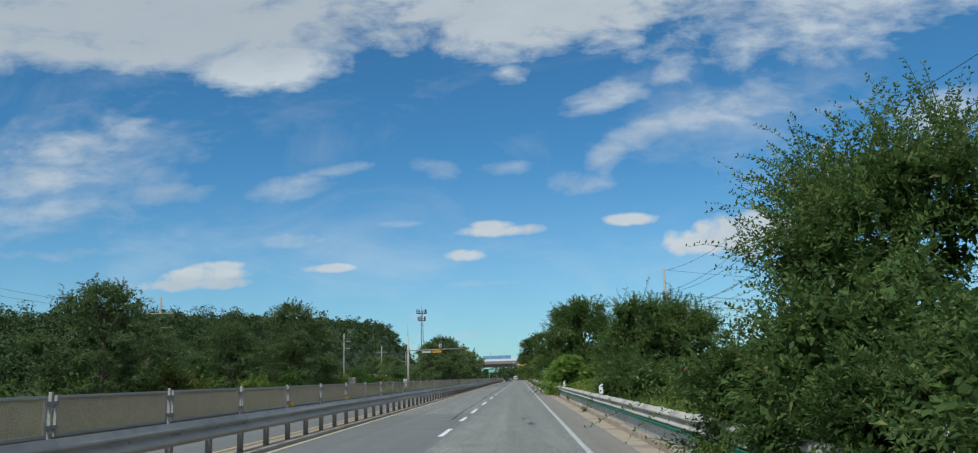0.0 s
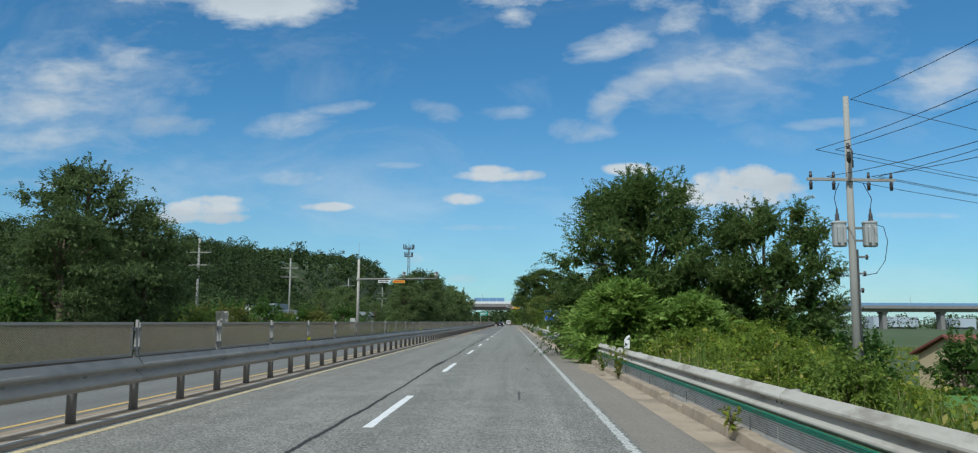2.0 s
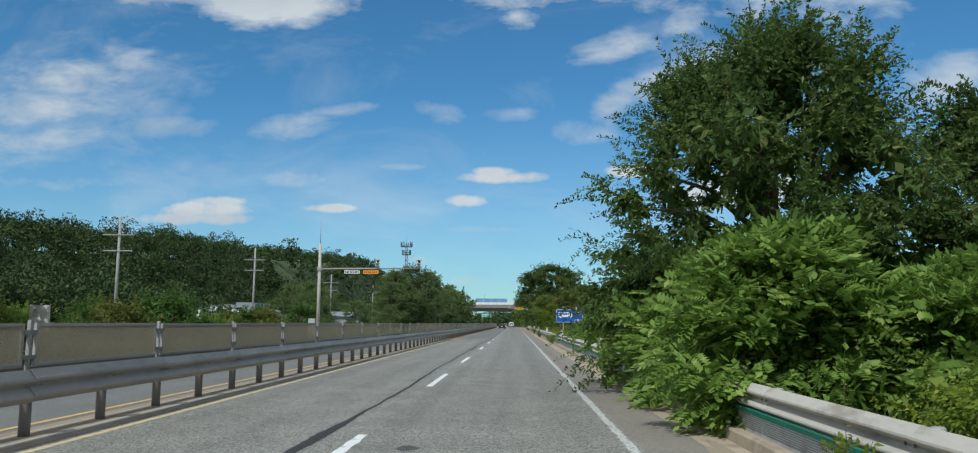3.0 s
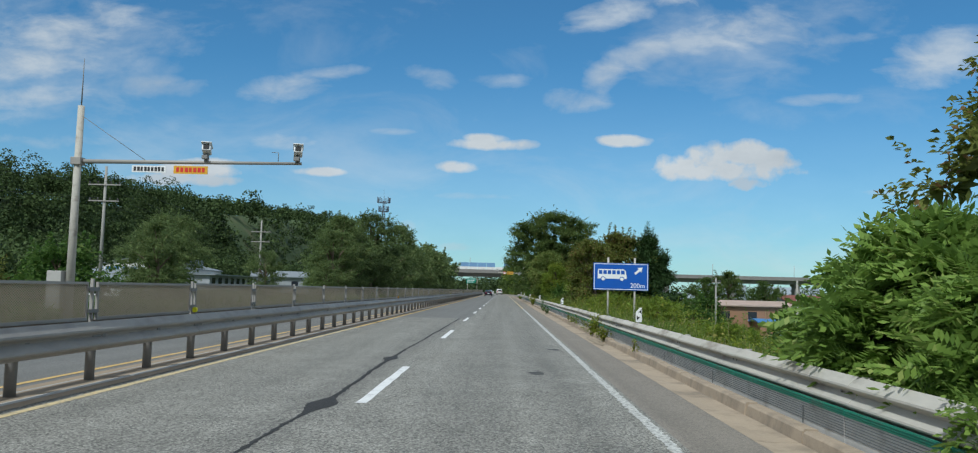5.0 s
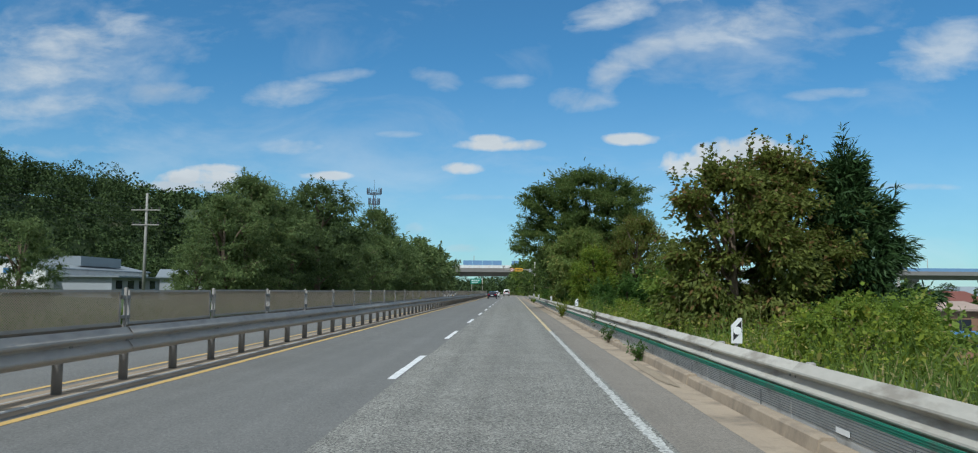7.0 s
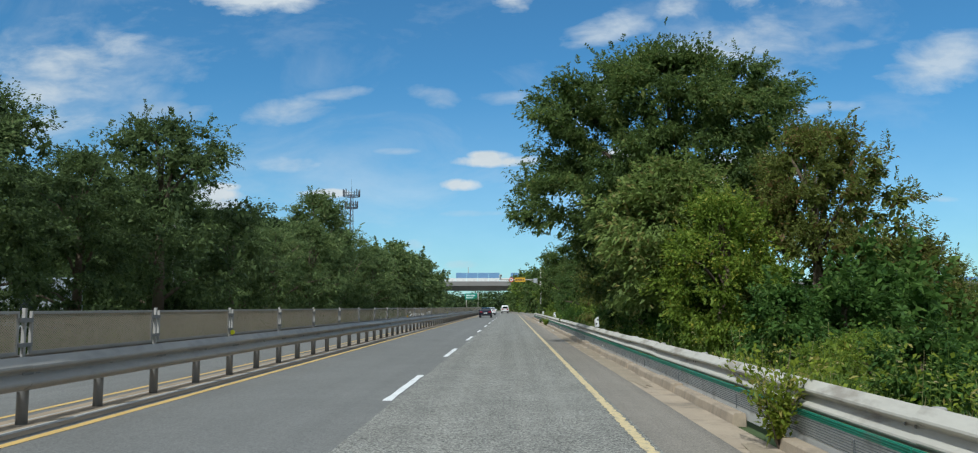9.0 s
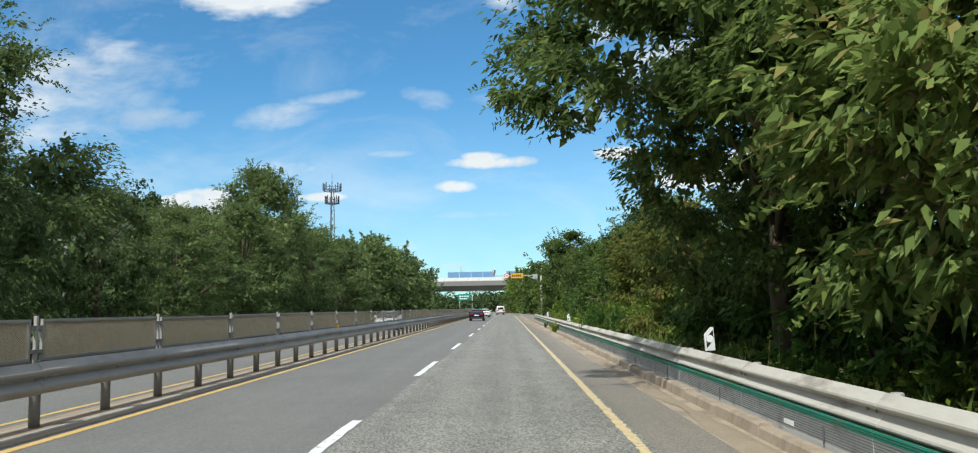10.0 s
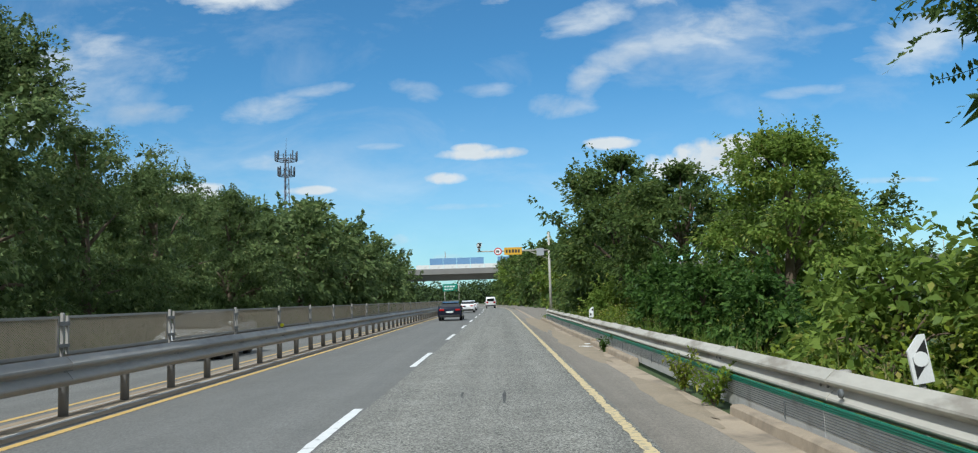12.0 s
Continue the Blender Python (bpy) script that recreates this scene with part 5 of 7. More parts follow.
LEFT_MIDDLE = [(-19.4, 186, 1, 0.42, 0.5), (-20.2, 193, 3, 0.78, 2.5), (-20.6, 199, 0, 0.98, 1.5), (-22, 207, 5, 1.0, 3.5), (-21, 214, 5, 0.86, 0.9), (-20.5, 222, 5, 1.2, 5.5), (-24, 229, 5, 1.0, 0.1), (-21, 236, 5, 0.78, 4.1), (-20.5, 245, 2, 0.78, 2.2), (-23, 251, 3, 0.86, 1.1), (-20.5, 258, 0, 0.95, 3.3), (-22.0, 267, 0, 1.36, 0.7), (-21.5, 276, 1, 1.06, 5.1), (-22, 286, 3, 1.03, 2.7)]
LEFT_FAR = [(-20.5, 296, 0, 1.0, 4.7), (-22, 307, 1, 1.04, 0.4), (-20.5, 318, 2, 1.12, 1.9), (-22.5, 330, 3, 1.3, 3.9), (-20.5, 343, 0, 1.2, 5.9), (-22, 357, 1, 1.1, 1.2), (-20.5, 372, 2, 1.2, 2.4), (-22, 388, 3, 1.1, 0.3), (-20.5, 405, 0, 1.05, 4.4), (-22, 424, 1, 1.05, 3.1), (-21, 445, 2, 1.1, 2.0), (-22, 466, 3, 1.1, 1.0)]
for (x, y, k, s, rz) in LEFT_NEAR + LEFT_MIDDLE + LEFT_FAR:
    tree(x, y, (left if y < 300 else left_far)[k], ("green feathery tree with shade-darkened leaves" if k > 3 else "green leafy tree") + " across the road below the hill", rz=rz, scale=s, group="far side trees")
bush_f = [tree_meshes(80 + k, 3.0, 2.4, "broad", mt, 60, 60, 0.19, 0.0, "bush", spread=0.6, shoots=12, fill=10) for k, mt in enumerate(("hedge", "lime_leaf", "autumn"))]
for k in range(60):
    y = 4 + k * 2.3 + (k * 37 % 5)
    tree(-18.8 - (k * 53 % 9) * 1.7, y, bush_f[(0, 1, 0, 2, 0)[k % 5]], ("dense green", "yellow-green", "dense green", "olive", "dense green")[k % 5] + " bushy scrub along the far verge", "bush", k * 1.7, 0.62 + 0.1 * (k * 31 % 5), group="far verge bushes", category="bush")


def build_forest():
    """Trees of the far hill, too many to count: crowns of leaf tufts on the slope."""
    rng = np.random.default_rng(90)
    allq = []
    for k in range(2100):
        y = rng.uniform(60, 640)
        x = -30 - rng.uniform(0, 1) ** 0.8 * 95
        if k >= 1350:
            # the slope that faces the road
            x, y = rng.uniform(-104, -60), rng.uniform(130, 345)
        if -76 < x < -42 and 222 < y < 275:
            continue
        if 150 < y < 222 and x > -0.66 * (y - 124):
            continue
        if y < 262 and x > -46:
            continue
        z = ground_z(x, y)
        h = rng.uniform(4.0, 8.0) + 4.5 * rng.uniform() ** 3
        r = rng.uniform(2.0, 3.9)
        # a crown of several billows, each with its own lit top
        n, lobes, leaf = (270, 8, 0.47) if y < 330 else (110, 6, 0.9)
        mid = unit(rng.normal(size=(lobes, 3))) * rng.uniform(0.25, 0.8, (lobes, 1)) * np.array([r, r, h * 0.42])
        size = rng.uniform(0.32, 0.6, lobes) * r
        o = np.arange(n) % lobes
        d = unit(rng.normal(size=(n, 3)) + np.array([0, 0, 0.35]))
        base = np.array([x, y, z + h * 0.52]) + mid[o] + d * size[o][:, None] * np.array([1, 1, 0.7]) * rng.uniform(0.7, 1.05, (n, 1))
        allq.append(kites(rng, base, d * 0.35 + rng.normal(size=(n, 3)) * 0.6, rng.uniform(0.6, 1.25, n) * leaf, 0.85, 0.3))
    for _ in range(420):
        # beyond the viaduct and at the far edge of the fields
        if rng.uniform() < 0.45:
            x, y = rng.uniform(-60, 40), rng.uniform(545, 760)
            if abs(x + 7) < 12 and y < 575:
                continue
        else:
            x, y = rng.uniform(20, 420), rng.uniform(500, 620)
        h, r, n = rng.uniform(5, 9), rng.uniform(2.5, 4), 120
        d = unit(rng.normal(size=(n, 3)))
        base = np.array([x, y, ground_z(x, y) + h * 0.5]) + d * np.array([r, r, h * 0.5]) * rng.uniform(0.75, 1.05, (n, 1))
        allq.append(kites(rng, base, d + rng.normal(size=(n, 3)) * 0.5, rng.uniform(0.7, 1.4, n), 0.7, 0.3))
    for _ in range(110):
        # taller trees where the hill runs out, and across the end of the straight
        if rng.uniform() < 0.6:
            x, y, h = rng.uniform(-52, -27), rng.uniform(300, 600), rng.uniform(7, 13)
        else:
            x, y, h = rng.uniform(-20, 9), rng.uniform(580, 640), rng.uniform(8, 11)
        r, n = rng.uniform(2.5, 4.2), 120
        d = unit(rng.normal(size=(n, 3)))
        base = np.array([x, y, ground_z(x, y) + h * 0.5]) + d * np.array([r, r, h * 0.5]) * rng.uniform(0.7, 1.05, (n, 1))
        allq.append(kites(rng, base, d + rng.normal(size=(n, 3)) * 0.5, rng.uniform(0.7, 1.4, n), 0.7, 0.3))
    for _ in range(90):
        # wood close to the road beyond the viaduct
        x, y = (rng.uniform(-42, -15) if rng.uniform() < 0.55 else rng.uniform(4, 30)), rng.uniform(500, 640)
        h, r, n = rng.uniform(5, 8), rng.uniform(2.5, 4), 120
        d = unit(rng.normal(size=(n, 3)))
        base = np.array([x, y, ground_z(x, y) + h * 0.5]) + d * np.array([r, r, h * 0.5]) * rng.uniform(0.75, 1.05, (n, 1))
        allq.append(kites(rng, base, d + rng.normal(size=(n, 3)) * 0.5, rng.uniform(0.7, 1.4, n), 0.7, 0.3))
    co = np.concatenate(allq)
    one("forest", quads_mesh("forest", co, M["forest"]), "dense dark green wood covering the far hill", "forest", kind="stuff")


build_forest()


def build_weeds():
    """Grass and weeds of the verge beyond the guardrail."""
    rng = np.random.default_rng(95)
    n = 46000
    y = rng.uniform(-4, 300, n)
    x = 3.55 + np.abs(rng.normal(0, 2.6, n))
    z = np.array([ground_z(a, b) for a, b in zip(x, y)])
    base = np.stack([x, y, z], 1)
    patchy = np.array([noise.noise(Vector((a * 0.35, b * 0.22, 3.0))) for a, b in zip(x, y)])
    h = (0.35 + 0.55 * np.clip(patchy + 0.5, 0, 1.2)) * rng.uniform(0.6, 1.25, n) * np.clip((x - 3.3) * 1.2, 0.55, 1)
    ax = np.stack([rng.normal(0, 0.32, n), rng.normal(0, 0.32, n), np.ones(n)], 1)
    one("grass", quads_mesh("grass", kites(rng, base, ax, h, 0.05, 0.12), M["grass"]), "tall uneven grass on the verge", "grass", kind="stuff")
    n = 105000
    y = rng.uniform(-4, 300, n)
    x = 3.6 + np.abs(rng.normal(0, 3.0, n))
    z = np.array([ground_z(a, b) for a, b in zip(x, y)])
    patchy = np.array([noise.noise(Vector((a * 0.3, b * 0.18, 9.0))) for a, b in zip(x, y)])
    top = 0.35 + 0.95 * np.clip(patchy * 1.4 + 0.35, 0, 1.2)
    base = np.stack([x, y, z + rng.uniform(0.15, 1.0, n) * top * np.clip((x - 3.3) * 0.9, 0.5, 1)], 1)
    ax = rng.normal(size=(n, 3)) + np.array([0, 0, 0.5])
    one("weeds", quads_mesh("weeds", kites(rng, base, ax, rng.uniform(0.05, 0.145, n), 0.5, 0.25), M["weed"]), "leafy green weeds and vines on the verge", "weeds", kind="stuff")
    # tall flowering stalks that stand above the rest
    n, m = 900, 22
    y = rng.uniform(20, 300, n)
    x = 3.75 + np.abs(rng.normal(0, 1.5, n))
    foot = np.stack([x, y, np.array([ground_z(a, b) for a, b in zip(x, y)])], 1)
    tall = rng.uniform(0.7, 1.55, n) * np.clip((x - 3.2) * 1.3, 0.6, 1)
    lean = np.stack([rng.normal(0, 0.10, n), rng.normal(0, 0.10, n), np.ones(n)], 1)
    wide = np.tile(np.array([[0.006, 0.003, 0.0]]), (n, 1))
    top = foot + lean * tall[:, None]
    stems = np.stack([foot - wide, foot + wide, top + wide * 0.5, top - wide * 0.5], 1)
    f = rng.uniform(0.2, 1.0, (n, m)) ** 0.8
    base = (foot[:, None, :] + lean[:, None, :] * (tall[:, None] * f)[:, :, None]).reshape(-1, 3)
    out = unit(rng.normal(size=(n * m, 3)) * np.array([1, 1, 0.25]) + np.array([0, 0, 0.45]))
    blades = kites(rng, base, out, rng.uniform(0.05, 0.13, n * m) * (1.25 - 0.75 * f.reshape(-1)), 0.34, 0.3)
    one("weed_stalks", quads_mesh("weed_stalks", np.concatenate([stems, blades]), M["grass"]), "tall yellowish weed stalks on the verge", "weeds", kind="stuff")
    n = 30000
    y = rng.uniform(20, 330, n)
    x = rng.uniform(8, 75, n)
    z = np.array([ground_z(a, b) for a, b in zip(x, y)])
    base = np.stack([x, y, z], 1)
    ax = np.stack([rng.normal(0, 0.5, n), rng.normal(0, 0.5, n), np.ones(n)], 1)
    one("field_plants", quads_mesh("field_plants", kites(rng, base, ax, rng.uniform(0.3, 0.9, n), 0.4, 0.3), M["weed"]), "green field plants below the embankment", "plants", kind="stuff")
    n = 16000
    y = rng.uniform(-5, 330, n)
    x = -16.6 - np.abs(rng.normal(0, 2.0, n))
    base = np.stack([x, y, np.array([ground_z(a, b) for a, b in zip(x, y)])], 1)
    ax = np.stack([rng.normal(0, 0.4, n), rng.normal(0, 0.4, n), np.ones(n)], 1)
    one("far_grass", quads_mesh("far_grass", kites(rng, base, ax, rng.uniform(0.4, 1.1, n), 0.25, 0.2), M["grass"]), "grass and weeds on the far verge", "grass", kind="stuff")


build_weeds()


def weed_tuft(x, y, h, r, n, seed, mat="weed", z=0.0):
    rng = np.random.default_rng(seed)
    stems = max(5, n // 26)
    a, rr = rng.uniform(0, 2 * math.pi, stems), rng.uniform(0.2, 1, stems) * r
    tips = np.stack([np.cos(a) * rr, np.sin(a) * rr, h * rng.uniform(0.55, 1.0, stems)], 1)
    o = rng.integers(0, stems, n)
    f = rng.uniform(0.15, 1, n)
    base = tips[o] * np.stack([f ** 1.3, f ** 1.3, f], 1) + rng.normal(0, 0.03, (n, 3))
    base[:, 2] = np.maximum(base[:, 2], 0.02)
    t = thing("weed", "straggly green weed growing from the gutter joint", "weed", (x, y, z), "gutter weeds")
    part("leaves", quads_mesh("leaves", kites(rng, base, tips[o] + rng.normal(size=(n, 3)) * 0.7, rng.uniform(0.05, 0.12, n), 0.42, 0.2), M[mat]), t)
    for q in tips[:9]:
        bm = bmesh.new()
        tube(bm, [(0, 0, -0.01), tuple(q * np.array([0.35, 0.35, 0.5])), tuple(q)], [0.008, 0.006, 0.003], 4)
        part("stem", finish(bm, "stem", M["bark"]), t)


# weed tufts in the gutter: x, y, height, radius, leaves, material, base
TUFTS_NEAR = [(2.96, 62.2, 0.95, 0.32, 420, "weed", 0), (2.95, 66.0, 0.7, 0.4, 300, "vine", 0), (3.0, 123.0, 0.62, 0.42, 420, "weed", 0), (3.05, 126.4, 0.85, 0.75, 1000, "weed", 0), (2.9, 38, 0.28, 0.2, 120, "weed", 0), (2.95, 9.2, 0.35, 0.4, 300, "vine", 0), (3.0, 133.8, 0.42, 0.12, 60, "weed", 0.14), (3.0, 135.4, 0.3, 0.1, 60, "weed", 0.14), (3.0, 137.4, 0.4, 0.1, 46, "weed", 0.14), (3.0, 117.2, 0.3, 0.1, 50, "weed", 0.14), (2.95, 50.5, 0.3, 0.15, 90, "weed", 0.14)]
TUFTS_FAR = [(2.98, 184.0, 1.15, 0.6, 1300, "weed", 0), (2.9, 154.7, 0.5, 0.3, 260, "hedge", 0), (3.3, 167.5, 1.3, 0.5, 520, "hedge", 0), (2.95, 161.0, 0.6, 0.3, 260, "hedge", 0), (3.0, 244.8, 0.62, 0.5, 620, "vine", 0), (3.0, 246.6, 0.7, 0.4, 460, "weed", 0), (2.95, 256.5, 0.5, 0.3, 260, "hedge", 0)]
for k, (x, y, h, r, n, m, z) in enumerate(TUFTS_NEAR + TUFTS_FAR):
    weed_tuft(x, y, h, r, n, 200 + k, m, z)

# ---- signs, gantries, poles ----


def sign_bus():
    t = thing("bus_stop_sign", "blue bus stop sign with white bus and arrow", "road sign", (4.95, 133.3, ground_z(5, 133.3)))
    zb = 1.67 - ground_z(5, 132.86)
    w, h = 1.21, 1.19
    for x in (-0.55, 0.62):
        part("post", bm_tube("post", M["galv_light"], [(0, 0, -0.3), (0, 0, zb + h + 0.25)], 0.045, 10), t, (x, 0.07, 0))
    part("panel", bm_box("panel", M["sign_blue"], -w, w, -0.02, 0.02, zb, zb + h, bevel=0.012), t)
    for i, d in enumerate(((-w + 0.03, w - 0.03, 0.03, 0.055), (-w + 0.03, w - 0.03, h - 0.055, h - 0.03), (-w + 0.03, -w + 0.055, 0.055, h - 0.055), (w - 0.055, w - 0.03, 0.055, h - 0.055))):
        part("border", bm_box("border", M["sign_white"], d[0], d[1], -0.0245, -0.0205, zb + d[2], zb + d[3]), t)
    # bus outline
    body = [(-1.02, 0.50), (-1.02, 0.86), (-0.98, 0.92), (0.13, 0.92), (0.20, 0.86), (0.25, 0.62), (0.25, 0.50)]
    part("bus_body", mesh_from("bus_body", [(x, 0, z) for x, z in body], [tuple(range(7))], M["sign_white"]), t, (0, -0.0245, zb))
    for k in range(6):
        x = -0.97 + k * 0.195
        part("bus_window", mesh_from("bus_window", [(x, 0, 0.70), (x + 0.155, 0, 0.70), (x + 0.15, 0, 0.87), (x, 0, 0.87)], [(0, 1, 2, 3)], M["sign_blue"]), t, (0, -0.028, zb))
    for x in (-0.78, 0.04):
        part("bus_wheel", mesh_from("bus_wheel", [(x + 0.105 * math.cos(q), 0, 0.49 + 0.105 * math.sin(q)) for q in (6.283 * k / 18 for k in range(18))], [tuple(range(18))], M["sign_blue"]), t, (0, -0.028, zb))
        part("bus_wheel", mesh_from("bus_wheel", [(x + 0.075 * math.cos(q), 0, 0.49 + 0.075 * math.sin(q)) for q in (6.283 * k / 18 for k in range(18))], [tuple(range(18))], M["sign_white"]), t, (0, -0.031, zb))
    a = 0.7
    arrow = [(-0.22, -0.05), (0.03, -0.05), (0.03, -0.13), (0.22, 0.0), (0.03, 0.13), (0.03, 0.05), (-0.22, 0.05)]
    rot = [(x * math.cos(a) - z * math.sin(a) + 0.78, x * math.sin(a) + z * math.cos(a) + 0.88) for x, z in arrow]
    part("arrow", mesh_from("arrow", [(x, 0, z) for x, z in rot], [(0, 1, 5, 6), (2, 3, 4), (1, 2, 4, 5)], M["sign_white"]), t, (0, -0.0245, zb))
    cu = bpy.data.curves.new("distance_text", "FONT")
    cu.body, cu.size, cu.extrude, cu.align_x = "200m", 0.29, 0.001, "RIGHT"
    cu.materials.append(M["sign_white"])
    part("distance_text", cu, t, (1.06, -0.0225, zb + 0.12), "", (math.pi / 2, 0, 0))


sign_bus()


def text_bars(parent, x0, x1, z, h, n, mat, y, seed):
    rng = np.random.default_rng(seed)
    step = (x1 - x0) / n
    for k in range(n):
        w = step * rng.uniform(0.6, 0.8)
        part("text_bar", bm_box("text_bar", mat, x0 + k * step, x0 + k * step + w, y - 0.003, y, z - h / 2, z + h / 2), parent)


def traffic_camera(parent, x, z, s=1.0):
    c = part("camera_housing", bm_box("camera_housing", M["white_plastic"], -0.16 * s, 0.16 * s, -0.42 * s, 0.12 * s, 0.30 * s, 0.58 * s, bevel=0.03 * s), parent, (x, 0, z), "white camera housing", (radians(-14), 0, 0.25))
    part("hood", bm_box("hood", M["white_plastic"], -0.19 * s, 0.19 * s, -0.52 * s, 0.14 * s, 0.585 * s, 0.61 * s), c)
    part("lens", bm_box("lens", M["black"], -0.11 * s, 0.11 * s, -0.43 * s, -0.421 * s, 0.34 * s, 0.54 * s), c)
    part("bracket", bm_box("bracket", M["galv_dark"], -0.07 * s, 0.07 * s, -0.07 * s, 0.07 * s, 0.0, 0.30 * s), parent, (x, 0, z))
    part("lamp_box", bm_box("lamp_box", M["galv_dark"], -0.11 * s, 0.11 * s, -0.25 * s, -0.07 * s, 0.07 * s, 0.22 * s, bevel=0.02), parent, (x, 0, z))


def gantry_left():
    gz = ground_z(-16.6, 127.9)
    t = thing("camera_gantry", "grey steel mast arm with two cameras and small signs", "gantry", (-16.6, 127.9, gz))
    part("mast", bm_tube("mast", M["galv_light"], [(0, 0, -0.2), (0, 0, 8.25)], [0.17, 0.12], 14), t)
    part("lightning_rod", bm_tube("lightning_rod", M["galv_dark"], [(0, 0, 8.2), (0, 0, 10.1)], [0.03, 0.012], 6), t)
    part("arm", bm_tube("arm", M["galv"], [(0, 0, 6.1), (4.2, 0, 6.15), (8.6, 0, 6.2)], [0.085, 0.07, 0.055], 10), t)
    part("stay", bm_tube("stay", M["galv_dark"], [(0, 0, 7.9), (2.6, 0, 6.2)], 0.012, 5), t)
    part("flange", bm_box("flange", M["galv"], -0.2, 0.2, -0.2, 0.2, 5.95, 6.25, bevel=0.03), t)
    part("control_box", bm_box("control_box", M["concrete_grey"], -0.75, -0.2, -0.3, 0.2, 0.5, 1.9, bevel=0.02), t)
    traffic_camera(t, 4.95, 6.2)
    traffic_camera(t, 8.45, 6.2)
    part("aerial", bm_tube("aerial", M["galv_dark"], [(7.7, 0, 6.2), (7.7, 0, 6.6), (7.45, 0, 6.62)], 0.015, 5), t)
    part("sign_plate", bm_box("sign_plate", M["sign_white"], 2.15, 3.45, -0.11, -0.08, 5.72, 5.98), t, (0, 0, 0), "white sign with dark writing")
    text_bars(t, 2.22, 3.42, 5.85, 0.16, 9, M["wire"], -0.114, 1)
    part("sign_plate", bm_box("sign_plate", M["sign_orange"], 3.75, 5.05, -0.11, -0.08, 5.70, 6.0), t, (0, 0, 0), "orange sign with dark writing")
    text_bars(t, 3.85, 5.0, 5.85, 0.17, 7, M["sign_red"], -0.114, 2)


gantry_left()


def gantry_right():
    t = thing("speed_camera_gantry", "pale mast arm with a camera, limit sign and orange sign", "gantry", (5.0, 312.0, 0))
    part("mast", bm_tube("mast", M["galv_light"], [(0, 0, -0.3), (0, 0, 7.8)], [0.14, 0.10], 12), t)
    part("arm", bm_tube("arm", M["galv_light"], [(0, 0, 6.1), (-6.9, 0, 6.15)], [0.09, 0.06], 10), t)
    part("stay", bm_tube("stay", M["galv_light"], [(0, 0, 5.2), (-2.0, 0, 6.1)], 0.035, 6), t)
    traffic_camera(t, -6.7, 6.2, 1.1)
    part("sign_plate", bm_box("sign_plate", M["sign_orange"], -4.3, -2.6, -0.13, -0.09, 5.75, 6.45), t, (0, 0, 0), "orange sign with dark writing")
    text_bars(t, -4.15, -2.7, 6.1, 0.3, 5, M["wire"], -0.134, 3)
    for r, m, y in ((0.37, "sign_red", -0.13), (0.27, "sign_white", -0.15)):
        outline = [(-4.9 + r * math.cos(q), 6.1 + r * math.sin(q)) for q in (2 * math.pi * k / 24 for k in range(24))]
        part("limit_disc", finish(flat_prism(outline, y, y + 0.019), "limit_disc", M[m]), t, (0, 0, 0), "round red-bordered limit sign")
    text_bars(t, -5.06, -4.74, 6.1, 0.22, 2, M["wire"], -0.153, 4)
    part("speed_display", bm_box("speed_display", M["wall_grey"], -1.2, -0.5, -0.12, -0.06, 5.6, 6.3), t)


gantry_right()


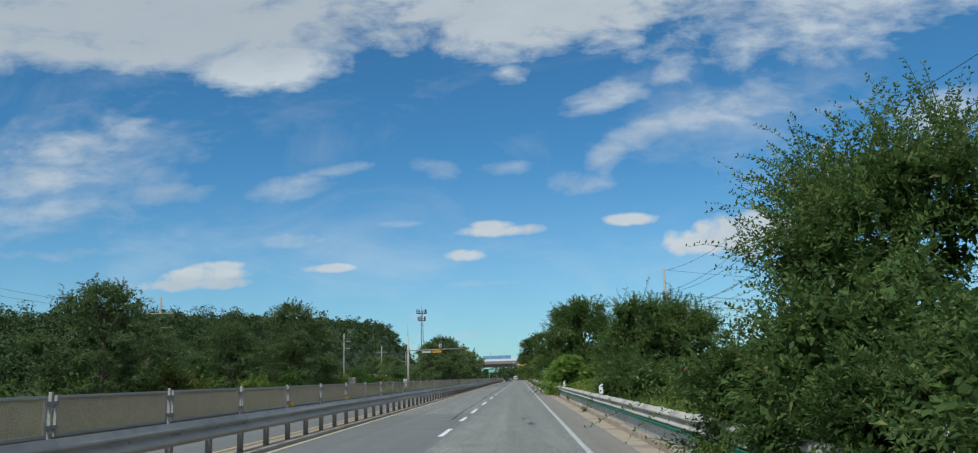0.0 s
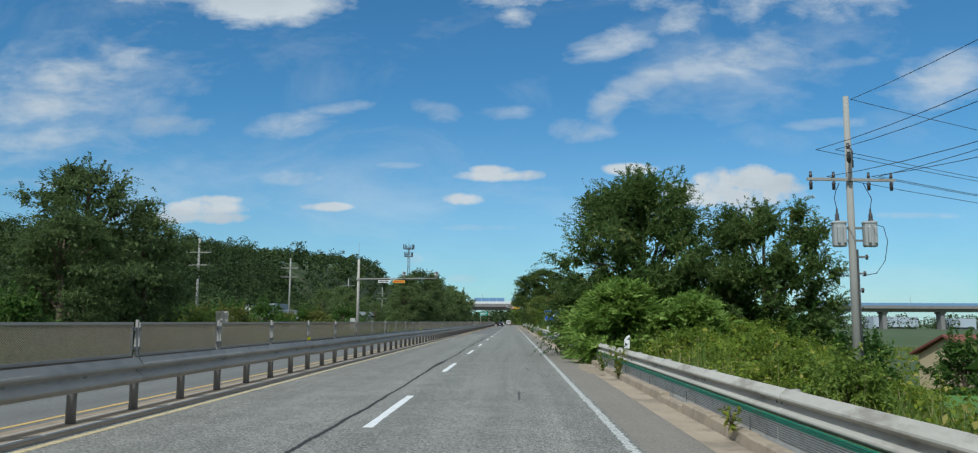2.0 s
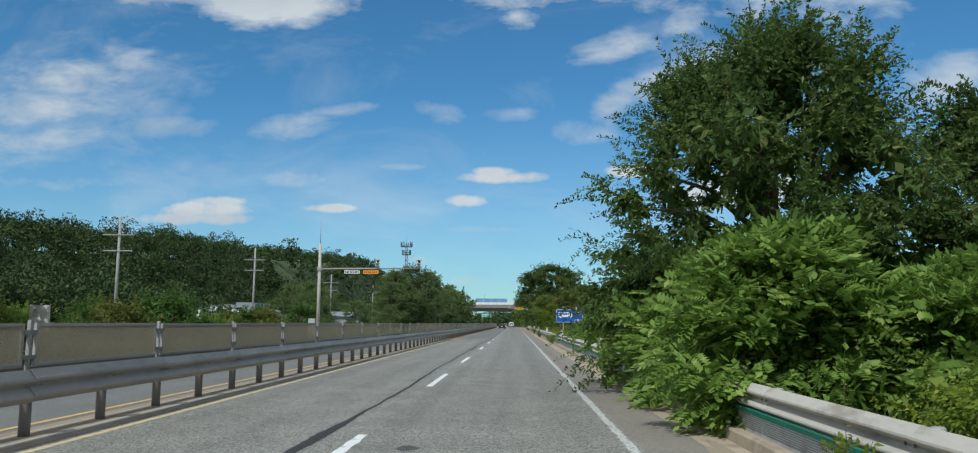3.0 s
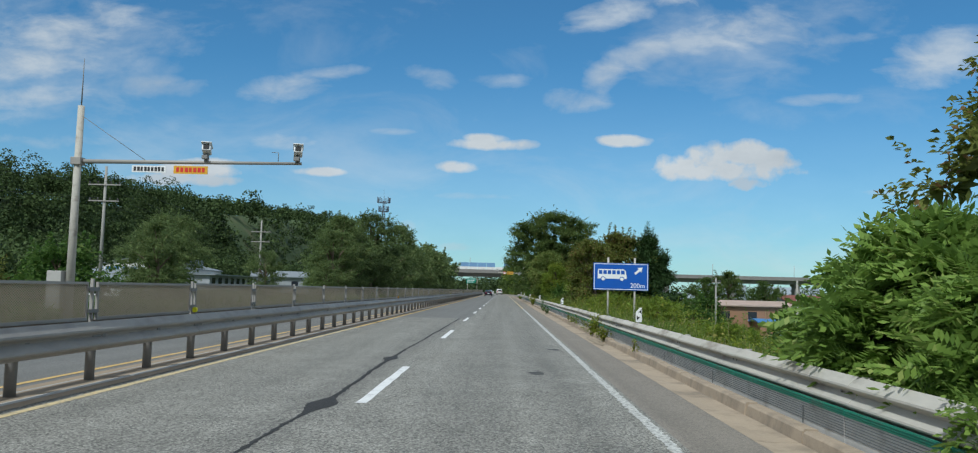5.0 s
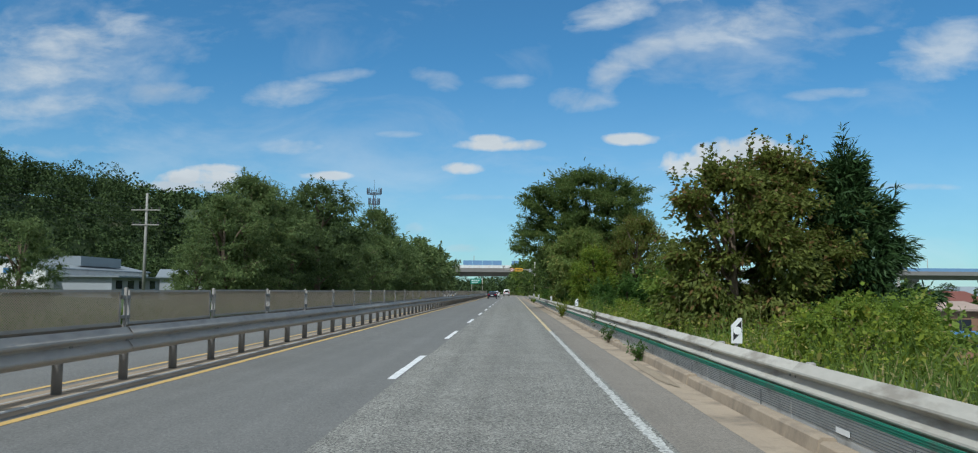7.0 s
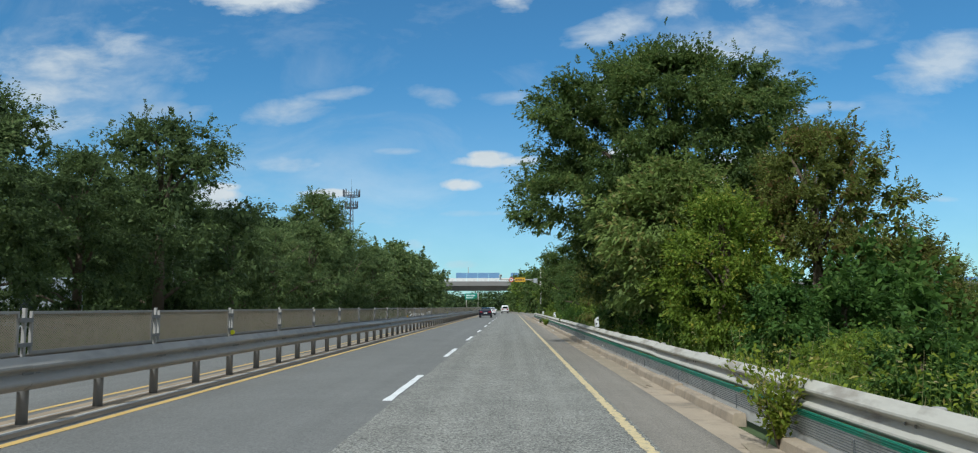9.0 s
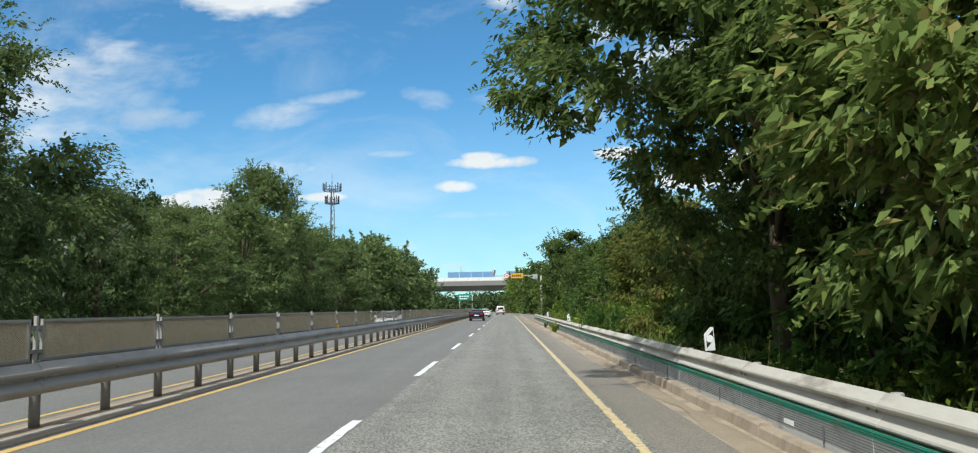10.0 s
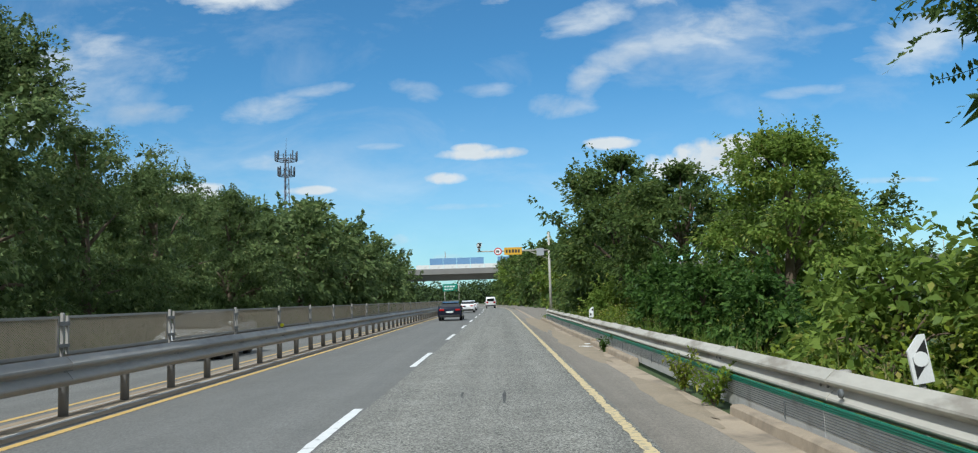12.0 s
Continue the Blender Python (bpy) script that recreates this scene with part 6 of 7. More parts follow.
def utility_pole(x, y, top, arms, transformers, z=None, name="utility_pole", r=0.17):
    z = ground_z(x, y) if z is None else z
    t = thing(name, "grey concrete utility pole with steel crossarms and insulators", "utility pole", (x, y, z), "utility poles")
    h = top - z
    part("pole", bm_tube("pole", M["pole_concrete"], [(0, 0, -0.3), (0, 0, h)], [r, r * 0.6], 12), t)
    for (za, w, ang) in arms:
        a = part("crossarm", bm_box("crossarm", M["galv"], -w / 2, w / 2, -0.05, 0.05, -0.05, 0.05), t, (0, -0.15, za - z), "", (0, 0, ang))
        for k in (-0.46, -0.2, 0.2, 0.46):
            part("insulator", bm_tube("insulator", M["insulator"], [(k * w, 0, 0.05), (k * w, 0, 0.12), (k * w, 0, 0.16), (k * w, 0, 0.28)], [0.03, 0.07, 0.05, 0.05], 8), a)
            if transformers:
                part("insulator", bm_tube("insulator", M["insulator"], [(k * w, 0, -0.05), (k * w, 0, -0.14), (k * w, 0, -0.2), (k * w, 0, -0.38)], [0.02, 0.075, 0.06, 0.06], 8), a)
    for dx in transformers:
        side = 1 if dx > 0 else -1
        # upright tank with a rounded front, lid flange and cooling pockets
        pts = [(-0.20, 0.17), (-0.24, 0.0), (-0.22, -0.13), (-0.13, -0.21), (0.0, -0.235), (0.13, -0.21), (0.22, -0.13), (0.24, 0.0), (0.20, 0.17)]
        bm = bmesh.new()
        rings = [[bm.verts.new((px * f, py * f, pz)) for px, py in pts] for pz, f in ((0.0, 0.9), (0.05, 1.0), (0.84, 1.0), (0.845, 1.1), (0.885, 1.1), (0.93, 0.85))]
        for r0, r1 in zip(rings, rings[1:]):
            for q in range(9):
                bm.faces.new((r0[q], r0[(q + 1) % 9], r1[(q + 1) % 9], r1[q]))
        bm.faces.new(rings[0][::-1]), bm.faces.new(rings[-1])
        tk = part("transformer", finish(bm, "transformer", M["trafo"]), t, (dx, -0.12, 4.3 - z), "grey transformer tank")
        for q in (-1, 1):
            part("cooling_pocket", bm_box("cooling_pocket", M["trafo"], -0.05, 0.05, -0.30, -0.17, 0.1, 0.72, bevel=0.03), tk, (q * 0.11, 0, 0))
        part("bushing", bm_tube("bushing", M["insulator"], [(0, 0, 0.92), (0, 0, 1.0), (0, 0, 1.03), (0, 0, 1.08), (0, 0, 1.11), (0, 0, 1.17), (0, 0, 1.2), (0, 0, 1.38)], [0.085, 0.085, 0.06, 0.085, 0.06, 0.075, 0.045, 0.03], 10), tk, (0.05 * side, 0, 0))
        part("lead", bm_tube("lead", M["wire"], [(0.05 * side, 0, 1.38), (0.12 * side, 0, 1.75), (0.02 * side, 0.1, 2.05), (-0.12 * side, 0.1, 2.35)], 0.014, 5), tk, (0, 0, 0), "looping black lead")
        part("lead", bm_tube("lead", M["wire"], [(0.22 * side, 0, 0.8), (0.50 * side, 0, 0.72), (0.62 * side, 0, 0.2), (0.50 * side, 0, -0.5), (0.2 * side, 0.05, -0.95), (-0.3 * side, 0.1, -1.05)], 0.014, 5), tk, (0, 0, 0), "looping black lead")
        part("hanger", bm_box("hanger", M["galv_dark"], min(0, dx), max(0, dx), -0.04, 0.04, 4.95 - z, 5.03 - z), t)
        part("hanger", bm_box("hanger", M["galv_dark"], min(0, dx), max(0, dx), -0.04, 0.04, 4.5 - z, 4.57 - z), t)
    if transformers:
        for q, zz in enumerate((3.9, 3.3, 2.7)):
            part("rack_bracket", bm_box("rack_bracket", M["galv_dark"], 0.0, 0.55 - 0.1 * q, -0.03, 0.03, zz - z, zz + 0.07 - z), t)
            part("spool", bm_tube("spool", M["insulator"], [(0.5 - 0.1 * q, 0, zz - 0.06 - z), (0.5 - 0.1 * q, 0, zz + 0.12 - z)], 0.05, 8), t)
        part("down_pipe", bm_tube("down_pipe", M["wire"], [(0.17, -0.08, -0.2), (0.14, -0.08, 4.2 - z)], 0.035, 6), t)
    return t


utility_pole(12.4, 69.4, 9.9, ((7.7, 1.5, 1.1), (6.75, 3.3, 0.1)), (-0.5, 0.6))
utility_pole(13.5, 36.0, 10.9, ((8.55, 3.0, 0.0), (7.0, 2.6, 0.0)), (-0.6,))
FAR_POLES = [(-34.6, 38, 10.4), (-34.6, 81, 10.4), (-34.6, 129, 10.6), (-34.6, 166.6, 11.3), (-34.6, 212.4, 10.5), (-34.6, 258, 10.5)]
for (x, y, top) in FAR_POLES:
    utility_pole(x, y, top, ((top - 1.6, 2.8, 0.0), (top - 3.0, 2.6, 0.0)), ())
utility_pole(21.9, 183.0, 3.4, ((2.9, 1.0, 0.3),), (), r=0.11)
utility_pole(12.9, 134.0, 2.3, (), (), r=0.075)
one("rice_field", bm_box("rice_field", M["crop"], 17.5, 44, 156, 190, -3.6, -2.95), "bright green rice field below the embankment", "field", kind="structure")
one("rice_field", bm_box("rice_field", M["crop"], 20.5, 31, 79, 90.5, -3.7, -2.75), "small bright green field below the embankment", "field", kind="structure")


def cable(points, name="overhead_cable", r=0.011, sag=0.6):
    pts = []
    for a, b in zip(points, points[1:]):
        a, b = Vector(a), Vector(b)
        for k in range(13):
            f = k / 12
            p = a.lerp(b, f)
            p.z -= sag * 4 * f * (1 - f)
            pts.append(p)
    cu = bpy.data.curves.new(name, "CURVE")
    cu.dimensions, cu.bevel_depth, cu.bevel_resolution = "3D", r, 1
    sp = cu.splines.new("POLY")
    sp.points.add(len(pts) - 1)
    for q, p in zip(sp.points, pts):
        q.co = (*p, 1)
    cu.materials.append(M["wire"])
    tagged(new(name, cu), "black overhead cable between utility poles", "cable", "overhead cables")


for dx, za, zb in ((-1.3, 8.7, 7.9), (-0.5, 8.7, 7.9), (1.2, 8.7, 6.9), (0.2, 10.8, 9.8), (0.9, 7.1, 6.9), (-0.9, 7.1, 6.9)):
    cable([(13.5 + dx, 36, za), (12.4 + dx * 0.9, 69.4, zb)], sag=1.0)
    cable([(12.4 + dx * 0.9, 69.4, zb), (60.0 + dx, 96.0, zb + 0.6)], sag=0.8)
    cable([(13.5 + dx, 36, za), (14.5 + dx, -4, za)], sag=0.5)
for (xa, ya, ta), (xb, yb, tb) in zip(FAR_POLES, FAR_POLES[1:]):
    for dx, drop in ((-1.2, 1.4), (1.2, 1.4), (-1.1, 2.8), (1.1, 2.8)):
        cable([(xa + dx, ya, ta - drop), (xb + dx, yb, tb - drop)], r=0.009, sag=0.7)


def cell_tower():
    x, y = -48.5, 422.0
    gz = ground_z(x, y)
    t = thing("cell_tower", "slim lattice telecom mast with ring platforms and antennas", "tower", (x, y, gz))
    H = 36.0 - gz
    for k in range(3):
        a = 2.094 * k
        part("leg", bm_tube("leg", M["tower_steel"], [(1.1 * math.cos(a), 1.1 * math.sin(a), 0), (0.45 * math.cos(a), 0.45 * math.sin(a), H)], 0.12, 6), t)
    bm = bmesh.new()
    for j in range(18):
        f0, f1 = j / 18, (j + 1) / 18
        for k in range(3):
            a, b = 2.094 * k, 2.094 * (k + 1)
            r0, r1 = 1.1 - 0.65 * f0, 1.1 - 0.65 * f1
            tube(bm, [(r0 * math.cos(a), r0 * math.sin(a), f0 * H), (r1 * math.cos(b), r1 * math.sin(b), f1 * H)], 0.05, 4)
    part("lattice", finish(bm, "lattice", M["tower_steel"]), t)
    for zr, r in ((H - 4.4, 1.9), (H - 0.8, 2.5)):
        ring = part("platform_ring", bm_tube("platform_ring", M["tower_steel"], [(r * math.cos(q), r * math.sin(q), zr) for q in (6.2832 * k / 16 for k in range(17))], 0.10, 5), t)
        part("handrail", bm_tube("handrail", M["tower_steel"], [(r * math.cos(q), r * math.sin(q), zr + 0.9) for q in (6.2832 * k / 16 for k in range(17))], 0.06, 5), ring)
        for k in range(6):
            part("spoke", bm_tube("spoke", M["tower_steel"], [(0, 0, zr), (r * math.cos(k), r * math.sin(k), zr)], 0.06, 4), ring)
        for k in range(9):
            q = 6.2832 * k / 9
            part("antenna", bm_box("antenna", M["tower_steel"], -0.16, 0.16, -0.08, 0.08, 0, 2.2, bevel=0.03), t, (r * math.cos(q), r * math.sin(q), zr - 0.1), "", (0, 0, q))
    part("rod", bm_tube("rod", M["tower_steel"], [(0, 0, H), (0, 0, H + 4.5)], [0.06, 0.03], 6), t)


cell_tower()


def viaduct():
    y = 480.0
    t = thing("viaduct", "grey concrete viaduct with blue barriers over the road", "bridge", (0, y, 0))
    bm = bmesh.new()
    prof = [(-5.5, 10.9), (-5.5, 9.3), (-4.2, 9.0), (-3.0, 7.6), (3.0, 7.6), (4.2, 9.0), (5.5, 9.3), (5.5, 10.9), (5.1, 10.9), (5.1, 9.9), (-5.1, 9.9), (-5.1, 10.9)]
    a = [bm.verts.new((-140, py, pz)) for py, pz in prof]
    b = [bm.verts.new((420, py, pz)) for py, pz in prof]
    for i in range(12):
        j = (i + 1) % 12
        bm.faces.new((a[i], a[j], b[j], b[i]))
    part("deck", finish(bm, "deck", M["bridge_concrete"]), t)
    pier = bm_box("pier", M["bridge_concrete"], -1.1, 1.1, -2.6, 2.6, -6.0, 7.6, bevel=0.2)
    cap = bm_box("pier_cap", M["bridge_concrete"], -1.5, 1.5, -3.4, 3.4, 6.6, 7.6, bevel=0.15)
    for x in (-58, -28, 16.5, 45, 75, 105, 135, 165, 195, 225, 255, 285, 315, 345, 375, 405):
        part("pier", pier, t, (x, 0, 0))
        part("pier_cap", cap, t, (x, 0, 0.004))
    rail_b = bm_box("barrier_panel", M["bridge_blue"], 0.02, 3.9, -0.06, 0.06, 0, 1.9)
    rail_w = bm_box("barrier_panel", M["wall_white"], 0.02, 3.9, -0.06, 0.06, 0, 1.2)
    rail_low = bm_box("barrier_panel", M["bridge_blue"], 0.02, 3.98, -0.06, 0.06, 0, 1.3)
    mast = bm_tube("mast", M["galv"], [(0, 0, 0), (0, 0, 6.5)], 0.12, 8)
    for k in range(-30, 90):
        if -6 <= k <= 2:
            part("barrier_panel", rail_w, t, (4 * k, -5.3, 10.9))
        if k >= 38:
            part("barrier_panel", rail_low, t, (4 * k, -5.3, 10.9))
        if -5 <= k <= -2 or k in (0, 3, 4):
            part("barrier_panel", rail_b, t, (4 * k, -5.3, 12.1))
    for k in range(-3, 10):
        part("mast", mast, t, (22 + 38 * k if k else 30, 4.6, 10.0))
    g = thing("direction_sign", "green overhead direction sign on two posts beyond the viaduct", "road sign", (-16.0, 505, 0))
    part("panel", bm_box("panel", M["sign_green"], -2.4, 2.4, -0.06, 0.06, 4.6, 7.0, bevel=0.03), g)
    text_bars(g, -1.9, 1.8, 6.2, 0.5, 4, M["sign_white"], -0.065, 9)
    text_bars(g, -1.9, 1.2, 5.3, 0.4, 4, M["sign_white"], -0.065, 10)
    for x in (-1.8, 2.9):
        part("post", bm_tube("post", M["galv_light"], [(0, 0, -0.1), (0, 0, 7.2)], 0.14, 8), g, (x, 0.2, 0))


viaduct()

# ---- buildings ----


def house(name, label, x, y, w, d, h, rise, wall, roof, rz=0.0, windows=2, z=None, ridge="x", eave=0.4):
    z = ground_z(x, y) if z is None else z
    t = thing(name, label, "building", (x, y, z), rz=rz)
    part("wall", bm_box("wall", M[wall], -w / 2, w / 2, -d / 2, d / 2, -0.5, h), t)
    bm = bmesh.new()
    e = eave
    if ridge == "x":
        prof = [(-d / 2 - e, h - 0.05), (0, h + rise), (d / 2 + e, h - 0.05), (d / 2 + e, h + 0.1), (0, h + rise + 0.16), (-d / 2 - e, h + 0.1)]
        a = [bm.verts.new((-w / 2 - e, p, q)) for p, q in prof]
        b = [bm.verts.new((w / 2 + e, p, q)) for p, q in prof]
        gable = [[(s * w / 2, -d / 2, h), (s * w / 2, d / 2, h), (s * w / 2, 0, h + rise)] for s in (-1, 1)]
    else:
        prof = [(-w / 2 - e, h - 0.05), (0, h + rise), (w / 2 + e, h - 0.05), (w / 2 + e, h + 0.1), (0, h + rise + 0.16), (-w / 2 - e, h + 0.1)]
        a = [bm.verts.new((p, -d / 2 - e, q)) for p, q in prof]
        b = [bm.verts.new((p, d / 2 + e, q)) for p, q in prof]
        gable = [[(-w / 2, s * d / 2, h), (w / 2, s * d / 2, h), (0, s * d / 2, h + rise)] for s in (-1, 1)]
    for i in range(6):
        j = (i + 1) % 6
        bm.faces.new((a[i], a[j], b[j], b[i]))
    bm.faces.new(a[::-1]), bm.faces.new(b)
    part("roof", finish(bm, "roof", M[roof]), t)
    for g in gable:
        part("gable", mesh_from("gable", g, [(0, 1, 2)], M[wall]), t)
    for k in range(windows):
        wx = -w / 2 + w * (k + 0.5) / windows
        wn_ = part("window", bm_box("window", M["window"], -0.55, 0.55, -0.02, 0.0, 0, 1.0), t, (wx, -d / 2 - 0.005, h * 0.45))
        part("frame", bm_box("frame", M["wall_white"], -0.62, 0.62, -0.035, -0.021, -0.07, -0.001), wn_)
        wn2 = part("window", bm_box("window", M["window"], 0.0, 0.02, -0.55, 0.55, 0, 1.0), t, (w / 2 + 0.005, -d / 2 + d * (k + 0.5) / windows, h * 0.45))
    return t


fac = house("factory", "white factory hall with grey roof and blue gable writing", -66.2, 255, 12.6, 30, 4.0 - ground_z(-66.2, 255), 1.3, "wall_white", "roof_grey", 0.0, 0, ridge="y", eave=0.3)
fz = ground_z(-66.2, 255)
text_bars(fac, -5.2, 5.2, 3.6 - fz, 0.75, 7, M["roof_blue"], -15.03, 20)
part("annex", bm_box("annex", M["wall_grey"], 6.3, 14.0, -13, 12, -0.5, 2.9 - fz), fac, (0, 0, 0), "grey metal annex")
part("annex_roof", bm_box("annex_roof", M["roof_grey"], 6.32, 15.2, -13.6, 12.5, 2.904 - fz, 3.1 - fz), fac)
part("roof_shed", bm_box("roof_shed", M["roof_grey"], 0.5, 5.0, -4, 8, 4.6 - fz, 6.0 - fz), fac)
for k in range(7):
    part("window", bm_box("window", M["window"], 0, 0.02, -0.9, 0.9, 0, 1.1), fac, (14.01, -11 + 3.4 * k, 1.4 - fz))
house("shed", "small grey-roofed shed among trees across the road", -38, 236, 9, 7, 3.0, 0.9, "wall_grey", "roof_grey", 0.3, 2)
house("farm_shed", "low white shed across the road", -37.5, 178, 9, 6, 1.6, 0.9, "wall_white", "roof_grey", 0.2, 2)
house("red_roof_house", "buff house with a red-brown pitched roof below the embankment", 27.6, 149.5, 9.0, 6.5, 3.9, 2.3, "wall_yellow", "roof_red", -0.52, 2, z=-3.9)
house("workshop", "low workshop with rusty sheet roof below the embankment", 29.6, 200, 10, 6, 3.0, 0.5, "wall_orange", "roof_rust", 0.1, 3, z=-2.6)
house("blue_shed", "low shed with a blue sheet roof", 32.0, 195, 4.5, 3, 1.5, 0.25, "wall_orange", "roof_blue", 0.0, 1, z=-2.9)
house("barn", "dark barn with a red-brown roof", 50, 236, 9, 8, 2.6, 1.2, "wall_grey", "roof_red", 0.2, 2)
house("orange_house", "flat orange-trimmed house in the fields", 58.5, 232, 7, 7, 2.4, 0.4, "wall_orange", "roof_rust", 0.1, 2)
house("yellow_house", "small buff house with a tiled roof", 33.0, 98.0, 6, 6, 2.8, 1.3, "wall_yellow", "roof_red", 0.2, 2)
house("warehouse", "white warehouse below the embankment", 33.5, 74.5, 18, 9, 3.6, 0.4, "wall_white", "roof_grey", 0.0, 0)
for k in range(9):
    x, w, h = 95 + 33 * k, 14 + (k * 7 % 5) * 4, 6 + (k * 13 % 7) * 0.9
    b = thing("apartment_block", "distant apartment block with rows of windows, walls tinted for haze", "building", (x, 530 + (k * 29 % 5) * 12, -3.2), "distant blocks")
    part("wall", bm_box("wall", M["wall_far"], -w / 2, w / 2, -7, 7, 0, h), b)
    for j in range(int(h / 3) - 1):
        part("window_band", bm_box("window_band", M["window"], -w / 2 + 1, w / 2 - 1, -7.05, -7.002, 1.4 + 3 * j, 2.7 + 3 * j), b)


def billboard():
    t = thing("billboard", "black billboard with white emblem and lettering bars on a building", "billboard", (28.4, 69.3, 0))
    part("panel", bm_box("panel", M["black"], -4.3, 5.5, -0.1, 0.1, 0.1, 3.1, bevel=0.02), t)
    for pts in ([(-3.9, 2.4), (-3.3, 1.55), (-2.6, 2.5), (-3.25, 1.95)], [(-3.9, 2.05), (-3.45, 1.5), (-3.3, 1.3), (-3.5, 1.75)]):
        part("emblem", mesh_from("emblem", [(x, 0, z) for x, z in pts], [(0, 1, 2, 3)], M["sign_white"]), t, (0, -0.105, 0))
    text_bars(t, -3.7, -2.3, 1.15, 0.38, 5, M["sign_white"], -0.106, 31)
    text_bars(t, -1.8, 5.2, 1.9, 1.5, 5, M["sign_white"], -0.106, 32)
    text_bars(t, -3.9, 0.6, 0.45, 0.3, 11, M["lime_plastic"], -0.106, 33)
    text_bars(t, 1.0, 5.0, 0.45, 0.3, 7, M["lime_plastic"], -0.106, 34)
    for x in (-3, 4):
        part("leg", bm_tube("leg", M["galv_dark"], [(0, 0, -3.4), (0, 0, 0.2)], 0.1, 8), t, (x, 0.12, 0))


billboard()
fs = thing("far_verge_sign", "grey back of a road sign on a post across the road", "road sign", (-17.2, 88.0, ground_z(-17.2, 88)))
part("panel", bm_box("panel", M["galv_light"], -0.38, 0.38, -0.02, 0.02, 1.25, 2.15, bevel=0.01), fs)
part("post", bm_tube("post", M["galv"], [(0, 0.05, -0.2), (0, 0.05, 2.2)], 0.035, 8), fs)

# ---- vehicles ----


def loft(bm, sections):
    """Skin over cross-sections, each a list of points."""
    rings = [[bm.verts.new(p) for p in s] for s in sections]
    n = len(rings[0])
    for a, b in zip(rings, rings[1:]):
        for i in range(n):
            j = (i + 1) % n
            bm.faces.new((a[i], a[j], b[j], b[i]))
    bm.faces.new(rings[0][::-1]), bm.faces.new(rings[-1])


def ring(y, w, z0, z1, top=0.9):
    h = w / 2
    return [(-h * 0.93, y, z0), (-h, y, z0 + 0.12), (-h, y, z0 + (z1 - z0) * 0.62), (-h * top, y, z1 - 0.03), (-h * top * 0.86, y, z1), (h * top * 0.86, y, z1), (h * top, y, z1 - 0.03), (h, y, z0 + (z1 - z0) * 0.62), (h, y, z0 + 0.12), (h * 0.93, y, z0)]


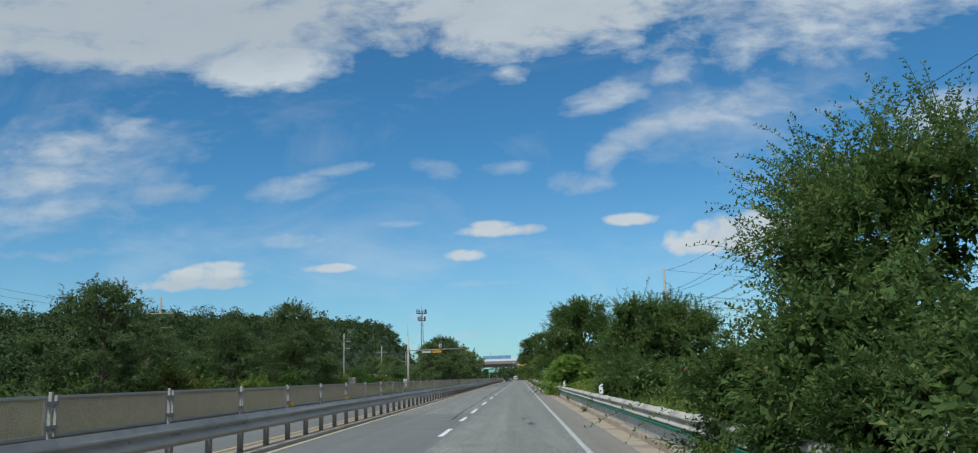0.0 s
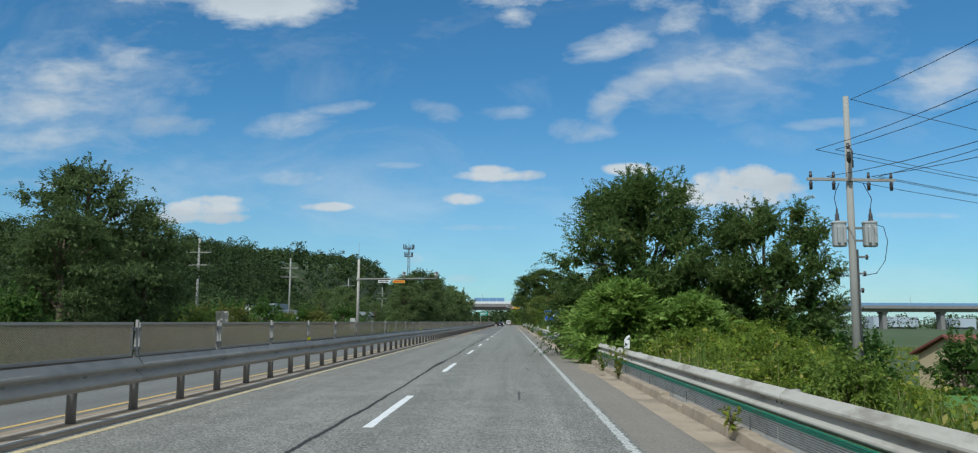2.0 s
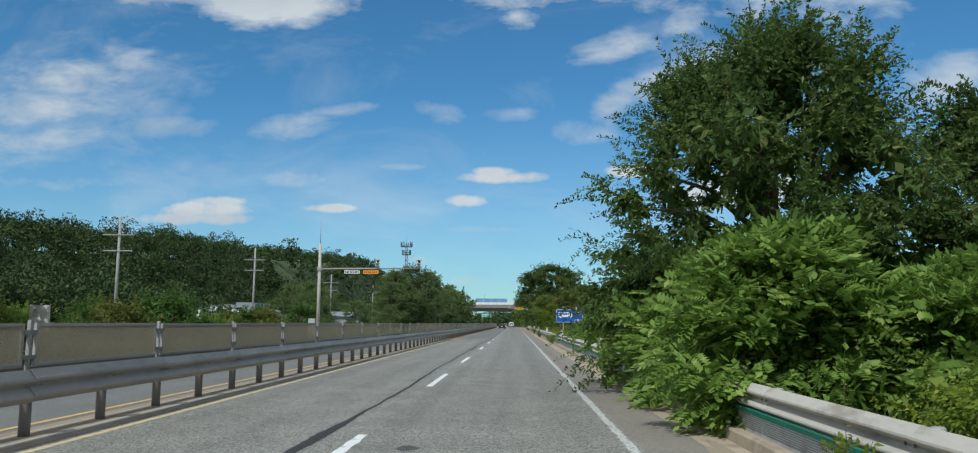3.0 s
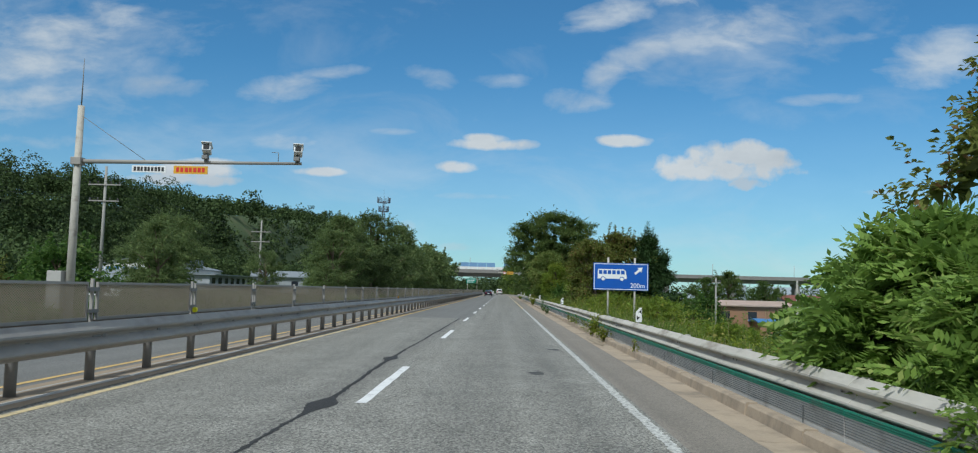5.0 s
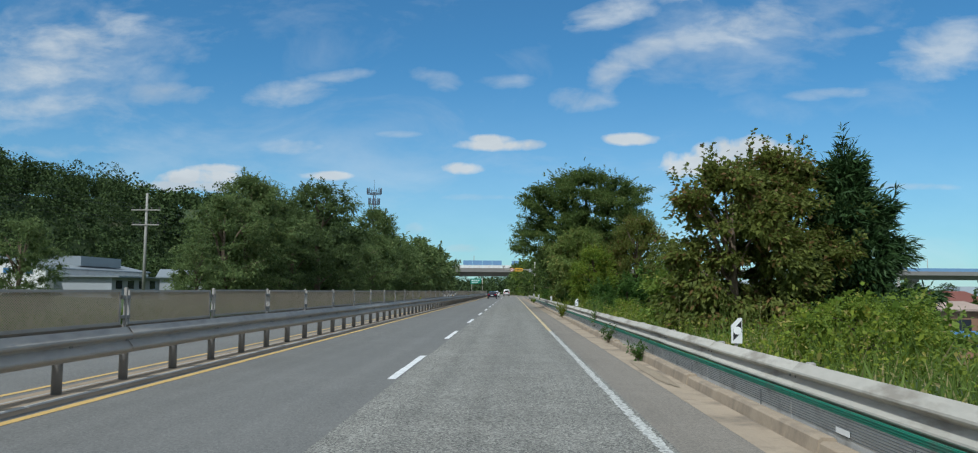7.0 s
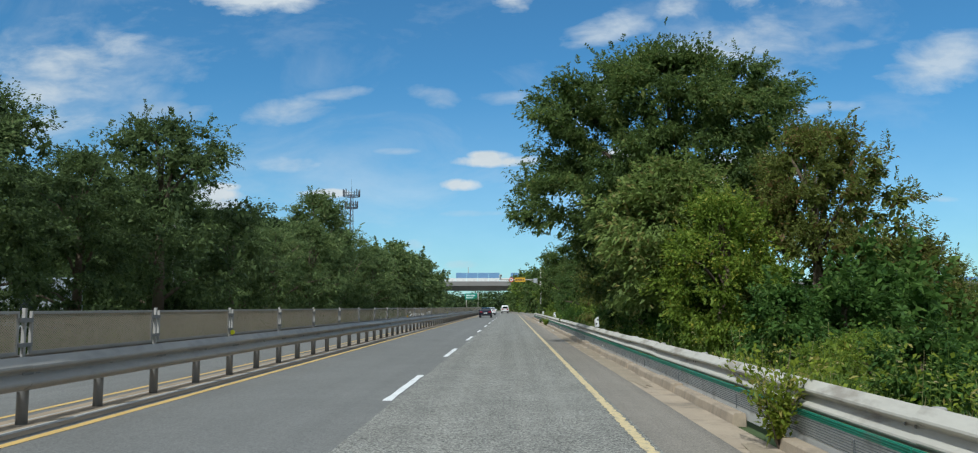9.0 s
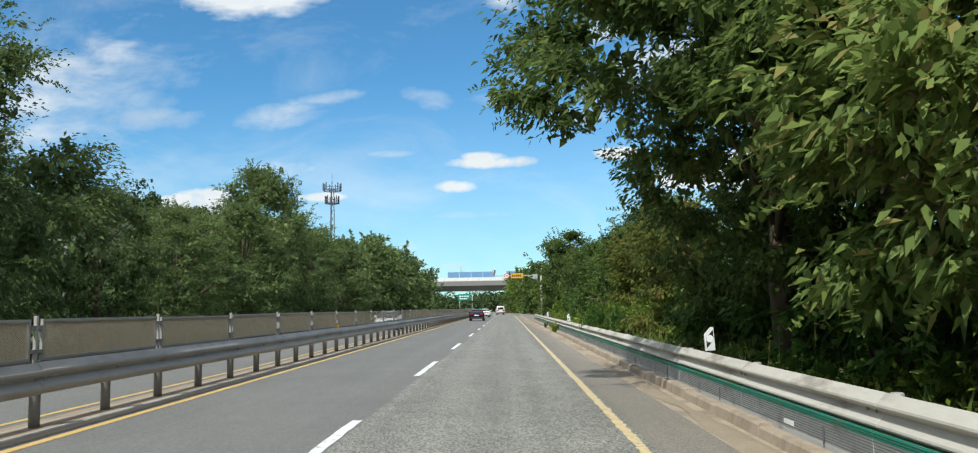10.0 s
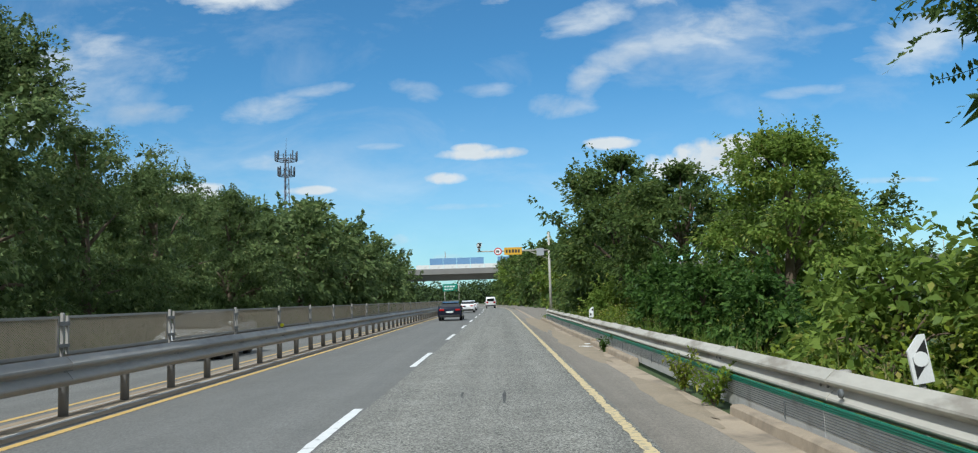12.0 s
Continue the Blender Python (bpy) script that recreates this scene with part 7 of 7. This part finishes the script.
def car(x, y, paint, label, kind="sedan", rz=0.0):
    t = thing("van" if kind == "van" else "car", label, "van" if kind == "van" else "car", (x + bend(y), y, 0), "vehicles ahead", rz=rz + bend_turn(y))
    bm = bmesh.new()
    if kind == "van":
        W, L, H = 1.74, 4.9, 1.97
        loft(bm, [ring(0, W, 0.42, 1.90, 0.88), ring(0.12, W, 0.32, H, 0.86), ring(3.6, W, 0.32, H, 0.86), ring(4.5, W, 0.32, 1.2, 0.9), ring(L, W * 0.9, 0.4, 0.9, 0.9)])
    else:
        W, L, H = 1.87, 4.85, 1.46
        loft(bm, [ring(0, W * 0.9, 0.42, 0.98, 0.9), ring(0.10, W, 0.30, 1.08, 0.92), ring(0.75, W, 0.26, 1.05, 0.92), ring(3.4, W, 0.26, 0.98, 0.92), ring(4.5, W * 0.97, 0.28, 0.80, 0.9), ring(L, W * 0.82, 0.38, 0.62, 0.9)])
    part("body", finish(bm, "body", M[paint], True), t)
    if kind == "van":
        part("rear_window", bm_box("rear_window", M["car_glass"], -0.62, 0.62, -0.035, 0.005, 1.22, 1.70, bevel=0.01), t)
        part("rear_door_seam", bm_box("rear_door_seam", M["black"], -0.006, 0.006, -0.012, 0.06, 0.5, 1.85), t)
        part("bumper", bm_box("bumper", M["black"], -0.86, 0.86, -0.10, 0.1, 0.34, 0.56, bevel=0.03), t)
        part("side_window", bm_box("side_window", M["car_glass"], -0.88, 0.88, 1.0, 3.3, 1.25, 1.62), t)
        lz, ly = 0.95, -0.02
    else:
        bm = bmesh.new()
        loft(bm, [[(sx * w, yy, z) for sx, z in ((-1, z0), (-1, z1), (1, z1), (1, z0))] for yy, w, z0, z1 in ((0.55, 0.78, 1.0, 1.03), (1.25, 0.66, 1.0, 1.38), (2.0, 0.63, 1.0, H), (2.7, 0.64, 1.0, 1.43), (3.7, 0.80, 0.95, 1.0))])
        part("cabin_glass", finish(bm, "cabin_glass", M["car_glass"]), t, (0, 0, 0), "tinted glass")
        bm = bmesh.new()
        loft(bm, [[(sx * w, yy, z) for sx, z in ((-1, z0), (-1, z1), (1, z1), (1, z0))] for yy, w, z0, z1 in ((1.15, 0.62, 1.36, 1.40), (2.0, 0.63, 1.44, H + 0.015), (2.75, 0.62, 1.39, 1.445))])
        part("roof", finish(bm, "roof", M[paint]), t)
        part("bumper", bm_box("bumper", M["black"], -0.78, 0.78, -0.05, 0.12, 0.27, 0.46, bevel=0.03), t)
        lz, ly = 0.84, -0.02
    for s in (-1, 1):
        part("tail_lamp", bm_box("tail_lamp", M["lamp_red"], s * 0.62 - 0.18, s * 0.62 + 0.18, ly - 0.015, ly + 0.10, lz - 0.06, lz + (0.22 if kind == "van" else 0.06), bevel=0.01), t)
        part("mirror", bm_box("mirror", M[paint], s * 1.0 - 0.1, s * 1.0 + 0.1, 3.05, 3.2, 0.98, 1.12, bevel=0.02), t)
    part("number_plate", bm_box("number_plate", M["plate"], -0.26, 0.26, ly - 0.035, ly + 0.02, 0.62, 0.75), t)
    tyre = bm_tube("tyre", M["black"], [(-0.11, 0, 0), (-0.09, 0, 0), (0.09, 0, 0), (0.11, 0, 0)], [0.29, 0.325, 0.325, 0.29], 20)
    rim = bm_tube("rim", M["rim"], [(-0.115, 0, 0), (0.115, 0, 0)], 0.2, 14)
    for sx in (-1, 1):
        for yy in (0.95, 3.75):
            w = part("wheel", tyre, t, (sx * (W / 2 - 0.12), yy, 0.325))
            part("rim", rim, w)


car(-3.75, 296.5, "car_black", "blue-black sedan ahead in the lane beside the median")
car(-3.9, 334.0, "car_white", "white sedan ahead in the lane beside the median")
car(-3.9, 352.0, "car_white", "white sedan further ahead in the lane beside the median")
car(-9.3, 262.0, "car_white", "white car coming the other way behind the median fence", rz=math.pi)
car(-0.6, 378.0, "car_white", "white van ahead in the kerb-side lane", "van")
